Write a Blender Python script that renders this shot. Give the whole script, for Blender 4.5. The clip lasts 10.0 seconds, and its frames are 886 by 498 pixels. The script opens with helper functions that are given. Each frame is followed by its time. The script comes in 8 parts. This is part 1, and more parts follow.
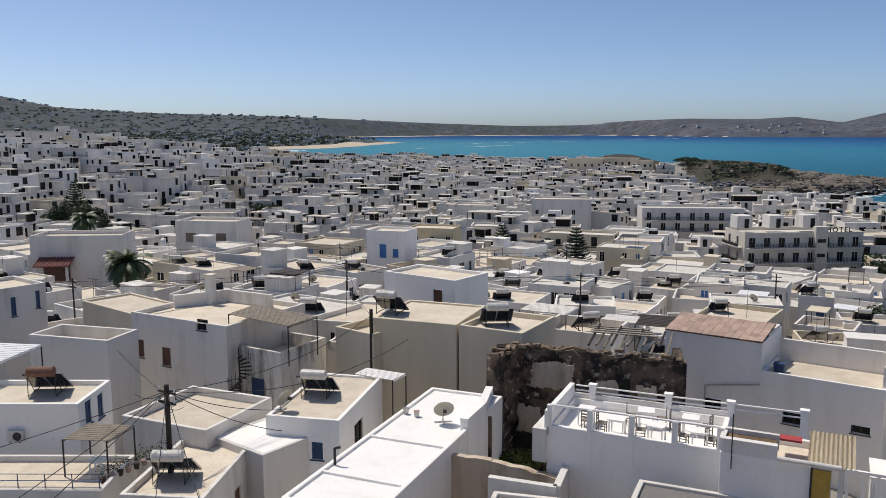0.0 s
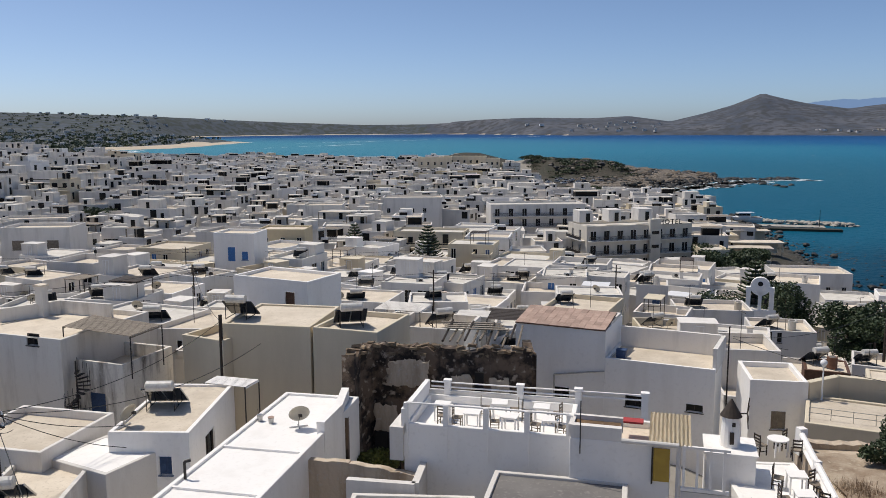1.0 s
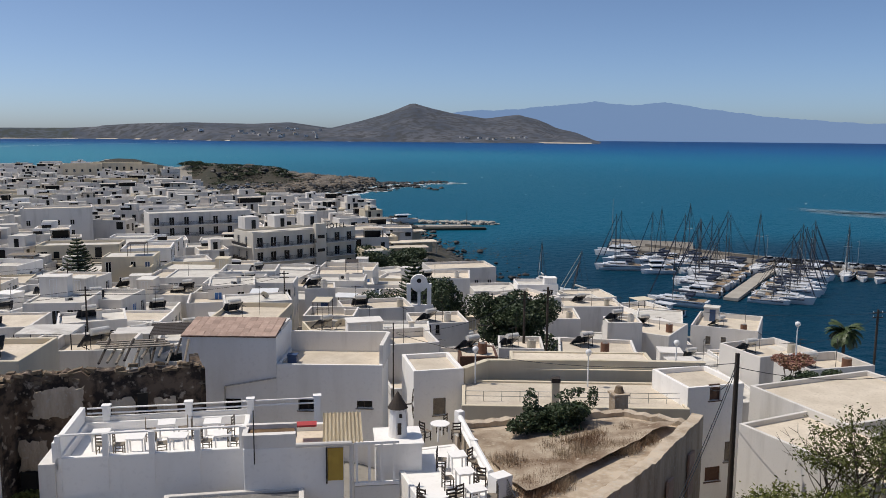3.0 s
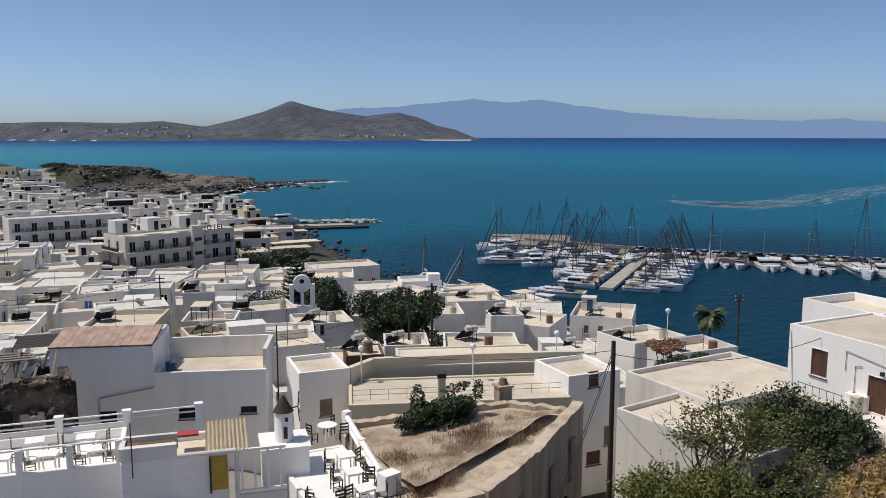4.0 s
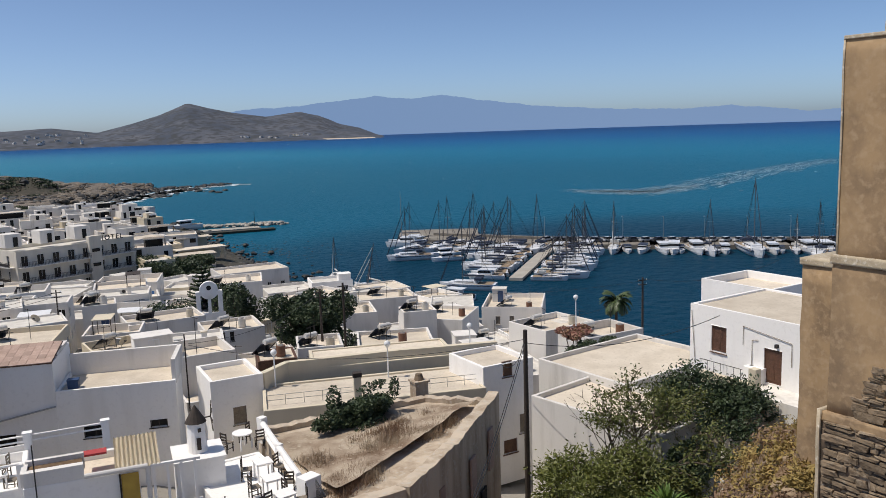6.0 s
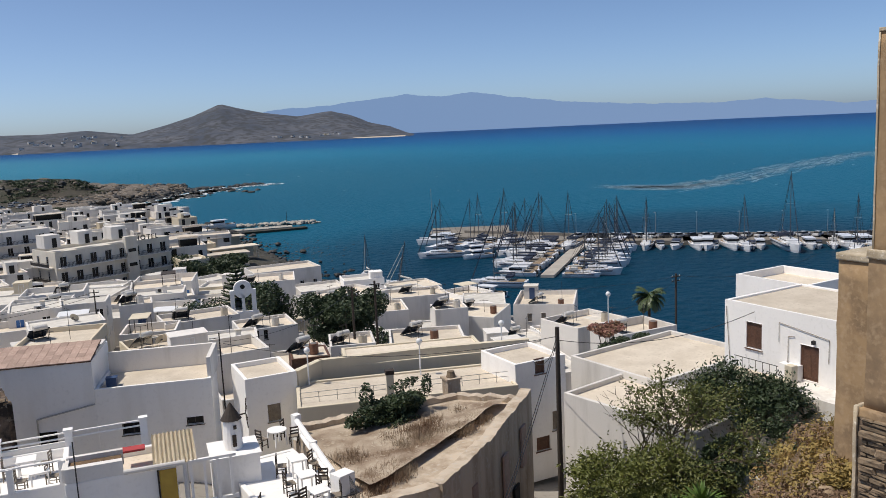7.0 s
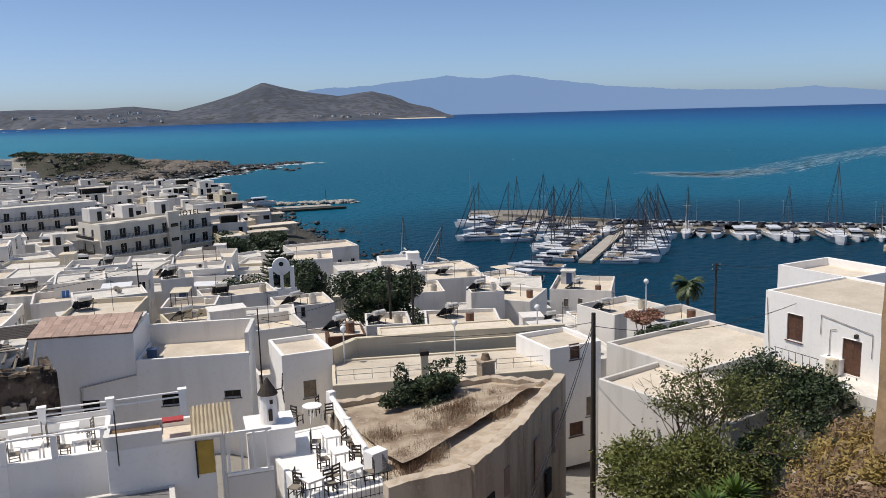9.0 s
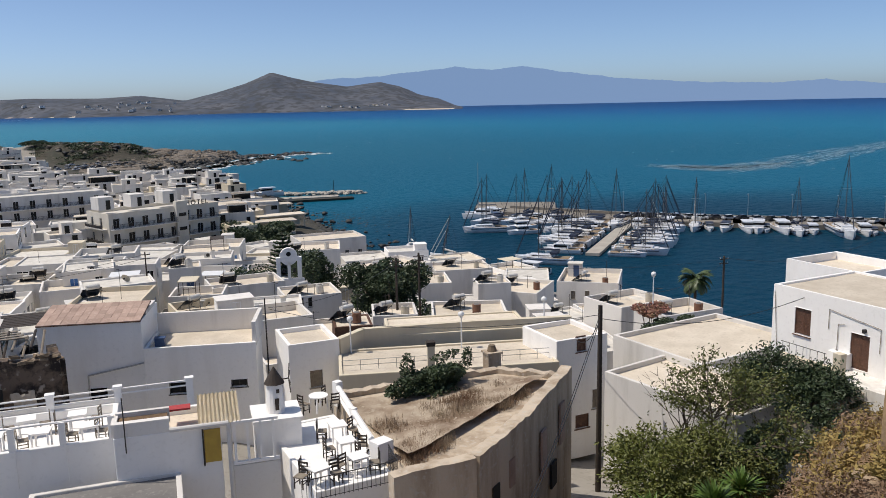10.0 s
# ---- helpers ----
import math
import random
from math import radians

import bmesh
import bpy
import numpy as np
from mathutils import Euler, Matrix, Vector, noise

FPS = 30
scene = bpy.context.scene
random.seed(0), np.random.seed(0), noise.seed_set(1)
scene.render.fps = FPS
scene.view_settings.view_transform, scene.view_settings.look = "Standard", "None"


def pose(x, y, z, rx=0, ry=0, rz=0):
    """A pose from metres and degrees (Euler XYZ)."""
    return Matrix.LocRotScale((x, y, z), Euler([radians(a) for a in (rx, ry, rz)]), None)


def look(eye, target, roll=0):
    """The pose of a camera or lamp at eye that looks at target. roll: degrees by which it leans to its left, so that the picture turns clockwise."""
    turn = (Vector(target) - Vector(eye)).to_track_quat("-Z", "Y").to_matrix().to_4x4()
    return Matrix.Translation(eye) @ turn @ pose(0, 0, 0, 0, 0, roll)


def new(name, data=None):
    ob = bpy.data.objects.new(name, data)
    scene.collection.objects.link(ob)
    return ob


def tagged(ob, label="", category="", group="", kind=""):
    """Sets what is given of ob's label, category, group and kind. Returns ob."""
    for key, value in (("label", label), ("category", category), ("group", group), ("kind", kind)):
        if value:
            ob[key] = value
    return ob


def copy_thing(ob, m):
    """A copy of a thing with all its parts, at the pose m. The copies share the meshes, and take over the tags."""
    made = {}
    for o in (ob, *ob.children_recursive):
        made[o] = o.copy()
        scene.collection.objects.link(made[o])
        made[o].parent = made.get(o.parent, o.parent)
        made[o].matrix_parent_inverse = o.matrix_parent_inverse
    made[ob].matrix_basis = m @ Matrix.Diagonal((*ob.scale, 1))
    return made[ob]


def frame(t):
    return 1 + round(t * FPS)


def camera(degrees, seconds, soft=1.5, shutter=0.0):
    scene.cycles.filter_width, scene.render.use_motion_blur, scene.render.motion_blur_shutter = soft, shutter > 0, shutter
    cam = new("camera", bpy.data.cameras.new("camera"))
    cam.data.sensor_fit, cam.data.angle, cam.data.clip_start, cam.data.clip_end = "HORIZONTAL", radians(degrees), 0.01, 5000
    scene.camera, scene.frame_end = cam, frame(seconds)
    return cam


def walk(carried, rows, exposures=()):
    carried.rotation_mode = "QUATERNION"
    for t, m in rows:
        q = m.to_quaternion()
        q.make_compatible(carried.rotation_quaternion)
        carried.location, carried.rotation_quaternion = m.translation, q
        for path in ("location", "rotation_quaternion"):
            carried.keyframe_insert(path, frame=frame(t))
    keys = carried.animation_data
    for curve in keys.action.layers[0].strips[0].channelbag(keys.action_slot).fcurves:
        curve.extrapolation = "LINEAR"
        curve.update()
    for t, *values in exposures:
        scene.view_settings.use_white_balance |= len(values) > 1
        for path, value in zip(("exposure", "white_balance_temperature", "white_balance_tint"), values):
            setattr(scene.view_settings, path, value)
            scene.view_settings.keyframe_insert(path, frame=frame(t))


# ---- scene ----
cam = camera(56.76, 10.0, soft=0.5)
PATH = [
    (0.0, 0.000, 0.000, 36.000, 81.640, 0.122, -0.018),
    (0.5, 0.038, 0.081, 36.001, 81.546, 0.146, -5.192),
    (1.0, 0.058, 0.148, 35.991, 81.545, 0.220, -10.384),
    (1.5, 0.057, 0.148, 36.017, 81.709, 0.216, -16.712),
    (2.0, 0.104, 0.174, 36.012, 81.806, 0.190, -21.965),
    (2.5, 0.173, 0.195, 35.990, 81.880, -0.091, -27.238),
    (3.0, 0.198, 0.235, 35.977, 81.986, -0.413, -33.440),
    (3.2, 0.200, 0.232, 35.98, 81.980, -0.350, -35.200),
    (4.3, 0.208, 0.198, 36.01, 81.790, 0.230, -44.170),
    (4.5, 0.209, 0.192, 36.014, 81.749, 0.387, -45.769),
    (5.0, 0.220, 0.182, 36.010, 81.601, 0.807, -48.603),
    (5.2, 0.219, 0.181, 36.01, 81.570, 0.990, -48.900),
    (6.3, 0.184, 0.170, 36.00, 81.485, 2.180, -48.180),
    (6.5, 0.177, 0.168, 36.001, 81.466, 2.346, -48.123),
    (7.0, 0.140, 0.122, 36.018, 81.420, 2.616, -46.279),
    (7.5, 0.132, 0.149, 36.004, 81.317, 2.554, -45.336),
    (8.0, 0.129, 0.120, 36.028, 81.100, 2.250, -44.572),
    (8.5, 0.126, 0.147, 35.996, 80.748, 1.831, -43.942),
    (9.0, 0.126, 0.137, 35.999, 80.292, 1.564, -43.470),
    (9.5, 0.118, 0.148, 36.002, 79.929, 1.323, -43.143),
    (10.0, 0.142, 0.149, 35.981, 79.708, 1.215, -42.894),
]
walk(cam, [(t, pose(*row)) for t, *row in PATH], exposures=[(0.0, -0.1), (2.5, -0.12), (3.2, -0.14), (4.5, -0.06), (6.5, 0.0), (7.5, 0.04), (10.0, 0.05)])

# ---- world and sun ----
SUN_HEADING, SUN_HEIGHT = -50.0, 62.0
world = bpy.data.worlds.new("sky")
scene.world = world
world.use_nodes = True
wn = world.node_tree.nodes
sky = wn.new("ShaderNodeTexSky")
sky.sky_type, sky.sun_disc = "NISHITA", False
sky.sun_elevation, sky.sun_rotation = radians(SUN_HEIGHT), radians(SUN_HEADING)
sky.air_density, sky.dust_density, sky.ozone_density = 0.45, 1.0, 3.0
tint = wn.new("ShaderNodeMix")
tint.data_type, tint.blend_type = "RGBA", "MULTIPLY"
tint.inputs[0].default_value = 1.0
tint.inputs[7].default_value = (0.955, 1.0, 1.0, 1)
world.node_tree.links.new(sky.outputs[0], tint.inputs[6])
world.node_tree.links.new(tint.outputs[2], wn["Background"].inputs[0])
wn["Background"].inputs[1].default_value = 0.14
sun = new("sun", bpy.data.lights.new("sun", "SUN"))
sun.data.energy, sun.data.angle, sun.data.color = 3.55, radians(0.53), (1.0, 0.925, 0.82)
a, b = radians(SUN_HEADING), radians(SUN_HEIGHT)
sun.matrix_world = look((math.sin(a) * math.cos(b) * 100, math.cos(a) * math.cos(b) * 100, math.sin(b) * 100), (0, 0, 0))

# ---- materials ----


def surface(name, base, second, scale=0.7, rough=0.85, third=None, fine=14.0, bump=0.25, metal=0.0, vary=0.0, streak=False, spread=(0.35, 0.7), third_spread=(0.55, 0.75), depth=0.02):
    """Base and second colours mixed by coarse noise, a third by fine noise, with relief."""
    m = bpy.data.materials.new(name)
    m.use_nodes = True
    nodes, links = m.node_tree.nodes, m.node_tree.links
    out = nodes["Principled BSDF"]
    geo = nodes.new("ShaderNodeNewGeometry")
    place = geo.outputs["Position"]
    if streak:
        mul = nodes.new("ShaderNodeVectorMath")
        mul.operation = "MULTIPLY"
        mul.inputs[1].default_value = (1, 1, 0.18)
        links.new(place, mul.inputs[0])
        place = mul.outputs[0]
    coarse = nodes.new("ShaderNodeTexNoise")
    coarse.inputs["Scale"].default_value, coarse.inputs["Detail"].default_value, coarse.inputs["Roughness"].default_value = scale, 6, 0.62
    links.new(place, coarse.inputs["Vector"])
    fines = nodes.new("ShaderNodeTexNoise")
    fines.inputs["Scale"].default_value, fines.inputs["Detail"].default_value = fine, 4
    links.new(geo.outputs["Position"], fines.inputs["Vector"])

    def ramp(source, low, high):
        r = nodes.new("ShaderNodeMapRange")
        r.inputs[1].default_value, r.inputs[2].default_value = low, high
        links.new(source, r.inputs[0])
        return r.outputs[0]

    def mix(fac, one, two, kind="MIX"):
        x = nodes.new("ShaderNodeMix")
        x.data_type, x.blend_type = "RGBA", kind
        for value, slot in ((fac, x.inputs[0]), (one, x.inputs[6]), (two, x.inputs[7])):
            if isinstance(value, bpy.types.NodeSocket):
                links.new(value, slot)
            elif isinstance(value, float):
                slot.default_value = value
            else:
                slot.default_value = (*value, 1)
        return x.outputs[2]

    colour = mix(ramp(coarse.outputs["Fac"], *spread), base, second)
    if third:
        colour = mix(ramp(fines.outputs["Fac"], *third_spread), colour, third)
    if vary:
        info = nodes.new("ShaderNodeObjectInfo")
        r = nodes.new("ShaderNodeMapRange")
        r.inputs[3].default_value, r.inputs[4].default_value = 1 - vary, 1 + vary * 0.3
        links.new(info.outputs["Random"], r.inputs[0])
        h = nodes.new("ShaderNodeHueSaturation")
        links.new(r.outputs[0], h.inputs["Value"])
        links.new(colour, h.inputs["Color"])
        colour = h.outputs[0]
    links.new(colour, out.inputs["Base Color"])
    out.inputs["Roughness"].default_value, out.inputs["Metallic"].default_value = rough, metal
    if bump:
        bn = nodes.new("ShaderNodeBump")
        bn.inputs["Strength"].default_value, bn.inputs["Distance"].default_value = bump, depth
        links.new(fines.outputs["Fac"], bn.inputs["Height"])
        links.new(bn.outputs[0], out.inputs["Normal"])
    return m


WHITE = surface("whitewash", (0.75, 0.715, 0.67), (0.46, 0.43, 0.385), 0.6, 0.9, (0.70, 0.665, 0.615), 9, vary=0.14, streak=True, spread=(0.5, 0.85))
BRIGHT = surface("fresh_whitewash", (0.89, 0.865, 0.83), (0.79, 0.76, 0.715), 0.8, 0.88, (0.82, 0.795, 0.76), 5, 0.3, streak=True, spread=(0.5, 0.8))
GREYWHITE = surface("weathered_whitewash", (0.74, 0.705, 0.65), (0.47, 0.43, 0.375), 0.8, 0.92, (0.70, 0.66, 0.60), 7, 0.4, streak=True, spread=(0.5, 0.75))
STAINED = surface("stained_limewash", (0.74, 0.70, 0.63), (0.20, 0.17, 0.14), 1.3, 0.93, (0.60, 0.55, 0.48), 6, 0.5, streak=True, spread=(0.48, 0.68))
CREAM = surface("cream_render", (0.70, 0.62, 0.475), (0.59, 0.515, 0.385), 0.4, 0.9, (0.64, 0.56, 0.43), 8, streak=True)
HOTELWALL = surface("pale_cream_render", (0.68, 0.635, 0.55), (0.54, 0.49, 0.41), 0.5, 0.9, (0.62, 0.57, 0.49), 7, streak=True)
OCHRE = surface("yellow_render", (0.62, 0.52, 0.34), (0.54, 0.45, 0.30), 0.5, 0.9, None, 8)
ROOF = surface("cement_roof", (0.73, 0.645, 0.525), (0.56, 0.48, 0.375), 0.7, 0.93, (0.54, 0.46, 0.36), 6, 0.35, vary=0.16, spread=(0.35, 0.75))
ROOFWHITE = surface("painted_roof", (0.70, 0.665, 0.60), (0.52, 0.48, 0.42), 0.8, 0.9, (0.62, 0.59, 0.53), 6, 0.3, vary=0.14, spread=(0.4, 0.75))
TERRACOTTA = surface("pink_tile", (0.47, 0.335, 0.27), (0.36, 0.25, 0.20), 1.5, 0.9, (0.52, 0.40, 0.33), 8, vary=0.25)
REDTILE = surface("dark_red_tile", (0.19, 0.062, 0.05), (0.12, 0.04, 0.035), 2, 0.85, (0.24, 0.10, 0.08), 9)
RUIN = surface("ruined_rubble", (0.17, 0.12, 0.083), (0.03, 0.022, 0.017), 0.9, 0.95, (0.40, 0.33, 0.26), 2.6, 0.9, depth=0.06, spread=(0.45, 0.58), third_spread=(0.58, 0.68))
RUINPALE = surface("peeling_plaster", (0.56, 0.465, 0.355), (0.32, 0.24, 0.165), 0.9, 0.95, (0.52, 0.47, 0.40), 5, 0.6, depth=0.05, streak=True, spread=(0.42, 0.66))
STONE = surface("rubble_stone", (0.32, 0.235, 0.15), (0.15, 0.108, 0.068), 2.6, 0.93, (0.31, 0.25, 0.18), 11, 0.9, vary=0.45, depth=0.04)
BASTION = surface("ochre_render", (0.37, 0.25, 0.135), (0.185, 0.125, 0.075), 1.4, 0.93, (0.42, 0.30, 0.18), 9, 0.35, spread=(0.40, 0.70), third_spread=(0.5, 0.8), depth=0.012)
PALEEDGE = surface("lime_edge", (0.53, 0.45, 0.33), (0.33, 0.26, 0.17), 2, 0.93, (0.66, 0.6, 0.5), 18, 0.5)
GLASS = surface("pane_and_shade_black", (0.008, 0.009, 0.010), (0.016, 0.016, 0.017), 2, 0.2, None, 3, 0.0)
GLASS.node_tree.nodes["Principled BSDF"].inputs["Specular IOR Level"].default_value = 0.25
BLUE = surface("blue_paint", (0.035, 0.075, 0.17), (0.025, 0.05, 0.12), 4, 0.55, (0.07, 0.11, 0.2), 30, 0.2)
BLUELIGHT = surface("bright_blue_paint", (0.06, 0.2, 0.48), (0.05, 0.15, 0.4), 4, 0.6, None, 30, 0.2)
BROWN = surface("brown_wood", (0.13, 0.06, 0.035), (0.08, 0.038, 0.022), 5, 0.6, (0.17, 0.09, 0.05), 30, 0.3)
GREYWOOD = surface("bleached_wood", (0.26, 0.22, 0.17), (0.16, 0.13, 0.10), 3, 0.85, (0.33, 0.29, 0.24), 25, 0.5)
DARKWOOD = surface("dark_wood", (0.035, 0.026, 0.02), (0.055, 0.04, 0.03), 4, 0.8, None, 30, 0.4)
IRON = surface("dark_iron", (0.025, 0.024, 0.025), (0.05, 0.04, 0.035), 6, 0.55, None, 40, 0.2, metal=0.3)
STEEL = surface("galvanised_steel", (0.5, 0.5, 0.5), (0.4, 0.39, 0.37), 3, 0.4, None, 30, 0.1, metal=0.85)
TANKWHITE = surface("tank_enamel", (0.66, 0.65, 0.62), (0.5, 0.47, 0.42), 3, 0.45, None, 20, 0.1)
RUST = surface("rusty_tank", (0.14, 0.065, 0.04), (0.2, 0.1, 0.06), 5, 0.75, None, 20, 0.2)
MAST = surface("mast_alloy", (0.16, 0.165, 0.175), (0.10, 0.10, 0.11), 3, 0.5, None, 30, 0.0, metal=0.5)
PANEL = surface("solar_glass", (0.012, 0.014, 0.02), (0.02, 0.022, 0.03), 1, 0.12, None, 5, 0.0)
DISHGREY = surface("dish_enamel", (0.5, 0.46, 0.38), (0.42, 0.38, 0.31), 3, 0.6, None, 20, 0.1)
PLASTIC = surface("white_plastic", (0.8, 0.8, 0.8), (0.72, 0.72, 0.71), 2, 0.5, None, 20, 0.05)
GREYROOF = surface("grey_screed", (0.20, 0.19, 0.18), (0.14, 0.13, 0.125), 0.5, 0.93, (0.25, 0.235, 0.22), 6, 0.4)
CONCRETE = surface("pale_concrete", (0.42, 0.39, 0.34), (0.32, 0.29, 0.25), 0.4, 0.93, (0.37, 0.34, 0.3), 5, 0.4)
QUAY = surface("worn_quay", (0.24, 0.215, 0.18), (0.15, 0.135, 0.115), 0.3, 0.93, (0.30, 0.27, 0.235), 2, 0.5)
REDCLOTH = surface("faded_red_cloth", (0.45, 0.06, 0.06), (0.36, 0.05, 0.05), 3, 0.9, None, 20, 0.2)
YELLOWBLIND = surface("yellow_blind", (0.5, 0.33, 0.06), (0.4, 0.26, 0.05), 2, 0.8, None, 20, 0.2)
CABLE = surface("black_cable", (0.015, 0.015, 0.016), (0.025, 0.025, 0.025), 3, 0.6, None, 20, 0.0)
TOWN = surface("town_ground", (0.33, 0.305, 0.27), (0.25, 0.23, 0.20), 0.15, 0.95, (0.22, 0.20, 0.175), 2, 0.5)
# next two: bluish haze of distance is mixed into the base colours
SCRUB = surface("dry_plain_hazed", (0.050, 0.066, 0.084), (0.09, 0.10, 0.118), 0.006, 0.95, (0.036, 0.046, 0.042), 0.035, 0.0, spread=(0.45, 0.7), third_spread=(0.45, 0.56))
ISLAND = surface("stony_hill_hazed", (0.050, 0.062, 0.086), (0.105, 0.11, 0.128), 0.006, 0.95, (0.042, 0.046, 0.052), 0.03, 0.0, spread=(0.4, 0.62), third_spread=(0.45, 0.6))
SAND = surface("pale_sand", (0.55, 0.47, 0.36), (0.45, 0.37, 0.28), 0.02, 0.95, None, 0.4, 0.0)
ROCK = surface("shore_rock", (0.062, 0.051, 0.038), (0.026, 0.03, 0.017), 0.06, 0.95, (0.105, 0.088, 0.068), 0.7, 0.8, depth=0.4)
WETROCK = surface("wet_rock", (0.028, 0.027, 0.025), (0.05, 0.046, 0.04), 0.5, 0.6, None, 2, 0.5, depth=0.1)
RUBBLE = surface("pale_shore_stone", (0.16, 0.13, 0.10), (0.06, 0.05, 0.038), 0.08, 0.95, (0.38, 0.33, 0.26), 0.5, 0.8, depth=0.4, spread=(0.45, 0.65))
DRYSLOPE = surface("dry_slope", (0.19, 0.115, 0.06), (0.085, 0.058, 0.036), 0.7, 0.97, (0.33, 0.24, 0.14), 5, 0.8, depth=0.06)
WEED = surface("dry_weeds", (0.19, 0.105, 0.06), (0.36, 0.29, 0.2), 0.45, 0.95, (0.3, 0.2, 0.12), 8, 0.5, depth=0.04)
EARTH = surface("stony_earth", (0.43, 0.35, 0.26), (0.20, 0.135, 0.085), 0.5, 0.97, (0.50, 0.43, 0.33), 4, 0.8, depth=0.06, spread=(0.42, 0.6))
SCRUBOLIVE = surface("olive_scrub_leaf", (0.25, 0.19, 0.055), (0.34, 0.23, 0.075), 0.8, 0.8, (0.15, 0.12, 0.045), 6, 0.0)
SCRUBBROWN = surface("dead_scrub_leaf", (0.24, 0.155, 0.095), (0.14, 0.09, 0.058), 0.8, 0.9, (0.34, 0.25, 0.165), 6, 0.0)
LEAF = surface("green_leaf", (0.135, 0.15, 0.026), (0.062, 0.078, 0.015), 1.2, 0.6, (0.27, 0.25, 0.07), 9, 0.0, vary=0.2)
LEAFDARK = surface("dark_leaf", (0.03, 0.048, 0.018), (0.045, 0.07, 0.025), 1.2, 0.6, (0.07, 0.09, 0.035), 7, 0.0)
PALMLEAF = surface("palm_leaf", (0.07, 0.10, 0.035), (0.05, 0.075, 0.025), 1, 0.5, (0.10, 0.12, 0.05), 9, 0.0)
YUCCA = surface("yucca_leaf", (0.10, 0.17, 0.03), (0.07, 0.12, 0.025), 1, 0.45, (0.15, 0.2, 0.05), 9, 0.0)
DRYGRASS = surface("straw", (0.27, 0.165, 0.05), (0.15, 0.09, 0.035), 1.0, 0.9, (0.32, 0.23, 0.09), 9, 0.0)
PINKFLOWER = surface("bougainvillea", (0.36, 0.15, 0.13), (0.22, 0.17, 0.08), 3, 0.8, None, 9, 0.0)
BARK = surface("grey_bark", (0.13, 0.10, 0.075), (0.08, 0.06, 0.045), 4, 0.95, None, 20, 0.6)
HULL = surface("white_gelcoat", (0.78, 0.78, 0.78), (0.7, 0.7, 0.71), 0.6, 0.25, None, 9, 0.0)
NAVY = surface("navy_canvas", (0.02, 0.03, 0.06), (0.03, 0.04, 0.07), 1, 0.7, None, 9, 0.0)
TEAK = surface("teak_deck", (0.3, 0.22, 0.14), (0.24, 0.17, 0.1), 3, 0.7, None, 20, 0.1)
CARDARK = surface("car_paint", (0.06, 0.06, 0.065), (0.10, 0.10, 0.105), 0.3, 0.25, None, 9, 0.0, vary=0.5)
CARLIGHT = surface("light_car_paint", (0.6, 0.6, 0.6), (0.55, 0.55, 0.56), 0.3, 0.25, None, 9, 0.0, vary=0.3)
WAKE_WATER = surface("stirred_water", (0.30, 0.44, 0.52), (0.13, 0.28, 0.38), 0.25, 0.6, None, 1.5, 0.0)
FOAM = surface("sea_foam", (0.75, 0.77, 0.78), (0.5, 0.6, 0.64), 0.2, 0.9, None, 1.5, 0.4, depth=0.2)
# near-black painted in for shade inside openings; doors, far panels and rails too
DARKFILL = surface("shade_and_panel_black", (0.018, 0.016, 0.014), (0.03, 0.026, 0.022), 1, 0.95, None, 5, 0.0)


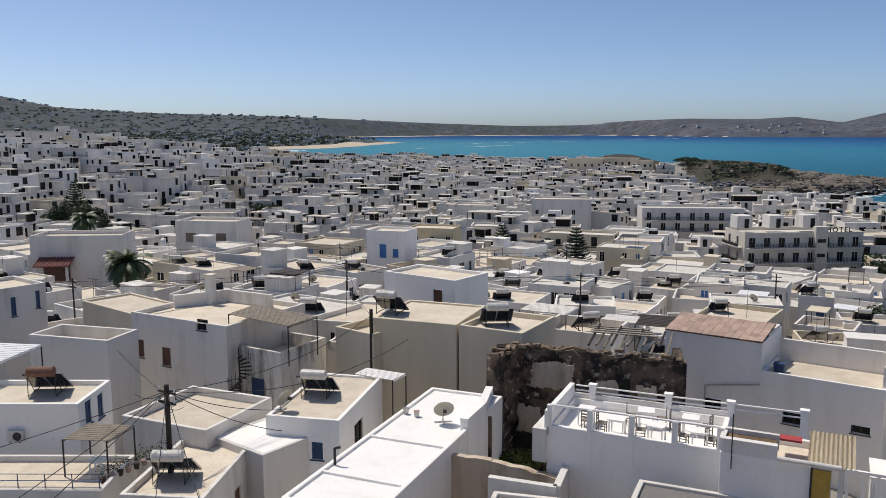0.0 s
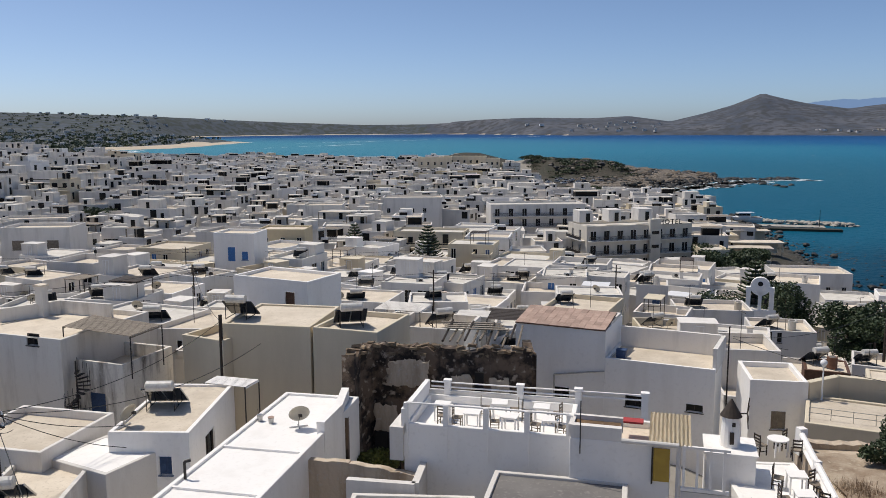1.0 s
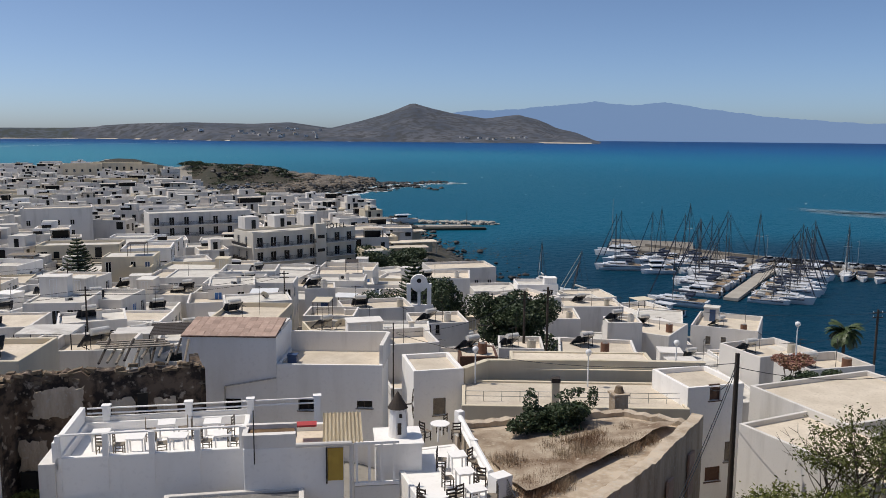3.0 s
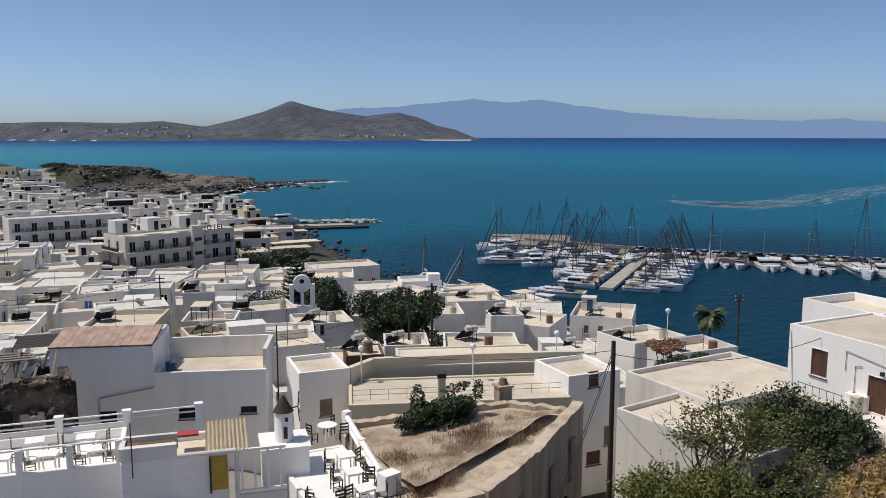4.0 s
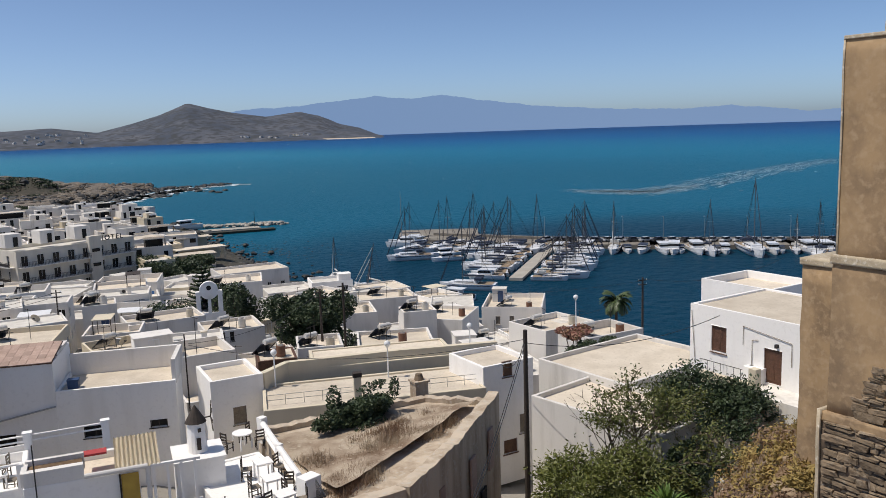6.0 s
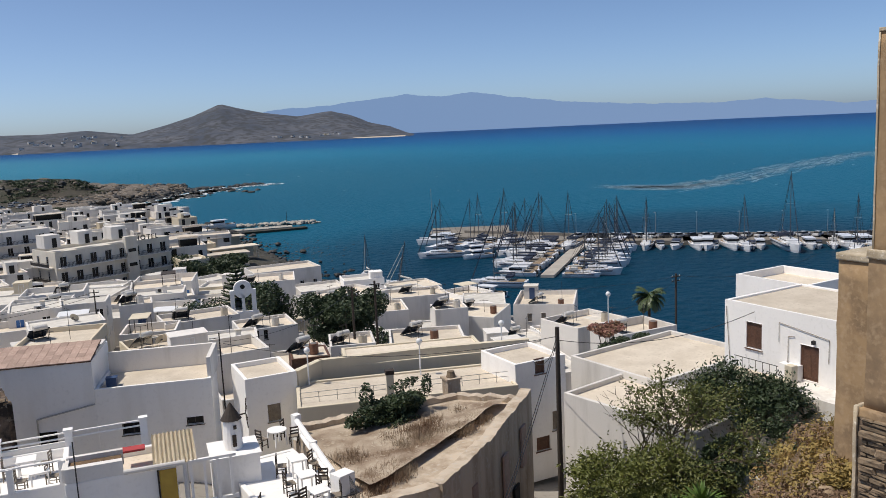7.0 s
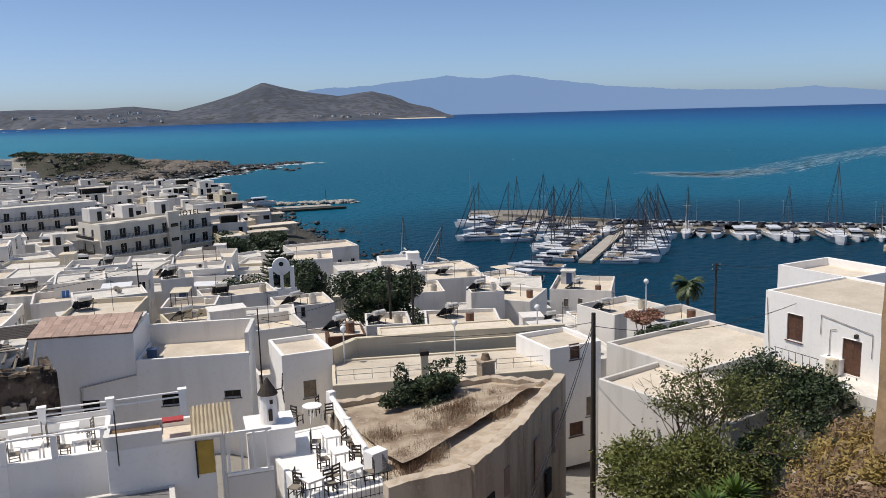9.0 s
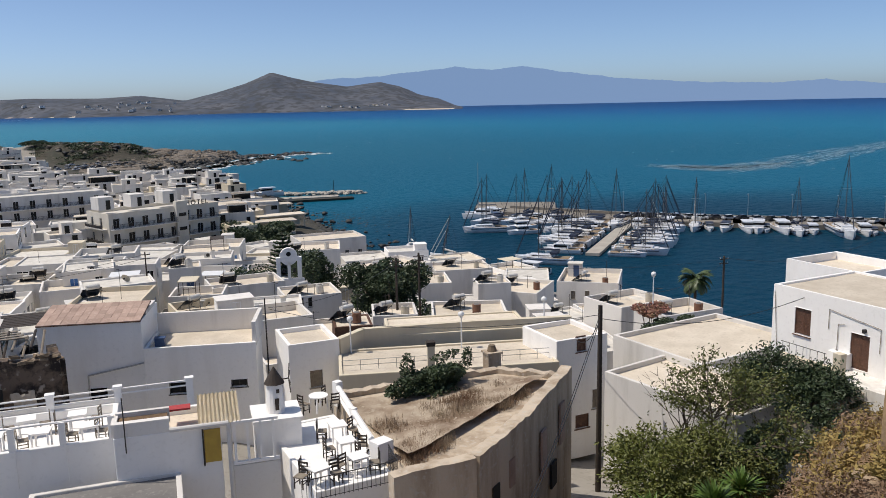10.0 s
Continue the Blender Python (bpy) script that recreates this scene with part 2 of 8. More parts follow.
def sea_material():
    m = bpy.data.materials.new("sea_water")
    m.use_nodes = True
    nodes, links = m.node_tree.nodes, m.node_tree.links
    out = nodes["Principled BSDF"]
    geo = nodes.new("ShaderNodeNewGeometry")
    # green-blue by the shore, deep blue in the open, turquoise over the shallow bay

    def away(point, low, high):
        dist = nodes.new("ShaderNodeVectorMath")
        dist.operation = "DISTANCE"
        dist.inputs[1].default_value = point
        links.new(geo.outputs["Position"], dist.inputs[0])
        add = nodes.new("ShaderNodeMath")
        add.operation = "MULTIPLY_ADD"
        links.new(big.outputs["Fac"], add.inputs[0])
        add.inputs[1].default_value = 500
        links.new(dist.outputs["Value"], add.inputs[2])
        norm = nodes.new("ShaderNodeMapRange")
        norm.interpolation_type = "SMOOTHSTEP"
        norm.inputs[1].default_value, norm.inputs[2].default_value = low, high
        links.new(add.outputs[0], norm.inputs[0])
        return norm.outputs[0]

    big = nodes.new("ShaderNodeTexNoise")
    big.inputs["Scale"].default_value, big.inputs["Detail"].default_value = 0.003, 5
    links.new(geo.outputs["Position"], big.inputs["Vector"])
    ramp = nodes.new("ShaderNodeValToRGB")
    links.new(away((130, 450, 0), 250, 3900), ramp.inputs[0])
    el = ramp.color_ramp.elements
    el[0].position, el[0].color = 0.0, (0.004, 0.085, 0.145, 1)
    el[1].position, el[1].color = 1.0, (0.004, 0.045, 0.155, 1)
    for pos, col in ((0.12, (0.005, 0.13, 0.23, 1)), (0.45, (0.004, 0.08, 0.22, 1))):
        e = el.new(pos)
        e.color = col
    shallow = nodes.new("ShaderNodeMix")
    shallow.data_type = "RGBA"
    links.new(away((-250, 1700, 0), 350, 1900), shallow.inputs[0])
    shallow.inputs[6].default_value = (0.05, 0.22, 0.29, 1)
    links.new(ramp.outputs[0], shallow.inputs[7])
    basin = nodes.new("ShaderNodeMix")
    basin.data_type = "RGBA"
    links.new(away((160, 95, 0), 290, 400), basin.inputs[0])
    basin.inputs[6].default_value = (0.004, 0.036, 0.068, 1)
    links.new(shallow.outputs[2], basin.inputs[7])
    links.new(basin.outputs[2], out.inputs["Base Color"])
    out.inputs["Roughness"].default_value = 0.36
    out.inputs["IOR"].default_value = 1.33
    out.inputs["Specular IOR Level"].default_value = 0.04
    waves = nodes.new("ShaderNodeTexNoise")
    waves.inputs["Scale"].default_value, waves.inputs["Detail"].default_value = 0.35, 6
    links.new(geo.outputs["Position"], waves.inputs["Vector"])
    bn = nodes.new("ShaderNodeBump")
    bn.inputs["Strength"].default_value, bn.inputs["Distance"].default_value = 0.9, 1.2
    links.new(waves.outputs["Fac"], bn.inputs["Height"])
    links.new(bn.outputs[0], out.inputs["Normal"])
    return m


SEA = sea_material()


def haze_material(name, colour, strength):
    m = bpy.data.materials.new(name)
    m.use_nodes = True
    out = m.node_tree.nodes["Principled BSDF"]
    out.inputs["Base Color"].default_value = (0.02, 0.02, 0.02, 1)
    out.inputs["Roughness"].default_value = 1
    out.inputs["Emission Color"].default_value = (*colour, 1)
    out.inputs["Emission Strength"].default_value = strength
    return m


# blue haze of distance is put in as emission; the range glows
FARRANGE = haze_material("far_range_haze", (0.19, 0.295, 0.495), 0.95)

# ---- helpers ----


def part(name, bm, material, parent=None, label="", smooth=False):
    """Link a bmesh as one mesh object under a thing or a part."""
    me = bpy.data.meshes.new(name)
    bm.to_mesh(me)
    bm.free()
    for m in material if isinstance(material, (list, tuple)) else (material,):
        me.materials.append(m)
    if smooth:
        for p in me.polygons:
            p.use_smooth = True
    ob = new(name, me)
    ob.parent = parent
    if label:
        ob["label"] = label
    return ob


def shared(name, me, parent, m=None):
    ob = new(name, me)
    ob.parent = parent
    if m is not None:
        ob.matrix_basis = m
    return ob


def thing(name, label, category, m=None, group="", kind=""):
    ob = new(name)
    ob.empty_display_size = 0.2
    if m is not None:
        ob.matrix_basis = m
    return tagged(ob, label, category, group, kind)


def box(bm, x, y, z, sx, sy, sz, rot=0.0, mat=0, m=None):
    """A box by its centre and sizes."""
    mm = pose(x, y, z, 0, 0, rot) @ Matrix.Diagonal((sx, sy, sz, 1))
    if m is not None:
        mm = m @ mm
    r = bmesh.ops.create_cube(bm, size=1, matrix=mm)
    if mat:
        for f in {f for v in r["verts"] for f in v.link_faces}:
            f.material_index = mat
    return bm


def tube(bm, p, q, r, r2=None, n=8, mat=0):
    """A round bar from p to q."""
    p, q = Vector(p), Vector(q)
    axis = q - p
    res = bmesh.ops.create_cone(bm, cap_ends=True, segments=n, radius1=r, radius2=r if r2 is None else r2, depth=axis.length,
                                matrix=Matrix.Translation((p + q) / 2) @ axis.to_track_quat("Z", "Y").to_matrix().to_4x4())
    if mat:
        for f in {f for v in res["verts"] for f in v.link_faces}:
            f.material_index = mat
    return bm


def B():
    return bmesh.new()


def boxes(*rows):
    bm = B()
    for r in rows:
        box(bm, *r)
    return bm


def tubes(*rows):
    bm = B()
    for r in rows:
        tube(bm, *r)
    return bm


def mesh_of(name, verts, faces, mats, index=None):
    me = bpy.data.meshes.new(name)
    me.from_pydata(verts, [], faces)
    for m in mats:
        me.materials.append(m)
    if index is not None:
        me.polygons.foreach_set("material_index", index)
    me.update()
    return me


# ---- ground and sea ----
COAST = [(420, -900), (330, -200), (262, 40), (236, 46), (190, 36), (140, 44), (118, 55), (112, 66), (114, 84), (116, 100), (122, 118), (124, 140), (118, 156), (132, 190),
         (146, 227), (160, 262), (168, 290), (168, 320), (172, 368), (186, 438), (223, 462), (274, 498), (300, 545), (285, 600), (292, 700), (250, 745),
         (197, 735), (135, 822), (10, 885), (-149, 960), (-228, 1217), (-312, 1453), (-234, 1529), (-190, 1700), (-180, 1838), (-121, 2123), (-411, 2693),
         (-450, 3500), (0, 4050), (580, 4300), (890, 4000), (1148, 3255), (1669, 3147), (1980, 2750), (2290, 2380), (2420, 2485), (2990, 3065), (2300, 5200),
         (-6000, 5200), (-6000, -3000), (420, -3000)]


def coast_distance(x, y):
    """Metres to the coast, positive on land."""
    inside = np.zeros(x.shape, bool)
    best = np.full(x.shape, 1e12)
    n = len(COAST)
    for i in range(n):
        x1, y1 = COAST[i]
        x2, y2 = COAST[(i + 1) % n]
        dx, dy = x2 - x1, y2 - y1
        t = np.clip(((x - x1) * dx + (y - y1) * dy) / (dx * dx + dy * dy), 0, 1)
        best = np.minimum(best, (x - x1 - t * dx) ** 2 + (y - y1 - t * dy) ** 2)
        cross = ((y1 > y) != (y2 > y)) & (x < dx * (y - y1) / (dy if dy else 1e-9) + x1)
        inside ^= cross
    d = np.sqrt(best)
    return np.where(inside, d, -d)


def smooth01(v, low, high):
    s = np.clip((v - low) / (high - low), 0, 1)
    return s * s * (3 - 2 * s)


RIDGE_AT = [-60, -28, -25, -20, -8.7, 0.6, 5, 9.5, 13, 16.5, 20.5, 23, 25.7, 27.9, 29.6, 31.35, 32.6, 34.06, 36.4, 37.6, 38.8, 40, 41.2, 42.6, 44, 46]
RIDGE_EL = [2.4, 2.02, 1.37, 1.05, 0.77, 0.37, 0.2, 0.25, 0.5, 0.62, 0.56, 0.69, 0.32, 0.85, 1.35, 2.07, 1.72, 1.39, 1.04, 1.2, 1.34, 1.05, 0.43, 0.12, -0.45, -0.6]


def ground(x, y):
    """Height of the ground sheet, metres above the sea."""
    x, y = np.asarray(x, float), np.asarray(y, float)
    d = np.hypot(x, y)
    h = np.degrees(np.arctan2(x, y))
    town = np.interp(d, [0, 18, 30, 50, 70, 95, 200, 400, 600, 1200], [27, 20, 17, 15.5, 13.8, 11, 5.8, 4.2, 3, 2.4])
    port = np.interp(d, [0, 14, 30, 50, 70, 100, 130, 400], [29, 23, 17, 13.5, 10, 5, 1.8, 1.8])
    z = town + (port - town) * smooth01(h, 18, 42)
    z = z + 8.0 * smooth01(h, 59.5, 72) * np.exp(-((d - 25) / 15.0) ** 2) * (h < 150)
    z = z + 21 * np.exp(-((x + 175) ** 2 + (y - 350) ** 2) / (2 * 95.0 ** 2))
    z = z + 15 * np.exp(-((x - 128) ** 2 + (y - 592) ** 2) / (2 * 27.0 ** 2))
    z = z + 9.5 * np.exp(-((x - 193 + 0.25 * (y - 545)) / 26) ** 8 - ((y - 548) / 30) ** 6)
    z = z + 3 * np.exp(-((x - 175) / 60) ** 2 - ((y - 640) / 50) ** 2)
    ridge = np.interp(h, RIDGE_AT, RIDGE_EL)
    crest = np.where(h > 11, 4300.0, 3600.0)
    far = 36 + np.tan(np.radians(ridge)) * crest
    low = 2.4 + 14 * smooth01(d, 1500, 2900) * (h < 0)
    up = smooth01(d / crest, 0.74, 1.0) ** 1.2
    wob = np.sin(x / 90.0 + np.sin(y / 140.0)) * np.sin(y / 75.0) * 0.09 + np.sin(x / 41.0 + 2) * np.sin(y / 53.0) * 0.05
    z = np.where(d > 1000, low + (np.maximum(far, 3) - low) * up * (1 + wob * (1 - up)), z)
    c = coast_distance(x, y)
    bank = np.where(d < 900, 0.9 + c * np.where(d > 430, 0.6, 0.22), 0.3 + c * np.where(d > 2300, 0.55, 0.16))
    bank = np.where(d < 60, 60.0, bank)
    z = np.minimum(z, np.where(c > 0, bank, np.maximum(-4, c * 0.3 - 0.2)))
    return z


def build_ground():
    heads = np.concatenate([np.arange(-180, -42, 3.0), np.arange(-42, 86, 0.3), np.arange(86, 180, 3.0)])
    rings = np.concatenate([[0.01, 1.5], np.geomspace(4, 900, 120), np.geomspace(930, 4890, 60)])
    H, D = np.meshgrid(np.radians(heads), rings, indexing="ij")
    X, Y = D * np.sin(H), D * np.cos(H)
    Z = ground(X, Y)
    rough = (D < 900) * (np.sin(X * 1.7) * np.sin(Y * 1.3) * 0.1 + np.sin(X * 0.43 + 1) * np.sin(Y * 0.51) * 0.15)
    headland = np.exp(-((X - 240) / 90) ** 2 - ((Y - 590) / 130) ** 2)
    Z = Z + rough + headland * (Z > 0.3) * (np.sin(X * 0.31 + Y * 0.1) * np.sin(Y * 0.27) * 1.3)
    nh, nr = H.shape
    verts = np.stack([X, Y, Z], -1).reshape(-1, 3)
    i, j = np.meshgrid(np.arange(nh), np.arange(nr - 1), indexing="ij")
    i2 = (i + 1) % nh
    faces = np.stack([i * nr + j, i * nr + j + 1, i2 * nr + j + 1, i2 * nr + j], -1).reshape(-1, 4)
    cx, cy = X[i, j].ravel(), Y[i, j].ravel()
    cd, ch = np.hypot(cx, cy), np.degrees(np.arctan2(cx, cy))
    c = coast_distance(cx, cy)
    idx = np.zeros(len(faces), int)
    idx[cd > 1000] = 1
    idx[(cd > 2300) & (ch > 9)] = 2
    idx[(c < 45) & (cd > 800) & (ch < 10) & (cd < 1900)] = 3
    idx[((c < 14) & (cd < 900)) | ((cd > 430) & (cd < 900) & (ch > 16.3))] = 4
    idx[(cx - 128) ** 2 + (cy - 592) ** 2 < 45 ** 2] = 4
    cz = Z[i, j].ravel()
    idx[(cd > 430) & (cd < 900) & (ch > 13) & (cz < 6) & ((cx > 212) | (c < 38))] = 6
    idx[(c < 14) & (cd < 300) & (ch > 42)] = 0
    idx[(cd < 40) & (ch > 48) & (ch < 110)] = 5
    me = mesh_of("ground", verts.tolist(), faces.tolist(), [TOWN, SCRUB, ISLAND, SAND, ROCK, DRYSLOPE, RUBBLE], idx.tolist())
    for p in me.polygons:
        p.use_smooth = True
    return tagged(new("ground", me), "rocky coast, town hill and dry hills with painted haze round a bay", "ground", kind="structure")


build_ground()


def build_sea():
    heads = np.radians(np.arange(0, 360, 2.0))
    verts = [(0.0, 0.0, 0.0)] + [(4895 * math.sin(h), 4895 * math.cos(h), 0.0) for h in heads]
    n = len(heads)
    faces = [(0, 1 + (k + 1) % n, 1 + k) for k in range(n)]
    return tagged(new("sea", mesh_of("sea", verts, faces, [SEA])), "turquoise to deep blue sea with small waves", "water", kind="structure")


build_sea()


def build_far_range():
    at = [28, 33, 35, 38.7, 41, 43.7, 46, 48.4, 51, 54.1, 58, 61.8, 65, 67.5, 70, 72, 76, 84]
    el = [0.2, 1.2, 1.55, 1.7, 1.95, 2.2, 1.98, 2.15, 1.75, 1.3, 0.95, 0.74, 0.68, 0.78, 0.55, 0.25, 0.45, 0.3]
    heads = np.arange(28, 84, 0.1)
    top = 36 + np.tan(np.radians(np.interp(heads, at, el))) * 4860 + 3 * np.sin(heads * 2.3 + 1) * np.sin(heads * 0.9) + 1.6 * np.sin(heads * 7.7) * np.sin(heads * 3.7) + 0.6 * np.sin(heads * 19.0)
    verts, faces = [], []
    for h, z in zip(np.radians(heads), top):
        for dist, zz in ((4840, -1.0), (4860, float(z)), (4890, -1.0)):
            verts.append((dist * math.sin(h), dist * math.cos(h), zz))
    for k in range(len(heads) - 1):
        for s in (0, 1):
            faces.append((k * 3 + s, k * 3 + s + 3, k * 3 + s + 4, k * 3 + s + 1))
    return tagged(new("backdrop", mesh_of("far_mountains", verts, faces, [FARRANGE])), "mountain range across the strait with painted pale blue haze", "mountains", kind="structure")


build_far_range()


def build_beach():
    """A pale sand strip along the far side of the bay."""
    line = [(-312, 1453), (-240, 1545), (-200, 1700), (-186, 1838), (-130, 2110), (-411, 2680), (-440, 3500), (0, 4030), (580, 4280), (885, 3990), (1148, 3270), (1669, 3160), (1990, 2765), (2285, 2395)]
    verts, faces = [], []
    for k, (x, y) in enumerate(line):
        a, b = Vector(line[max(0, k - 1)]), Vector(line[min(len(line) - 1, k + 1)])
        n = (b - a).normalized().orthogonal() * (30 if k < 5 else 60 if k < 9 else 10)
        for s, z in ((-1, 0.15), (1, 4.0)):
            verts.append((x + n.x * s, y + n.y * s, z))
    for k in range(len(line) - 1):
        faces.append((2 * k, 2 * k + 2, 2 * k + 3, 2 * k + 1))
    return tagged(new("beach", mesh_of("beach", verts, faces, [SAND])), "long pale sandy beach round the bay", "beach", kind="structure")


build_beach()

# ---- houses ----
KINDS = {"brown": BROWN, "blue": BLUE, "bluedoor": BLUE, "browndoor": BROWN, "bluedark": BLUE, "bright": BLUELIGHT, "grey": GREYWOOD}
made_windows = {}


def window_meshes(kind, w, h):
    """Frame and fillings of a window or door, at its opening's lower middle; y runs into the wall."""
    key = (kind, round(w, 1), round(h, 1))
    if key in made_windows:
        return made_windows[key]
    fr = B()
    b = 0.05
    box(fr, -w / 2 + b / 2, 0.09, h / 2, b, 0.07, h)
    box(fr, w / 2 - b / 2, 0.09, h / 2, b, 0.07, h)
    box(fr, 0, 0.09, h - b / 2, w - 2 * b, 0.07, b)
    if h < 1.9:
        box(fr, 0, 0.02, -0.03, w + 0.14, 0.2, 0.05)
    else:
        box(fr, 0, 0.09, b / 2, w - 2 * b, 0.07, b)
    leaf = B()
    lw = w / 2 - b - 0.01
    if kind in KINDS:
        box(leaf, 0, 0.11, h / 2, lw, 0.03, h - 0.1)
        for k in (0.08, 0.5, 0.92):
            box(leaf, 0, 0.085, h * k, lw, 0.025, 0.08)
        box(leaf, -lw / 2 + 0.03, 0.085, h / 2, 0.06, 0.02, h * 0.8)
        box(leaf, lw / 2 - 0.03, 0.085, h / 2, 0.06, 0.02, h * 0.8)
        n = int(h / 0.09)
        for k in range(n):
            box(leaf, 0, 0.093, 0.14 + (h - 0.28) * k / max(1, n - 1), lw - 0.12, 0.012, 0.045)
        mats = (KINDS[kind], KINDS[kind])
        name = "shutter" if h < 1.9 else "door_leaf"
    else:
        box(leaf, 0, 0.13, h / 2, lw, 0.012, h - 0.1)
        box(leaf, lw / 2, 0.115, h / 2, 0.04, 0.03, h - 0.1, 0, 1)
        mats = (GLASS, DARKWOOD if kind == "dark" else PLASTIC)
        name = "pane"
    res = []
    for nm, bm, ms in (("frame", fr, (KINDS.get(kind, DARKWOOD if kind == "dark" else PLASTIC),)), (name, leaf, mats)):
        me = bpy.data.meshes.new(nm)
        bm.to_mesh(me)
        bm.free()
        for m in ms:
            me.materials.append(m)
        res.append(me)
    made_windows[key] = (res[0], res[1], name, lw)
    return made_windows[key]


def shell(w, d, h, par, ops, thick=0.22):
    """Outer walls with openings and reveals, and the parapet round the roof."""
    verts, faces, known = [], [], {}

    def v(p):
        k = (round(p[0], 3), round(p[1], 3), round(p[2], 3))
        if k not in known:
            known[k] = len(verts)
            verts.append(k)
        return known[k]

    top = h + par
    for side, m, length in sides(w, d):
        mine = [(u - a / 2, u + a / 2, max(0, z), min(top - 0.05, z + b)) for s, u, z, a, b, *_ in ops if s == side and a / 2 < u < length - a / 2]
        us = sorted({0.0, length, *(o[0] for o in mine), *(o[1] for o in mine)})
        zs = sorted({0.0, top, *(o[2] for o in mine), *(o[3] for o in mine)})

        def quad(*pts):
            faces.append([v(m @ Vector(p)) for p in pts])
        for u0, u1 in zip(us, us[1:]):
            for z0, z1 in zip(zs, zs[1:]):
                cu, cz = (u0 + u1) / 2, (z0 + z1) / 2
                if not any(o[0] < cu < o[1] and o[2] < cz < o[3] for o in mine):
                    quad((u0, 0, z0), (u1, 0, z0), (u1, 0, z1), (u0, 0, z1))
        for a, b, c, e in mine:
            t = 0.18
            quad((a, 0, c), (a, t, c), (b, t, c), (b, 0, c))
            quad((a, 0, e), (b, 0, e), (b, t, e), (a, t, e))
            quad((a, 0, c), (a, 0, e), (a, t, e), (a, t, c))
            quad((b, 0, c), (b, t, c), (b, t, e), (b, 0, e))
            quad((a, t, c), (a, t, e), (b, t, e), (b, t, c))
        quad((0, 0, top), (length, 0, top), (length - thick, thick, top), (thick, thick, top))
        quad((thick, thick, top), (length - thick, thick, top), (length - thick, thick, h - 0.05), (thick, thick, h - 0.05))
    return verts, faces


def sides(w, d):
    return (("f", pose(-w / 2, -d / 2, 0), w), ("r", pose(w / 2, -d / 2, 0, 0, 0, 90), d),
            ("b", pose(w / 2, d / 2, 0, 0, 0, 180), w), ("l", pose(-w / 2, d / 2, 0, 0, 0, 270), d))


RESERVED = []


def house(x, y, w, d, rot, z1, z0, label, ops=(), par=0.35, wall=WHITE, roof=ROOF, near=True, group="", reserve=True):
    """A flat-roofed house: walls with openings, roof, windows and doors."""
    h = z1 - z0 - par
    m = pose(x, y, z0, 0, 0, rot)
    top = thing("house", label, "house", m, group)
    verts, faces = shell(w, d, h, par, ops)
    body = shared("wall", mesh_of("wall", verts, faces, [wall]), top)
    if near:
        bev = body.modifiers.new("worn_edges", "BEVEL")
        bev.width, bev.segments, bev.limit_method, bev.angle_limit = 0.035, 2, "ANGLE", radians(50)
    bm = B()
    box(bm, 0, 0, h - 0.1, w - 0.43, d - 0.43, 0.2)
    part("roof", bm, roof, top)
    ms = {s: (mm, length) for s, mm, length in sides(w, d)}
    for side, u, z, a, b, kind in ops:
        mm, length = ms[side]
        if not a / 2 < u < length - a / 2:
            continue
        frame_me, leaf_me, name, lw = window_meshes(kind, a, b)
        win = shared("door" if b > 1.85 else "window", frame_me, top, mm @ pose(u, 0, z))
        for s in (-1, 1):
            shared(name, leaf_me, win, pose(s * (lw / 2 + 0.005), 0, 0))
    if reserve:
        RESERVED.append((x, y, max(w, d) / 2))
    return top


def parapet_line(name, pts, z0, z1, thick, mat, label, category="wall", ragged=0.0, coping=None):
    """A wall along a plan line, its top level or broken."""
    rnd = random.Random(int(abs(pts[0][0] * 100)))
    top = thing(name, label, category)
    for k, (p, q) in enumerate(zip(pts, pts[1:])):
        p, q = Vector((p[0], p[1], 0)), Vector((q[0], q[1], 0))
        n = max(1, int((q - p).length / (0.35 if ragged else 50)))
        bm = B()
        along = (q - p).normalized()
        side = Vector((-along.y, along.x, 0)) * thick / 2
        rows = []
        for i in range(n + 1):
            c = p.lerp(q, i / n)
            zt = z1 + (rnd.uniform(-1, 0.4) * ragged if ragged else 0)
            rows.append([bm.verts.new(c + side * s + Vector((0, 0, z))) for s, z in ((-1, z0), (-1, zt), (1, zt), (1, z0))])
        for r0, r1 in zip(rows, rows[1:]):
            for a in range(4):
                b2 = (a + 1) % 4
                bm.faces.new((r0[a], r1[a], r1[b2], r0[b2]))
        bm.faces.new(rows[0])
        bm.faces.new(rows[-1][::-1])
        bmesh.ops.recalc_face_normals(bm, faces=bm.faces)
        part("wall_length", bm, mat, top)
        if coping:
            cm = B()
            mid = (p + q) / 2
            box(cm, mid.x, mid.y, z1 + 0.03, (q - p).length + 0.05, thick + 0.06, 0.06, math.degrees(math.atan2(along.y, along.x)))
            part("coping", cm, coping, top)
    return top


# ---- near houses ----
house(-15.79, 56.85, 8.83, 8.00, -29.3, 23.5, 13.5, "weathered two-storey white house with brown shutters", [("f", 0.73, 6.85, 0.74, 1.27, "brown"), ("f", 3.25, 6.57, 0.82, 1.31, "brown"), ("f", 6.69, 9.46, 0.87, 0.73, "dark")], par=0.35, wall=GREYWHITE, roof=ROOF)
house(-11.15, 53.43, 4.72, 4.56, -30.2, 22.0, 13.7, "stained white terrace block with blue doors", [("f", 2.69, 4.68, 1.19, 1.67, "bluedoor")], par=0.9, wall=STAINED, roof=ROOF)
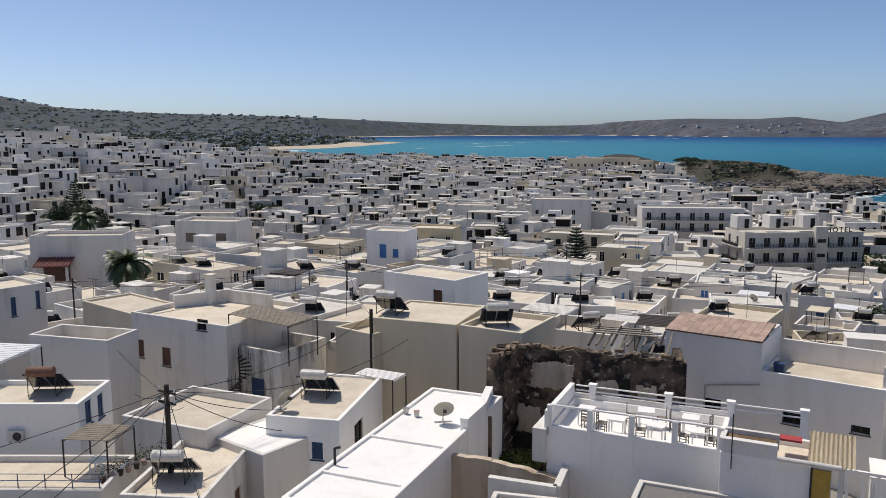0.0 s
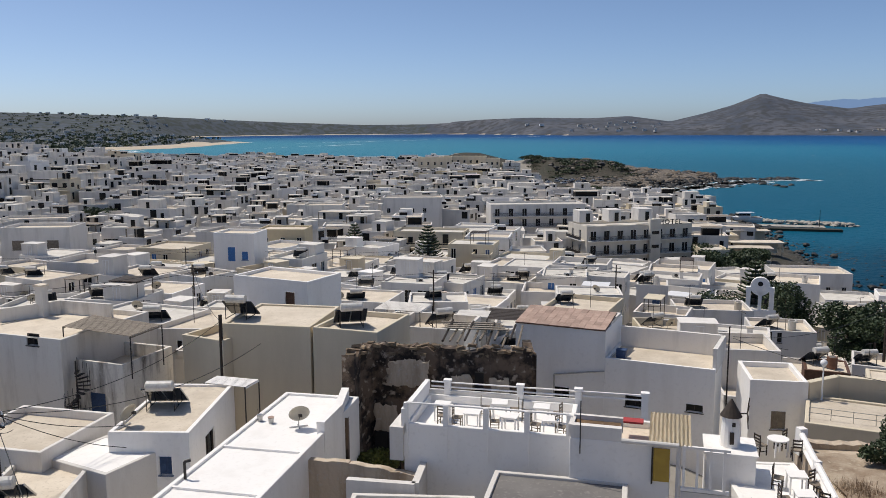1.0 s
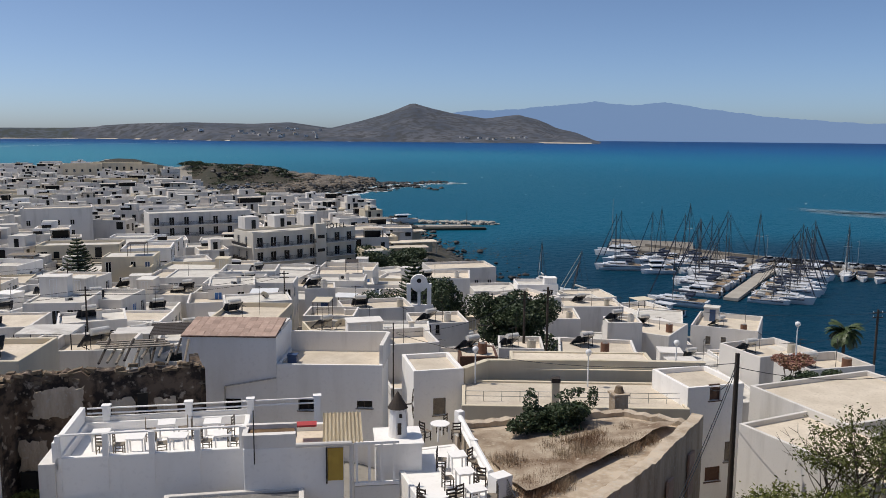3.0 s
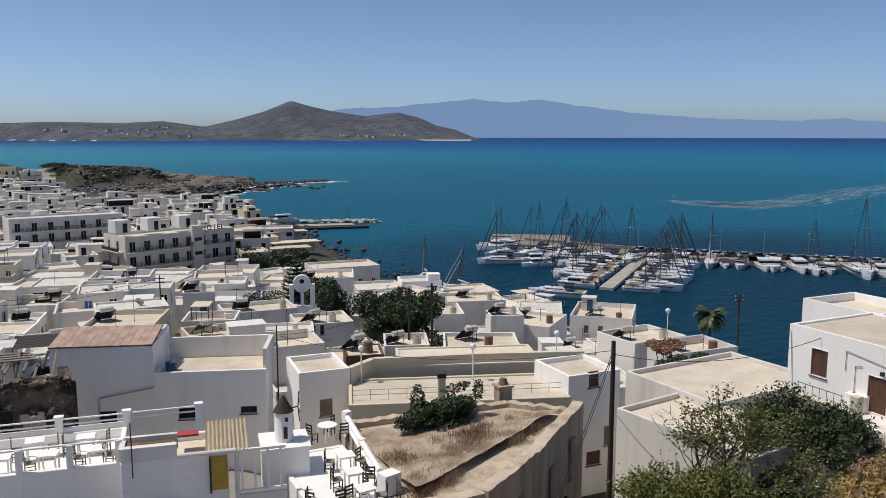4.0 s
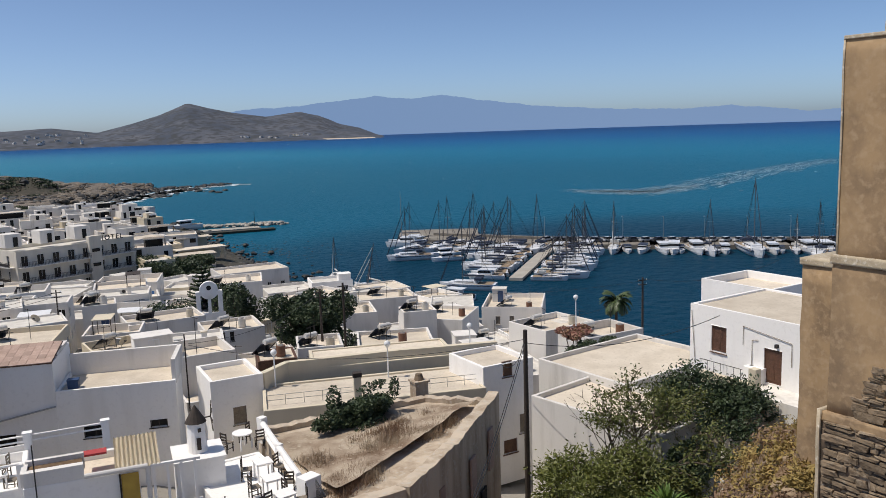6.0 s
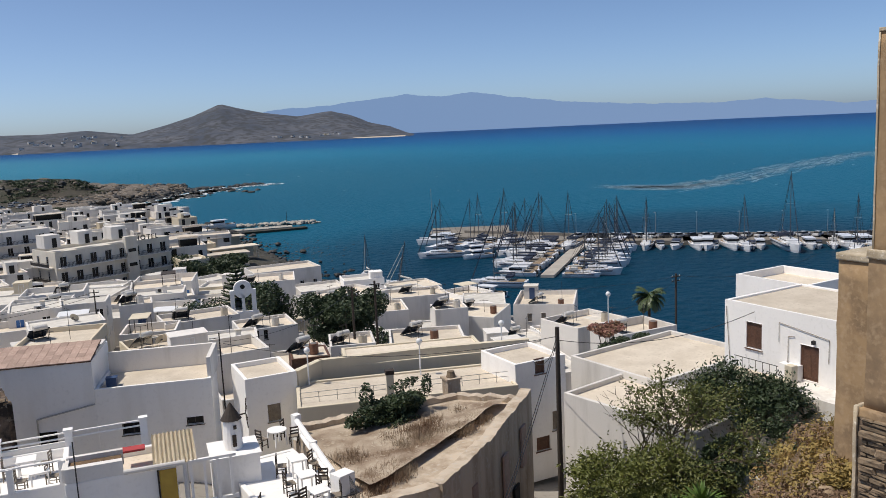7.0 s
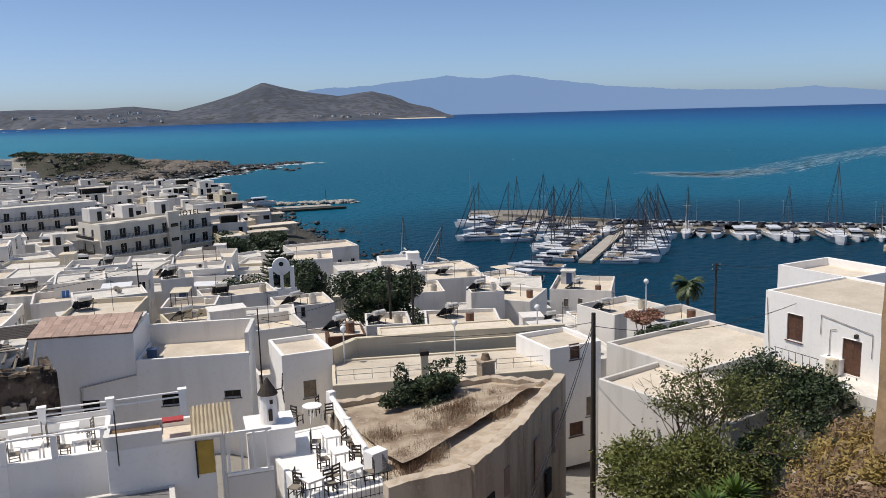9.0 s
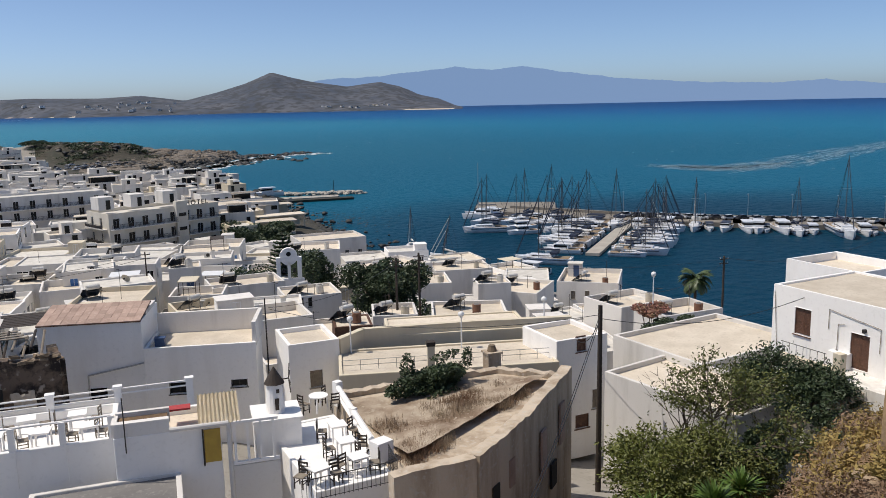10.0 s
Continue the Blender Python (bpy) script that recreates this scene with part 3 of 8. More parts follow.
house(-22.59, 41.23, 8.89, 3.99, -0.4, 22.5, 14.2, "white house with blue doors and a solar heater on its roof", [("r", 1.08, 6.87, 0.68, 1.26, "bluedoor"), ("r", 2.54, 6.68, 0.66, 1.32, "bluedoor")], par=0.25, wall=BRIGHT, roof=ROOF)
house(-19.14, 35.92, 8.45, 4.00, -0.3, 20.4, 14.7, "low white terrace house with a blue rail", [], par=0.3, wall=WHITE, roof=ROOF)
house(-22.97, 51.09, 5.85, 3.00, -15.7, 23.2, 13.6, "white house behind with a high garden wall", [], par=0.9, wall=WHITE, roof=ROOF)
house(-34.44, 59.90, 7.32, 5.00, 52.4, 24.5, 12.9, "white house with rounded roof edge and blue doors", [("f", 4.86, 9.39, 0.38, 1.47, "bluedoor"), ("f", 6.68, 9.71, 0.33, 1.36, "bluedoor")], par=0.3, wall=WHITE, roof=ROOF)
house(-22.81, 59.64, 8.36, 4.00, -39.7, 23.2, 13.2, "small cream house with a bare cement roof", [], par=0.15, wall=CREAM, roof=ROOF)
house(-11.60, 36.49, 3.75, 7.27, -6.1, 20.6, 14.9, "low white house with a worn parapet and water heater", [("r", 1.6, 3.0, 0.8, 1.4, "brown"), ("r", 3.9, 3.0, 0.8, 1.4, "brown")], par=0.3, wall=GREYWHITE, roof=ROOF)
house(-13.11, 42.32, 5.50, 5.49, -23.7, 21.3, 14.4, "small white house with a stepped parapet roof", [], par=0.45, wall=WHITE, roof=ROOF)
house(-9.06, 39.58, 3.96, 3.37, -38.6, 20.7, 14.7, "low white lean-to with a bright sloping roof", [], par=0.03, wall=WHITE, roof=BRIGHT)
house(-6.27, 43.00, 3.90, 7.50, -12.3, 21.7, 14.5, "white house with a beige cement roof and solar heater", [("f", 2.72, 5.07, 0.61, 0.93, "bluedark"), ("r", 2.96, 4.69, 1.46, 1.43, "dark"), ("r", 6.97, 4.19, 1.42, 1.46, "dark")], par=0.12, wall=BRIGHT, roof=ROOF)
house(-1.60, 36.53, 4.17, 15.00, -22.6, 21.7, 15.0, "long low house with a freshly limewashed white roof", [], par=0.12, wall=BRIGHT, roof=BRIGHT)
house(-0.79, 53.70, 5.77, 6.00, -20.9, 23.9, 13.8, "large cream rendered house with a cement roof", [], par=0.12, wall=CREAM, roof=ROOF)
house(-4.28, 54.07, 3.44, 5.00, -38.4, 23.0, 13.7, "cream rendered wing with a parapet", [], par=0.5, wall=CREAM, roof=ROOF)
house(4.15, 51.02, 4.35, 5.16, -29.9, 23.9, 13.9, "cream house with a parapet roof and solar heater", [], par=0.35, wall=CREAM, roof=ROOF)
house(-0.55, 62.74, 6.85, 4.33, -37.3, 25.0, 13.2, "bright white roof room with a brown door", [("f", 5.28, 9.80, 0.85, 1.14, "brown")], par=0.25, wall=BRIGHT, roof=ROOF)
house(18.28, 52.03, 6.03, 5.00, -34.7, 23.13, 13.7, "tall white house with a pink tiled lean-to roof", [("f", 3.18, 4.33, 1.11, 1.05, "dark")], par=0.05, wall=BRIGHT, roof=ROOF)
house(23.31, 48.06, 6.74, 4.20, -34.7, 21.38, 13.6, "white house with a parapet roof terrace", [("f", 2.0, 4.75, 1.3, 0.75, "dark"), ("f", 5.6, 4.95, 1.0, 0.5, "dark")], par=0.16, wall=BRIGHT, roof=ROOF)
house(8.63, 34.51, 7.21, 4.20, -23.5, 23.3, 15.1, "white taverna house with a roof terrace", [], par=0.4, wall=BRIGHT, roof=BRIGHT)
house(13.10, 30.69, 3.94, 2.80, -25.9, 23.6, 15.2, "white stair block with a corrugated lean-to", [], par=0.3, wall=BRIGHT, roof=ROOF)
house(18.08, 27.00, 3.18, 7.00, -15.7, 21.9, 15.3, "white taverna terrace block", [], par=0.05, wall=BRIGHT, roof=BRIGHT)
house(32.83, 35.61, 12.97, 5.00, -35.2, 20.6, 14.1, "long cream house with a flat cement roof", [], par=0.12, wall=CREAM, roof=ROOF)
house(27.69, 42.97, 3.16, 4.00, -20.2, 21.6, 13.9, "small white house with a grey window", [("f", 1.63, 4.80, 0.80, 1.11, "grey")], par=0.3, wall=BRIGHT, roof=ROOF)
house(39.24, 31.54, 3.68, 4.00, -17.8, 21.7, 14.0, "narrow white house with brown shutters", [("f", 1.76, 6.82, 0.71, 0.96, "brown"), ("f", 1.87, 1.90, 1.01, 0.89, "brown"), ("f", 2.82, 3.00, 0.44, 1.25, "grey")], par=0.3, wall=BRIGHT, roof=ROOF)
house(39.68, 22.41, 8.94, 5.50, -97.9, 20.4, 14.3, "white house with a low cement roof", [], par=0.3, wall=WHITE, roof=ROOF)
house(47.43, 26.15, 9.74, 7.50, -12.3, 20.6, 13.8, "white house with a broad cement roof", [], par=0.3, wall=WHITE, roof=ROOF)
house(48.08, 15.65, 10.08, 7.00, -106.1, 25, 14.0, "white two-storey house with brown window and door", [("f", 2.12, 8.38, 1.07, 1.57, "brown"), ("f", 5.76, 7.40, 1.12, 1.94, "browndoor")], par=0.12, wall=BRIGHT, roof=ROOF)
house(62.0, 23.4, 6.2, 5.5, -106, 23.7, 12, "white terrace house above the harbour", [("f", 3.2, 9.6, 1.2, 0.6, "dark")], par=0.6, wall=BRIGHT)


def post_row(top, name, pts, z, h, size, mat):
    for x, y in pts:
        part(name, boxes((x, y, z + h / 2, size, size, h)), mat, top)


def bar(top, name, p, q, r, mat, n=6):
    return part(name, tubes((p, q, r, None, n)), mat, top)


# roof terrace of the taverna
TERRACE = pose(8.63, 34.51, 22.9, 0, 0, -23.5)
rail = thing("terrace_railing", "whitewashed masonry posts with white rails round a terrace", "railing", TERRACE)
for x in (-3.5, -1.75, 0.0, 1.75, 3.5):
    part("post", boxes((x, -2.02, 0.65, 0.22, 0.2, 1.3)), BRIGHT, rail)
for x in (-3.5, -1.75, 0.0, 1.75):
    part("pilaster", boxes((x, -2.12, -0.35, 0.2, 0.06, 1.5)), BRIGHT, rail)
bar(rail, "top_rail", (-3.5, -2.02, 1.3), (3.5, -2.02, 1.3), 0.05, BRIGHT)
for x in (-2.6, 0.9, 3.6, 6.6):
    part("post", boxes((x, 2.1, 0.45, 0.3, 0.26, 1.2)), BRIGHT, rail)
    part("cap", boxes((x, 2.1, 1.09, 0.38, 0.34, 0.08)), BRIGHT, rail)
for z in (0.75, 0.98):
    bar(rail, "back_rail", (-3.4, 2.1, z), (6.6, 2.1, z), 0.04, BRIGHT)
part("back_wall", boxes((0.0, 2.1, 0.25, 7.0, 0.2, 0.7)), WHITE, rail)
part("side_wall", boxes((-3.6, 0.0, 0.5, 0.22, 4.3, 1.1)), BRIGHT, rail)
part("ledge", boxes((-3.9, -1.2, -0.5, 0.6, 2.2, 1.5)), WHITE, rail)


def table_thing(m, label, mat, round_top=False, size=0.72, group="taverna tables"):
    top = thing("table", label, "table", m, group)
    bm = B()
    if round_top:
        tube(bm, (0, 0, 0.72), (0, 0, 0.76), 0.45, None, 20)
    else:
        box(bm, 0, 0, 0.74, size, size, 0.035)
        box(bm, 0, 0, 0.69, size - 0.1, size - 0.1, 0.07)
    part("tabletop", bm, mat, top)
    s = size / 2 - 0.07
    for x, y in ((-s, -s), (s, -s), (-s, s), (s, s)):
        part("leg", boxes((x, y, 0.33, 0.06, 0.06, 0.66)), mat, top)
    return top


def chair_thing(m, label, mat, group="taverna chairs"):
    top = thing("chair", label, "chair", m, group)
    part("seat", boxes((0, 0, 0.45, 0.42, 0.42, 0.04)), GREYWOOD, top, "woven seat")
    for x, y, h in ((-0.18, -0.18, 0.43), (0.18, -0.18, 0.43), (-0.18, 0.19, 0.95), (0.18, 0.19, 0.95)):
        part("leg", boxes((x, y, h / 2, 0.04, 0.04, h)), mat, top)
    for z in (0.62, 0.75, 0.9):
        part("slat", boxes((0, 0.19, z, 0.34, 0.025, 0.07)), mat, top)
    for x in (-0.18, 0.18):
        part("stretcher", boxes((x, 0, 0.2, 0.025, 0.36, 0.03)), mat, top)
    return top


first_table = table_thing(pose(6.4, 35.2, 22.9, 0, 0, -23), "square white wooden taverna table on a roof terrace", BRIGHT)
white_chair = chair_thing(pose(6.3, 34.5, 22.9, 0, 0, 150), "weathered grey wooden taverna chair on a roof terrace", GREYWOOD)
for k, (x, y) in enumerate(((7.5, 33.9), (9.0, 34.9), (9.0, 33.1), (10.7, 34.0), (10.6, 32.4), (11.6, 31.9))):
    copy_thing(first_table, pose(x, y, 22.9, 0, 0, -23 + 7 * math.sin(k * 2.1)))
    copy_thing(white_chair, pose(x - 0.62, y + 0.25, 22.9, 0, 0, 66 + 12 * math.sin(k)))
    if k % 2:
        copy_thing(white_chair, pose(x + 0.62, y - 0.25, 22.9, 0, 0, -114 + 14 * math.cos(k)))
# lower terrace
low_table = table_thing(pose(19.01, 27.45, 21.85, 0, 0, -20), "square white taverna table beside a stair terrace", BRIGHT)
dark_chair = chair_thing(pose(18.5, 27.9, 21.85, 0, 0, 50), "dark wooden taverna chair at a white table", DARKWOOD)
for k, (x, y) in enumerate(((18.28, 25.84), (17.7, 24.3), (16.04, 24.57))):
    copy_thing(low_table, pose(x, y, 21.85, 0, 0, -18 + 8 * k))
table_thing(pose(20.4, 30.9, 21.85), "round white taverna table", BRIGHT, True)
for k, (x, y) in enumerate(((19.6, 27.1), (17.7, 26.2), (18.9, 25.5), (17.1, 24.7), (18.2, 23.9), (15.5, 24.9), (16.6, 24.2), (15.9, 25.2), (19.7, 31.1), (20.9, 30.3), (20.9, 31.5), (18.0, 24.95))):
    copy_thing(dark_chair, pose(x, y, 21.85, 0, 0, 55 * k + 20))
slant = thing("white_balustrade", "sloping whitewashed masonry balustrade with end pillar", "railing")
part("beam", tubes(((21.4, 30.7, 22.75), (18.95, 25.0, 22.65), 0.13, None, 8)), BRIGHT, slant)
part("beam", tubes(((21.4, 30.7, 22.35), (18.95, 25.0, 22.25), 0.1, None, 8)), BRIGHT, slant)
part("pillar", boxes((18.95, 24.4, 22.3, 0.75, 0.6, 1.0)), BRIGHT, slant)
part("pillar", boxes((20.2, 27.9, 22.3, 0.25, 0.25, 1.1)), BRIGHT, slant)
part("pillar", boxes((21.5, 30.9, 22.4, 0.35, 0.35, 1.2)), BRIGHT, slant)
iron = thing("iron_railing", "black wrought iron railing along a terrace edge", "railing")
ends = [Vector((14.7, 23.6, 21.9)), Vector((18.2, 22.5, 21.9)), Vector((18.9, 23.9, 21.9))]
for p, q in zip(ends, ends[1:]):
    up = Vector((0, 0, 0.9))
    bar(iron, "handrail", p + up, q + up, 0.022, IRON)
    bar(iron, "lower_rail", p + Vector((0, 0, 0.12)), q + Vector((0, 0, 0.12)), 0.015, IRON)
    n = int((q - p).length / 0.17)
    for k in range(n + 1):
        c = p.lerp(q, k / n)
        part("baluster", tubes((c + Vector((0, 0, 0.05)), c + up, 0.011, None, 5)), IRON, iron)
# pedestal and small windmill
pedestal = thing("pedestal", "whitewashed block carrying a small windmill", "pedestal", pose(17.3, 29.5, 19.5, 0, 0, -26))
part("block", boxes((0, 0, 1.75, 1.9, 1.9, 3.5)), BRIGHT, pedestal)
part("slab", boxes((0, 0, 3.55, 2.05, 2.05, 0.1)), BRIGHT, pedestal)
mill = thing("model_windmill", "small white model windmill with thatched cap and dark sails", "windmill", pose(17.3, 29.5, 23.1, 0, 0, -20))
part("tower", tubes(((0, 0, 0), (0, 0, 1.25), 0.42, 0.33, 16)), BRIGHT, mill)
part("cap", tubes(((0, 0, 1.25), (0, 0, 1.95), 0.44, 0.03, 14)), DARKWOOD, mill, "dark thatched conical cap")
part("door", boxes((0, -0.4, 0.42, 0.16, 0.06, 0.5)), DARKWOOD, mill)
part("window", boxes((0.06, -0.36, 0.98, 0.13, 0.06, 0.16)), DARKWOOD, mill)
part("axle", tubes(((0.2, 0, 1.35), (0.62, -0.1, 1.4), 0.03, None, 6)), DARKWOOD, mill)
for k in range(8):
    a = k * math.pi / 4
    part("sail", tubes(((0.6, -0.1, 1.4), (0.66 + 0.12 * math.cos(a), -0.1 + 0.62 * math.cos(a), 1.4 + 0.66 * math.sin(a)), 0.022, None, 5)), DARKWOOD, mill)
# lean-to on the stair block
lean = thing("lean_to", "corrugated pale roof sheet over a yellow blind and stair", "lean-to", pose(13.44, 30.52, 23.6, 0, 0, -25.9))
bm = B()
rows = []
for k in range(41):
    x = 0.75 + k * 0.04
    z = 0.35 + 0.035 * math.cos(k * math.pi / 2.0)
    rows.append((bm.verts.new((x, -1.55, z - 0.2)), bm.verts.new((x, 1.1, z + 0.15))))
for r0, r1 in zip(rows, rows[1:]):
    bm.faces.new((r0[0], r1[0], r1[1], r0[1]))
bmesh.ops.solidify(bm, geom=bm.faces[:], thickness=0.02)
part("roof_sheet", bm, CREAM, lean, "corrugated cream roof sheet")
part("gutter_pipe", tubes(((-0.3, -1.5, 0.12), (1.9, -1.5, 0.12), 0.1, None, 10), ((1.9, -1.5, 0.12), (1.9, -1.5, -3.2), 0.1, None, 10)), WHITE, lean)
part("blind", boxes((1.25, -1.45, -0.75, 0.62, 0.04, 1.35)), YELLOWBLIND, lean, "yellow rolled reed blind")
part("blind_side", boxes((0.9, -1.46, -0.8, 0.06, 0.08, 1.5)), DARKWOOD, lean)
for x in (2.1, 2.6, 3.1, 3.6):
    part("post", boxes((x, -1.5, -0.75, 0.1, 0.1, 1.7)), BRIGHT, lean)
part("sill", boxes((2.9, -1.5, -1.6, 1.8, 0.14, 0.12)), BRIGHT, lean)
part("beam", boxes((2.9, -1.5, 0.1, 1.8, 0.12, 0.1)), BRIGHT, lean)
part("front_panel", boxes((2.9, -1.5, -3.0, 1.8, 0.12, 2.6)), WHITE, lean)
planter = thing("roof_planter", "curved whitewashed planter with dry weeds on a roof", "planter", pose(11.9, 30.35, 23.62, 0, 0, -25.9))
part("basin", boxes((0, -0.4, 0.25, 2.0, 0.3, 0.55), (0, 0.6, 0.28, 2.0, 0.2, 0.6), (-1, 0.1, 0.25, 0.2, 1.1, 0.5)), WHITE, planter)
part("soil", boxes((0, 0.1, 0.22, 1.85, 0.9, 0.35)), DRYSLOPE, planter)
part("red_cloth", boxes((1.35, 1.0, 0.35, 0.9, 0.5, 0.08)), REDCLOTH, planter)
part("pole", tubes(((-0.6, -0.7, -0.6), (-0.6, -0.7, 1.6), 0.025, None, 6)), IRON, planter)

# pink tiled lean-to of the tall house
pink = thing("tiled_roof", "pink clay tiled lean-to roof on a white house", "roof", pose(18.28, 52.03, 23.1, 0, 0, -34.7))
part("roof_wedge", boxes((0, 0.6, 0.1, 6.0, 3.0, 0.3)), WHITE, pink)
slope = 8.0
sl = part("battens", boxes((0, 0, -0.03, 6.05, 3.4, 0.05)), BROWN, pink)
sl.matrix_basis = pose(0, -0.9, 0.3, slope)
tile_me = None
for i in range(13):
    for j in range(5):
        if tile_me is None:
            tb = B()
            box(tb, 0, 0, 0.02, 0.45, 0.66, 0.035)
            t0 = part("tile", tb, TERRACOTTA, sl)
            tile_me = t0.data
        else:
            t0 = shared("tile", tile_me, sl)
        t0.matrix_basis = pose(-2.8 + i * 0.465, -1.35 + j * 0.665, 0.004 * ((i * 7 + j * 3) % 5), 1.2, 0.5 * ((i + j) % 3 - 1), 0)
pipe = thing("wall_pipe", "grey drain pipe fixed across a white wall", "pipe", pose(18.28, 52.03, 13.7, 0, 0, -34.7))
part("run", tubes(((-0.3, -2.56, 6.2), (3.0, -2.56, 6.8), 0.05, None, 8)), STEEL, pipe)
part("drop", tubes(((-0.3, -2.56, 6.2), (-0.3, -2.56, 4.0), 0.05, None, 8)), STEEL, pipe)
parapet_line("roof_parapet", ((21.75, 51.45), (27.2, 47.66), (25.0, 44.75)), 21.1, 22.6, 0.25, WHITE, "white parapet wall behind a roof terrace", "wall")
bluebox = thing("water_tank", "blue plastic water tank on a white roof", "tank", pose(20.6, 48.6, 21.24, 0, 0, -34))
part("body", boxes((0, 0, 0.25, 0.6, 0.5, 0.5)), BLUE, bluebox)
part("lid", boxes((0, 0, 0.52, 0.66, 0.56, 0.05)), BLUE, bluebox)

# ruined house
ruin = parapet_line("ruined_wall", ((2.7, 43.4), (3.2, 44.9), (4.2, 45.9), (7.0, 44.85), (10.7, 43.6), (12.9, 42.9)), 13.8, 23.75, 0.7, RUIN, "roofless rubble wall with peeling plaster and broken top", "ruin", 0.3)
for x, y, z, w, h in ((6.1, 44.72, 22.3, 2.4, 1.5), (9.0, 43.75, 21.0, 1.1, 2.6), (4.9, 45.2, 19.6, 1.3, 1.6), (11.0, 43.05, 21.0, 1.0, 2.4)):
    bm = B()
    bmesh.ops.create_grid(bm, x_segments=14, y_segments=10, size=0.5)
    rnd = random.Random(int(x * 10))
    for v in list(bm.verts):
        e = max(abs(v.co.x), abs(v.co.y))
        v.co.x, v.co.y, v.co.z = v.co.x * w, v.co.y * h, rnd.uniform(0, 0.015) if e < 0.45 else -0.03
        if e > 0.35:
            v.co.x += rnd.uniform(-0.12, 0.12)
            v.co.y += rnd.uniform(-0.12, 0.12)
    pl = part("plaster_patch", bm, RUINPALE, ruin, "pale patch of remaining plaster")
    pl.matrix_basis = pose(x, y - 0.40, z, 90, 0, -19)
# shade of two openings, painted as near-black boxes on the wall
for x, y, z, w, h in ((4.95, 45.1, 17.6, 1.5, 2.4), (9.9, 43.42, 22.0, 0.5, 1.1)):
    part("dark_opening", boxes((x, y - 0.39, z, w, 0.1, h, -19)), DARKFILL, ruin)
part("blue_door", boxes((12.35, 42.55, 20.2, 0.9, 0.12, 2.0, -12)), BLUE, ruin, "faded blue door")
rnd = random.Random(5)
stone_meshes = []
for k in range(6):
    bm = B()
    box(bm, 0, 0, 0, rnd.uniform(0.28, 0.5), rnd.uniform(0.25, 0.4), rnd.uniform(0.08, 0.16))
    for v in bm.verts:
        v.co += Vector((rnd.uniform(-0.05, 0.05), rnd.uniform(-0.05, 0.05), rnd.uniform(-0.025, 0.025)))
    me = bpy.data.meshes.new("stone")
    bm.to_mesh(me)
    bm.free()
    me.materials.append(STONE)
    stone_meshes.append(me)
crest = [(2.9, 44.2), (3.2, 44.9), (4.2, 45.9), (7.0, 44.85), (10.7, 43.6), (12.9, 42.9)]
for p, q in zip(crest, crest[1:]):
    length = math.dist(p, q)
    for k in range(int(length / 0.13)):
        t = rnd.random()
        shared("stone", rnd.choice(stone_meshes), ruin, pose(p[0] + (q[0] - p[0]) * t + rnd.uniform(-0.2, 0.2), p[1] + (q[1] - p[1]) * t + rnd.uniform(-0.35, 0.2), 23.6 + rnd.uniform(-0.3, 0.25), rnd.uniform(-14, 14), rnd.uniform(-14, 14), rnd.uniform(-40, 5)))
parapet_line("ruined_wall", ((12.9, 42.9), (13.6, 46.5)), 13.8, 23.3, 0.5, RUIN, "broken rubble side wall of a ruined house", "ruin", 0.3)
parapet_line("ruined_wall", ((2.7, 43.4), (2.2, 40.5)), 13.8, 21.3, 0.5, RUIN, "low broken rubble wall beside a white roof", "ruin", 0.3)
beams = thing("roof_beams", "collapsed grey timber roof beams behind a ruined wall", "timber")
for k in range(11):
    part("beam", tubes(((8.6 + k * 0.42, 47.2 - k * 0.16, 23.3 + 0.25 * math.sin(k * 3)), (9.8 + k * 0.4, 50.0 - k * 0.2, 23.7 + 0.2 * math.cos(k * 2)), 0.07, None, 6)), GREYWOOD if k % 3 else DARKWOOD, beams)
for k in range(4):
    part("plank", boxes((10.9, 48.0 + 0.55 * k, 23.75, 3.8, 0.25, 0.05, -20)), GREYWOOD, beams)
parapet_line("garden_wall", ((0.1, 36.1), (2.2, 35.3), (4.9, 33.4)), 14, 21.2, 0.35, RUINPALE, "mossy old garden wall of a ruined yard", "wall", 0.06)
parapet_line("low_roof_wall", ((1.9, 32.6), (4.6, 31.6), (5.4, 34.0)), 14, 21.6, 0.3, WHITE, "low white boundary wall of a yard", "wall")
house(4.0, 29.3, 5.0, 4.0, -14, 21.3, 14, "low house with a plain cement roof", [], par=0.15, wall=GREYWHITE, roof=CONCRETE)
house(9.6, 28.6, 5.4, 4.2, -23.5, 21.9, 14, "low house under the terrace with a grey cement roof", [], par=0.12, wall=WHITE, roof=GREYROOF)

# yard of the second ruin
yard = thing("ruined_yard", "collapsed roof filled with earth and dry brown weeds", "ruin")
bm = B()
ring = [(18.4, 22.9), (20.9, 21.4), (31.4, 25.3), (29.6, 28.2), (25.5, 29.6), (21.7, 31.2), (19.6, 26.0)]
low_v = [bm.verts.new((x, y, 14)) for x, y in ring]
top_v = [bm.verts.new((x, y, 22.0)) for x, y in ring]
n = len(ring)
for k in range(n):
    bm.faces.new((low_v[k], low_v[(k + 1) % n], top_v[(k + 1) % n], top_v[k]))
bm.faces.new(top_v)
bmesh.ops.recalc_face_normals(bm, faces=bm.faces)
part("fill", bm, RUINPALE, yard)
bm = B()
bmesh.ops.create_grid(bm, x_segments=30, y_segments=20, size=1)
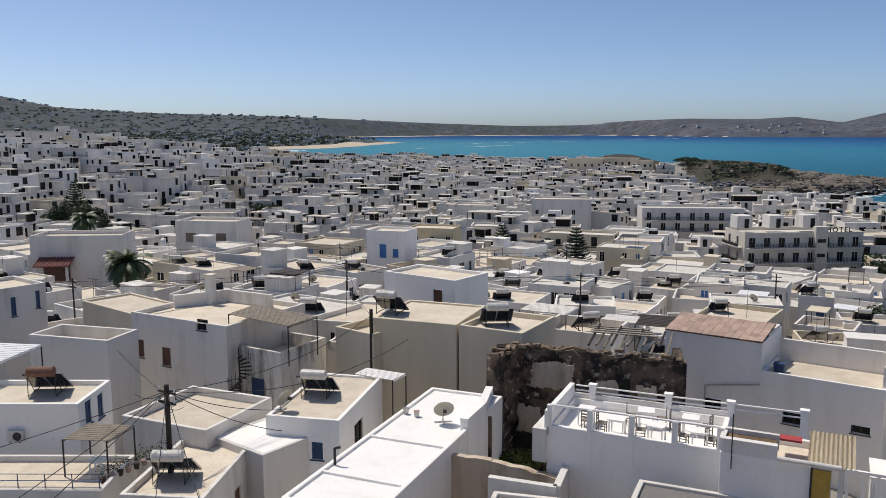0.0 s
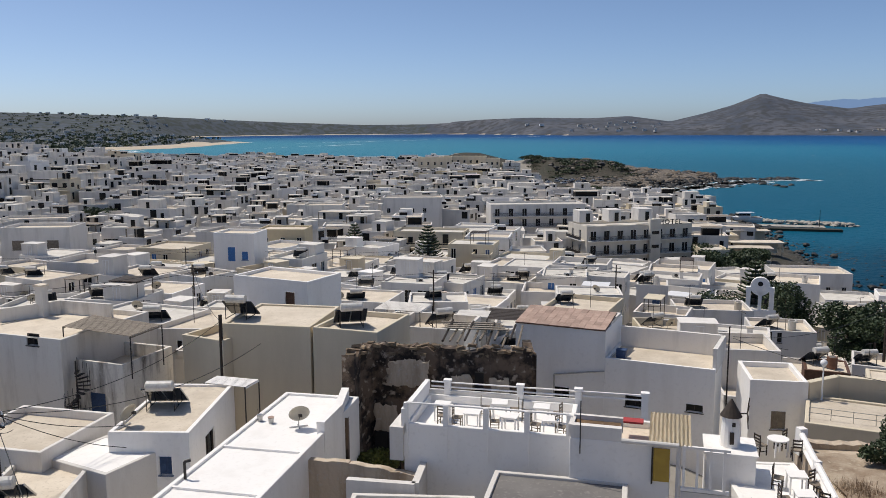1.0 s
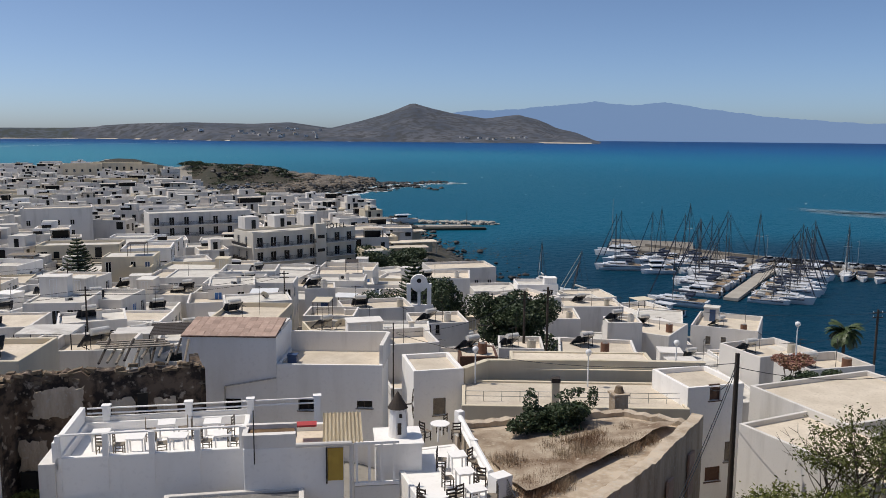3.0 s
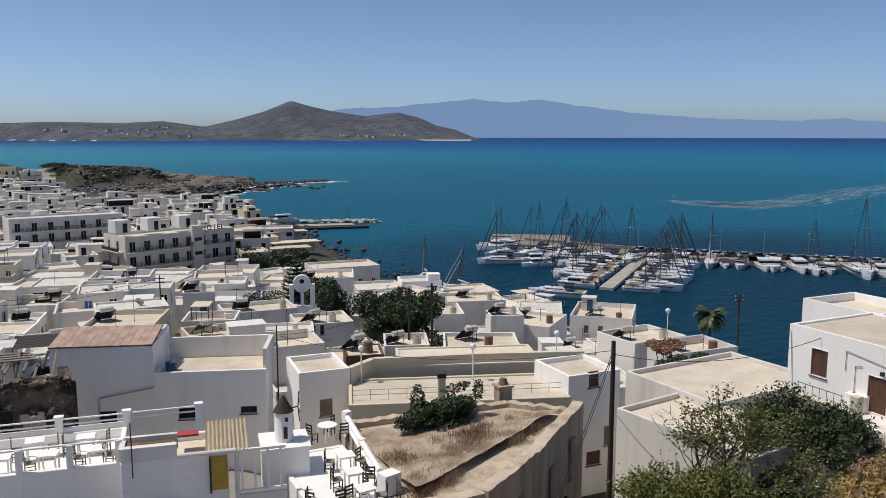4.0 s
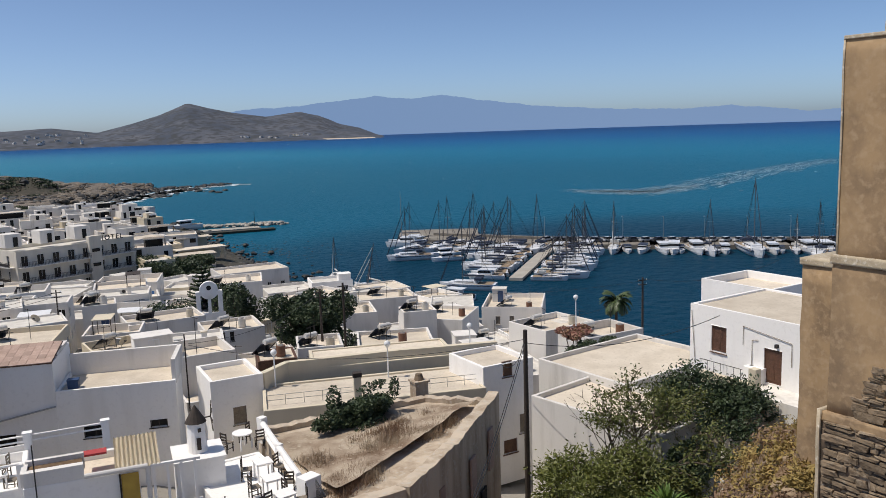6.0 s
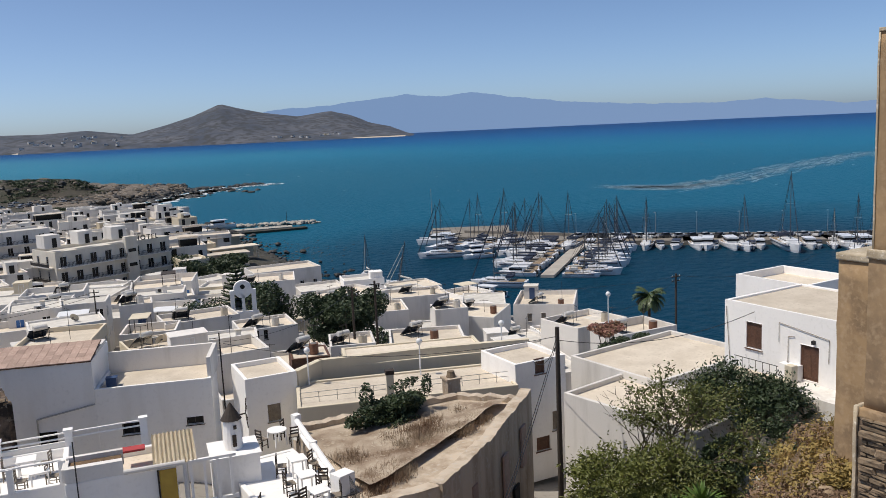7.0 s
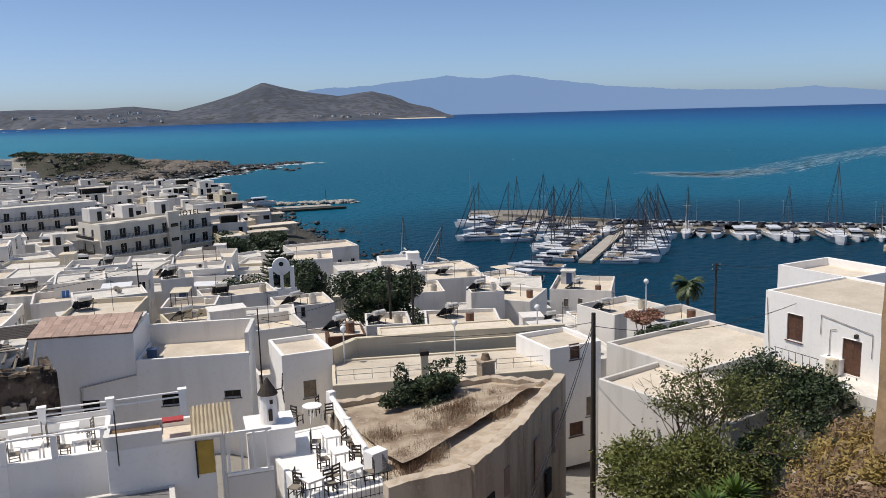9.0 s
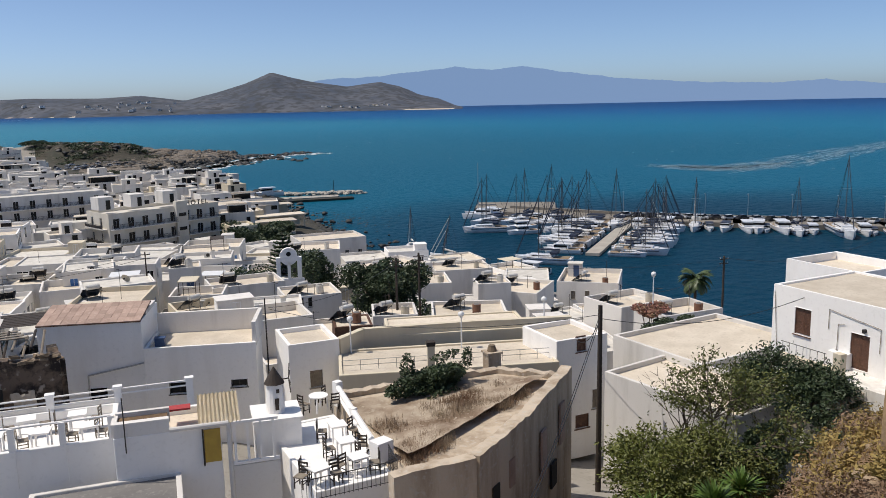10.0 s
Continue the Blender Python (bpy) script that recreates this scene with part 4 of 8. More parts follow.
for v in bm.verts:
    u, w = v.co.x * 0.5 + 0.5, v.co.y * 0.5 + 0.5
    p = Vector((19.3, 23.2, 0)).lerp(Vector((30.6, 25.6, 0)), u)
    q = Vector((21.6, 30.6, 0)).lerp(Vector((29.3, 27.9, 0)), u)
    c = p.lerp(q, w)
    v.co = (c.x, c.y, 22.02 + 0.28 * max(0, noise.noise(Vector((c.x * 0.5, c.y * 0.5, 3)))) + 0.06 * noise.noise(Vector((c.x * 2, c.y * 2, 1))) + 0.35 * (1 - w) ** 2)
part("earth", bm, EARTH, yard, "pale stony earth with dead weeds", True)
ruin2 = parapet_line("ruined_house_wall", ((17.4, 21.9), (20.6, 20.9), (25.0, 22.3), (31.3, 25.0)), 14, 22.75, 0.55, RUINPALE, "tall peeling plaster wall of a roofless house", "ruin", 0.08)
# unpierced wall: dark window shade and red infill are boxes on it
for x, y, z, w, h, r, red in ((21.95, 21.03, 20.2, 0.6, 1.6, 17.6, 0), (23.4, 21.5, 20.9, 0.5, 1.2, 17.6, 1), (26.75, 22.62, 20.3, 0.7, 2.2, 23.2, 1), (29.55, 23.85, 20.6, 0.75, 2.0, 23.2, 1), (28.2, 23.25, 18.6, 0.8, 1.2, 23.2, 0)):
    part("blocked_window", boxes((x, y, z, w, 0.1, h, r)), TERRACOTTA if red else DARKFILL, ruin2, "blocked reddish window" if red else "window opening painted in dark shade")
parapet_line("yard_wall", ((21.6, 31.3), (25.8, 29.9), (29.8, 28.4), (31.3, 25.2)), 14, 22.3, 0.5, RUINPALE, "low crumbled rubble wall round a weedy yard", "wall", 0.12)
chim = thing("chimney", "round-topped rubble chimney with a clay pot", "chimney", pose(30.7, 29.6, 20.8, 0, 0, -20))
part("shaft", boxes((0, 0, 0.9, 0.75, 0.7, 1.8)), RUINPALE, chim)
part("ledge", boxes((0, 0, 1.82, 0.9, 0.85, 0.1)), RUINPALE, chim)
part("pot", tubes(((0, 0, 1.85), (0, 0, 2.2), 0.28, 0.18, 10)), STONE, chim)

stack = thing("chimney", "tall pale chimney on a weathered roof", "chimney", pose(-17.2, 59.6, 23.1, 0, 0, -29), "roof chimneys")
part("shaft", boxes((0, 0, 1.1, 0.6, 0.55, 2.2)), GREYWHITE, stack)
part("cap", boxes((0, 0, 2.25, 0.75, 0.7, 0.12)), ROOF, stack)
parapet_line("roof_parapet", ((-19.5, 58.2), (-16.2, 60.4), (-12.4, 58.3)), 23.0, 24.1, 0.25, GREYWHITE, "stained parapet wall dividing a weathered roof", "wall")

# roof line, lamps and wall of the long house
parapet_line("parapet_wall", ((28.6, 40.8), (31.0, 41.5), (37.2, 37.6), (42.5, 33.6)), 19, 21.5, 0.35, CREAM, "long cream parapet wall with round vents", "wall", coping=CREAM)
tag_roof = house(37.5, 39.6, 9.5, 4.5, -35, 21.0, 13, "long low house with pinkish roof terrace", [], par=0.1, wall=CREAM, roof=ROOF)
for k, (x, y) in enumerate(((34.9, 36.3), (41.4, 35.0), (29.4, 40.6), (53.0, 34.0))):
    lamp = thing("street_lamp", "white globe lamp on a white post", "lamp", pose(x, y, 20.4), "globe lamps")
    part("post", tubes(((0, 0, 0), (0, 0, 2.1), 0.05, 0.04, 8)), PLASTIC, lamp)
    bm = B()
    bmesh.ops.create_icosphere(bm, subdivisions=2, radius=0.2, matrix=Matrix.Translation((0, 0, 2.28)))
    part("globe", bm, PLASTIC, lamp, smooth=True)
    part("collar", tubes(((0, 0, 2.05), (0, 0, 2.12), 0.09, None, 8)), PLASTIC, lamp)
pillar = thing("pillar", "free-standing cream chimney pillar on a roof", "chimney", pose(30.4, 34.2, 20.3, 0, 0, -35))
part("shaft", boxes((0, 0, 0.9, 0.42, 0.42, 1.8)), CREAM, pillar)
part("cap", boxes((0, 0, 1.9, 0.5, 0.5, 0.25)), DARKWOOD, pillar)
fence = thing("roof_railing", "thin steel railing along a cement roof", "railing")
p, q = Vector((26.9, 38.1, 20.5)), Vector((37.4, 30.8, 20.5))
for z in (0.3, 0.6):
    bar(fence, "rail", p + Vector((0, 0, z)), q + Vector((0, 0, z)), 0.018, STEEL)
for k in range(13):
    c = p.lerp(q, k / 12)
    bar(fence, "post", c, c + Vector((0, 0, 0.6)), 0.02, STEEL)

# solar water heaters


def heater(m, label, tank, group="solar water heaters"):
    top = thing("solar_heater", label, "water heater", m, group)
    bm = B()
    tube(bm, (-0.65, -0.45, 1.35), (0.65, -0.45, 1.35), 0.27, None, 16)
    for s in (-1, 1):
        tube(bm, (s * 0.65, -0.45, 1.35), (s * 0.7, -0.45, 1.35), 0.27, 0.2, 16)
    part("tank", bm, tank, top)
    for x in (-0.52, 0.52):
        p = part("collector", boxes((0, 0, 0, 0.98, 1.75, 0.07)), PANEL, top, "dark glass collector")
        p.matrix_basis = pose(x, 0.35, 0.62, -38)
        for s in (-1, 1):
            e = part("collector_rim", boxes((s * 0.49, 0, 0.01, 0.04, 1.77, 0.09)), STEEL, p)
    for x in (-0.7, 0.7):
        part("leg", tubes(((x, -0.5, 0), (x, -0.45, 1.2), 0.022, None, 5)), IRON, top)
        part("brace", tubes(((x, -0.5, 0.05), (x, 1.1, 0.08), 0.022, None, 5)), IRON, top)
        part("strut", tubes(((x, 0.3, 0.06), (x, -0.45, 1.15), 0.02, None, 5)), IRON, top)
    part("pipe", tubes(((-0.4, -0.45, 1.1), (-0.2, 1.0, 0.15), 0.02, None, 5)), CABLE, top)
    return top


white_heater = heater(pose(-12.2, 35.0, 20.35, 0, 0, 0), "solar water heater with a pale tank on a flat roof", TANKWHITE)
heater(pose(-20.8, 41.4, 22.28, 0, 0, 4), "solar water heater with a rusty brown tank", RUST)
for x, y, z, r in ((-6.9, 43.0, 21.6, -8), (3.4, 50.7, 23.6, 2)):
    copy_thing(white_heater, pose(x, y, z, 0, 0, r))


def far_heater(m, label, tank):
    """A heater for the roofs further off: tank, collector and frame."""
    top = thing("solar_heater", label, "water heater", m, "solar water heaters")
    part("tank", tubes(((-0.65, -0.45, 1.35), (0.65, -0.45, 1.35), 0.27, None, 12)), tank, top)
    c = part("collector", boxes((0, 0, 0, 2.0, 1.75, 0.08)), PANEL, top, "dark glass collector")
    c.matrix_basis = pose(0, 0.35, 0.62, -38)
    bm = B()
    for x in (-0.7, 0.7):
        tube(bm, (x, -0.5, 0), (x, -0.45, 1.2), 0.03, None, 5)
        tube(bm, (x, -0.5, 0.05), (x, 1.1, 0.08), 0.03, None, 5)
    tube(bm, (-0.7, -0.46, 0.9), (0.7, -0.46, 0.9), 0.03, None, 5)
    part("stand", bm, IRON, top)
    return top


roof_heater = far_heater(pose(-3.6, 53.4, 23.85, 0, 0, -20), "solar water heater with a pale tank on a town roof", TANKWHITE)

# satellite dishes


def dish_thing(m, r, label):
    top = thing("satellite_dish", label, "satellite dish", m, "satellite dishes")
    bm = B()
    rings = 6
    rows = []
    for i in range(rings + 1):
        t = i / rings * r
        rows.append([bm.verts.new((t * math.cos(a), -0.25 * t * t / r * 1.6, t * math.sin(a))) for a in (k * math.tau / 28 for k in range(28))])
    for r0, r1 in zip(rows, rows[1:]):
        for k in range(28):
            bm.faces.new((r0[k], r1[k], r1[(k + 1) % 28], r0[(k + 1) % 28]))
    bmesh.ops.remove_doubles(bm, verts=bm.verts, dist=0.0005)
    bmesh.ops.solidify(bm, geom=bm.faces[:], thickness=0.015)
    d = part("reflector", bm, DISHGREY, top, smooth=True)
    d.matrix_basis = pose(0, 0, r + 0.35, 28)
    part("mast", tubes(((0, 0.12, 0), (0, 0.1, r + 0.35), 0.03, None, 8)), STEEL, top)
    part("foot", boxes((0, 0.1, 0.02, 0.9, 0.06, 0.04), (0, 0.1, 0.02, 0.06, 0.6, 0.04)), STEEL, top)
    part("arm", tubes(((0, 0, 0.35), (0.0, -0.5, r * 0.8 + 0.35), 0.018, None, 6)), IRON, top)
    part("receiver", boxes((0, -0.52, r * 0.8 + 0.37, 0.16, 0.16, 0.12)), IRON, top)
    return top


big_dish = dish_thing(pose(0.0, 38.9, 21.6, 0, 0, 8), 0.5, "grey satellite dish standing on a white roof")
copy_thing(big_dish, pose(-8.3, 40.6, 21.6, 0, 0, 60))
bucket = thing("paint_bucket", "small pink paint bucket on a white roof", "bucket", pose(-1.35, 39.8, 21.6))
part("pail", tubes(((0, 0, 0), (0, 0, 0.28), 0.12, 0.15, 12)), TANKWHITE, bucket)
part("rim", tubes(((0, 0, 0.27), (0, 0, 0.3), 0.16, None, 12)), TERRACOTTA, bucket)
bucket2 = thing("paint_bucket", "white paint bucket with a brush on a white roof", "bucket", pose(-1.9, 40.2, 21.6))
part("pail", tubes(((0, 0, 0), (0, 0, 0.32), 0.12, 0.15, 12)), STEEL, bucket2)
part("brush", tubes(((0, 0, 0.1), (-0.1, 0.05, 0.6), 0.02, None, 6)), GREYWOOD, bucket2)
seam = thing("roof_seam", "raised limewashed seam across a white roof", "trim", pose(-1.6, 36.53, 21.6, 0, 0, -22.6))
part("ridge", boxes((0, -0.2, 0.03, 3.8, 0.14, 0.1)), BRIGHT, seam)
part("ridge", boxes((0, -4.6, 0.03, 3.8, 0.14, 0.1)), BRIGHT, seam)
parapet_line("roof_parapet", ((1.0, 37.8), (2.0, 40.2), (2.5, 42.8)), 15, 22.2, 0.4, BRIGHT, "stepped limewashed parapet of a white roof", "wall")
vent = thing("roof_vent", "curved dark vent pipe on a white roof", "pipe", pose(-4.7, 33.8, 21.6))
part("stem", tubes(((0, 0, 0), (0, 0, 0.75), 0.06, None, 8)), IRON, vent)
part("hood", tubes(((0, 0, 0.75), (0.25, 0, 0.8), 0.07, None, 8)), IRON, vent)

# pergolas


def pergola(corners, z, z0, mat, label, slats=14, posts=True):
    top = thing("pergola", label, "pergola")
    a, b, c, d = [Vector((x, y, z)) for x, y in corners]
    for k in range(slats):
        t = (k + 0.5) / slats
        p, q = a.lerp(d, t), b.lerp(c, t)
        mid, v = (p + q) / 2, q - p
        part("slat", boxes((mid.x, mid.y, mid.z, v.length, (d - a).length / slats * 0.82, 0.03, math.degrees(math.atan2(v.y, v.x)))), mat, top)
    for p, q in ((a, d), (b, c)):
        part("beam", tubes((p - Vector((0, 0, 0.08)), q - Vector((0, 0, 0.08)), 0.05, None, 6)), mat, top)
    if posts:
        for p in (a, b, c, d):
            part("post", tubes((Vector((p.x, p.y, z0)), p, 0.04, None, 6)), IRON, top)
    return top


pergola(((-14.3, 53.4), (-9.7, 50.0), (-8.3, 52.7), (-13.2, 56.4)), 23.8, 21.2, GREYWOOD, "grey reed pergola over a roof terrace")
pergola(((-17.5, 36.0), (-15.4, 35.8), (-14.9, 37.8), (-17.2, 38.1)), 21.9, 20.1, GREYWOOD, "grey reed canopy over a roof terrace", 9)
pergola(((-5.2, 46.6), (-2.9, 45.3), (-2.2, 46.6), (-4.6, 47.8)), 21.75, 19.0, BRIGHT, "white wooden pergola beams", 8)
pergola(((5.9, 61.8), (9.2, 60.0), (10.6, 62.6), (7.2, 64.4)), 22.2, 19.0, GREYWHITE, "weathered white roof trellis", 9)
pergola(((15.0, 62.5), (19.0, 60.8), (20.2, 64.6), (16.2, 66.4)), 20.8, 18.0, DARKWOOD, "dark timber pergola open to the sky", 8)
pergola(((-30.0, 43.5), (-24.2, 42.6), (-23.6, 46.8), (-29.4, 47.7)), 23.5, 20.0, PLASTIC, "white corrugated canopy roof", 12)

# spiral stair and blue door
stair = thing("spiral_stair", "dark iron spiral stair beside a white house", "stair", pose(-13.1, 51.0, 17.6))
part("newel", tubes(((0, 0, 0), (0, 0, 4.6), 0.05, None, 8)), IRON, stair)
for k in range(20):
    a = k * 0.42
    st = part("tread", boxes((0.4, 0, 0, 0.75, 0.24, 0.03)), IRON, stair)
    st.matrix_basis = pose(0, 0, 0.2 + k * 0.19, 0, 0, math.degrees(a))
    part("baluster", tubes(((0.75 * math.cos(a), 0.75 * math.sin(a), 0.2 + k * 0.19), (0.75 * math.cos(a), 0.75 * math.sin(a), 1.05 + k * 0.19), 0.015, None, 5)), IRON, stair)

# utility poles and cables


def pole(x, y, z0, z1, label, arms=True, r=0.16):
    top = thing("utility_pole", label, "utility pole", pose(x, y, z0), "utility poles")
    h = z1 - z0
    part("post", tubes(((0, 0, 0), (0, 0, h), r, r * 0.7, 10)), DARKWOOD, top)
    if arms:
        for z in (h - 0.35, h - 0.85):
            part("crossarm", boxes((0, 0, z, 1.1, 0.09, 0.09, -30)), DARKWOOD, top)
            for s in (-1, 0, 1):
                part("insulator", tubes(((s * 0.42, -s * 0.24, z + 0.04), (s * 0.42, -s * 0.24, z + 0.2), 0.04, 0.03, 6)), PLASTIC, top)
    return top


pole(-12.6, 36.0, 14.5, 24.5, "dark timber utility pole with bundled cables")
pole(34.2, 25.1, 14.5, 25.3, "dark timber utility pole beside a white house", False)
pole(85.0, 45.4, 4.0, 18.0, "timber utility pole near the harbour")
pole(-4.6, 51.2, 14.0, 24.6, "dark timber utility pole between houses", False)
pole(52.0, 63.5, 10.0, 20.3, "utility pole with insulators among houses")
pole(55.5, 64.0, 10.0, 20.3, "utility pole with insulators among houses")
pole(27.3, 47.2, 14.0, 23.3, "thin dark pole at a parapet corner", False, 0.06)


def cable(p, q, sag, r=0.018):
    p, q = Vector(p), Vector(q)
    cu = bpy.data.curves.new("cable", "CURVE")
    cu.dimensions, cu.bevel_depth, cu.bevel_resolution = "3D", r, 1
    s = cu.splines.new("POLY")
    n = 16
    s.points.add(n)
    for k in range(n + 1):
        t = k / n
        c = p.lerp(q, t)
        s.points[k].co = (c.x, c.y, c.z - sag * 4 * t * (1 - t), 1)
    cu.materials.append(CABLE)
    return tagged(new("cable", cu), "thin black overhead cable strung between poles", "cable", "overhead cables")


top0 = (-12.6, 36.0, 24.2)
for q, sag in (((-30, 30, 20.5), 0.4), ((-22, 24, 19.0), 0.3), ((-20, 22, 18), 0.3), ((-4.6, 51.2, 24.2), 0.9), ((-6.0, 24, 18.5), 0.2), ((-9, 20, 16.5), 0.2), ((-8.2, 40, 21.9), 0.3), ((-16.0, 41.0, 22.4), 0.3),
                ((-2.2, 50.6, 22.8), 1.2), ((-7.0, 40.5, 20.5), 0.5)):
    cable(top0, q, sag)
for z in (24.9, 24.6):
    cable((34.2, 25.1, z), (14.0, 14.5, z - 3.0), 0.8)
cable((34.2, 25.1, 24.8), (27.8, 47.6, 22.4), 1.0)
cable((34.2, 25.1, 24.6), (45.5, 19.4, 24.6), 0.8)
cable((34.2, 25.1, 24.5), (38.3, 29.9, 21.6), 0.6)
cable((27.8, 47.6, 22.5), (52.0, 63.5, 20.0), 1.0)
cable((85.0, 45.4, 17.6), (55.5, 64.0, 20.0), 1.2)
cable((85.0, 45.4, 17.8), (130, 45, 14), 1.5, 0.03)
cable((85.0, 45.4, 17.4), (60, 40, 19), 1.0)
for k in range(6):
    wire = [(-12.6 + 0.35 * math.cos(k), 36.0 + 0.3 * math.sin(k), 24.3 - 0.13 * k), (-12.1 + 0.3 * math.sin(k * 2), 35.8, 23.9 - 0.1 * k)]
    cable(wire[0], wire[1], 0.25, 0.014)

# roof terrace rail, doors and clutter on the near houses
blue_rail = thing("blue_railing", "thin blue steel railing on a low white terrace", "railing")
for z in (0.15, 0.45, 0.75):
    bar(blue_rail, "rail", (-23.5, 34.2, 20.3 + z), (-15.0, 34.1, 20.3 + z), 0.02, BLUE)
for k in range(8):
    bar(blue_rail, "post", (-23.5 + k * 1.2, 34.2 - 0.012 * k, 20.2), (-23.5 + k * 1.2, 34.2 - 0.012 * k, 21.05), 0.022, BLUE)
plastic_table = table_thing(pose(-16.0, 36.2, 20.1), "round white plastic table with clutter", PLASTIC, True)
for k in range(9):
    pot = thing("flower_pot", "small pot plant on a roof terrace", "plant pot", pose(-15.4 + 0.25 * k, 35.2 + 0.35 * k, 20.15 + 0.02 * k), "pot plants")
    part("pot", tubes(((0, 0, 0), (0, 0, 0.28), 0.1, 0.15, 10)), TERRACOTTA if k % 2 else DARKWOOD, pot)
    bm = B()
    rnd = random.Random(k)
    for i in range(60):
        c = Vector((rnd.gauss(0, 0.14), rnd.gauss(0, 0.14), 0.42 + abs(rnd.gauss(0, 0.22))))
        vs = [bm.verts.new(c + Vector((rnd.uniform(-0.07, 0.07), rnd.uniform(-0.07, 0.07), rnd.uniform(-0.06, 0.06)))) for _ in range(3)]
        bm.faces.new(vs)
    part("foliage", bm, LEAFDARK, pot)

# fittings on the wall of the house by the slope
fit_wall = pose(48.08, 15.65, 14.0, 0, 0, -106.1)
wires = thing("wall_cables", "thin cables and a meter fixed on a white wall", "cable", fit_wall)
for p, q in (((-4.9, -3.55, 10.6), (-4.6, -3.55, 7.4)), ((-1.2, -3.55, 9.2), (-1.2, -3.55, 10.3)), ((-1.2, -3.55, 10.3), (1.9, -3.55, 9.9)), ((1.9, -3.55, 9.9), (1.9, -3.55, 8.6)), ((-0.6, -3.55, 9.6), (-0.6, -3.55, 8.1)), ((-0.6, -3.55, 9.6), (-0.2, -3.55, 9.7))):
    part("wire", tubes((p, q, 0.018, None, 5)), GREYWOOD, wires)
part("meter", boxes((-0.6, -3.57, 8.0, 0.2, 0.14, 0.3)), IRON, wires)
part("lamp", boxes((1.0, -3.6, 9.6, 0.14, 0.2, 0.2)), IRON, wires)
# wires over the middle of the town
posts = ((-62, 78, 12), (-34, 74, 12), (-10, 84, 12), (14, 82, 11), (38, 92, 9), (-48, 118, 9), (-16, 126, 8), (18, 118, 8))
for x, y, z in posts:
    pole(x, y, z, z + 10.5, "thin timber utility pole among white houses", True, 0.1)
for p, q in zip(posts, posts[1:]):
    if abs(p[0] - q[0]) < 40:
        for dz in (0.0, -0.45):
            cable((p[0], p[1], p[2] + 10.2 + dz), (q[0], q[1], q[2] + 10.2 + dz), 0.7, 0.022)
cable((-4.6, 51.2, 24.2), (-10, 84, 22.2), 0.8)
cable((-12.6, 36.0, 24.0), (-34, 74, 22.0), 1.0)
# conduits, boxes and units on the near walls
for x, y, z, r in ((-21.3, 39.1, 20.6, 0), (-7.9, 39.6, 20.0, -12), (6.1, 48.4, 21.0, -30), (33.6, 32.4, 20.9, -35)):
    ac = thing("air_conditioner", "pale air conditioning unit on a white wall", "air conditioner", pose(x, y, z, 0, 0, r), "wall units")
    part("casing", boxes((0, 0, 0.3, 0.8, 0.3, 0.55)), TANKWHITE, ac)
    part("grille", tubes(((0.12, -0.14, 0.3), (0.12, -0.17, 0.3), 0.22, None, 14)), IRON, ac)
    part("bracket", boxes((-0.25, 0, 0.0, 0.05, 0.4, 0.05), (0.25, 0, 0.0, 0.05, 0.4, 0.05)), IRON, ac)


# ---- the bastion beside the camera ----
BAST = pose(12.47, 3.67, 0, 0, 0, -106)
bastion = thing("bastion", "tall ochre rendered castle bastion with stepped ledges and rubble base", "wall", BAST)


def rough_block(x0, x1, y0, y1, z0, z1, seed, amp=0.02, step=0.25):
    """A block whose faces wander a little, as old render does."""
    bm = B()
    box(bm, (x0 + x1) / 2, (y0 + y1) / 2, (z0 + z1) / 2, x1 - x0, y1 - y0, z1 - z0)
    bmesh.ops.subdivide_edges(bm, edges=bm.edges[:], cuts=int(min(20, max(3, (z1 - z0) / step))), use_grid_fill=True)
    for v in bm.verts:
        v.co += Vector((noise.noise(v.co * 1.3 + Vector((seed, 0, 0))), noise.noise(v.co * 1.3 + Vector((0, seed, 0))), 0.5 * noise.noise(v.co * 1.9 + Vector((0, 0, seed))))) * amp
    return bm


part("upper_block", rough_block(0.47, 9, 0.12, 3, 36.9, 42, 1), PALEEDGE, bastion, "pale rendered upper wall", True)
part("main_block", rough_block(0.0, 9, 0.0, 3.1, 33.9, 37.03, 2), BASTION, bastion, "", True)
part("top_ledge", rough_block(-0.02, 9, -0.02, 3, 37.0, 37.05, 5, 0.012), PALEEDGE, bastion, "", True)
part("ledge", rough_block(-0.06, 9, -0.08, 3, 33.9, 34.03, 3, 0.02), PALEEDGE, bastion, "worn lime ledge", True)
part("middle_block", rough_block(-0.04, 9, -0.05, 3.1, 31.7, 33.95, 4), BASTION, bastion, "", True)
part("edge_strip", rough_block(-0.025, 0.0, -0.015, 0.2, 34.0, 37.0, 9, 0.015), PALEEDGE, bastion, "pale lime corner", True)
part("base_block", rough_block(-0.09, 9, -0.12, 3.1, 22, 31.6, 6, 0.03), RUIN, bastion, "", True)
part("base_edge", rough_block(-0.125, -0.075, -0.16, 0.1, 22, 31.75, 8, 0.03), PALEEDGE, bastion, "pale mortared corner", True)
part("base_ledge", rough_block(-0.12, 2, -0.15, 0.2, 31.58, 31.72, 11, 0.06), BASTION, bastion, "broken lime ledge", True)
rnd = random.Random(12)
slabs = []
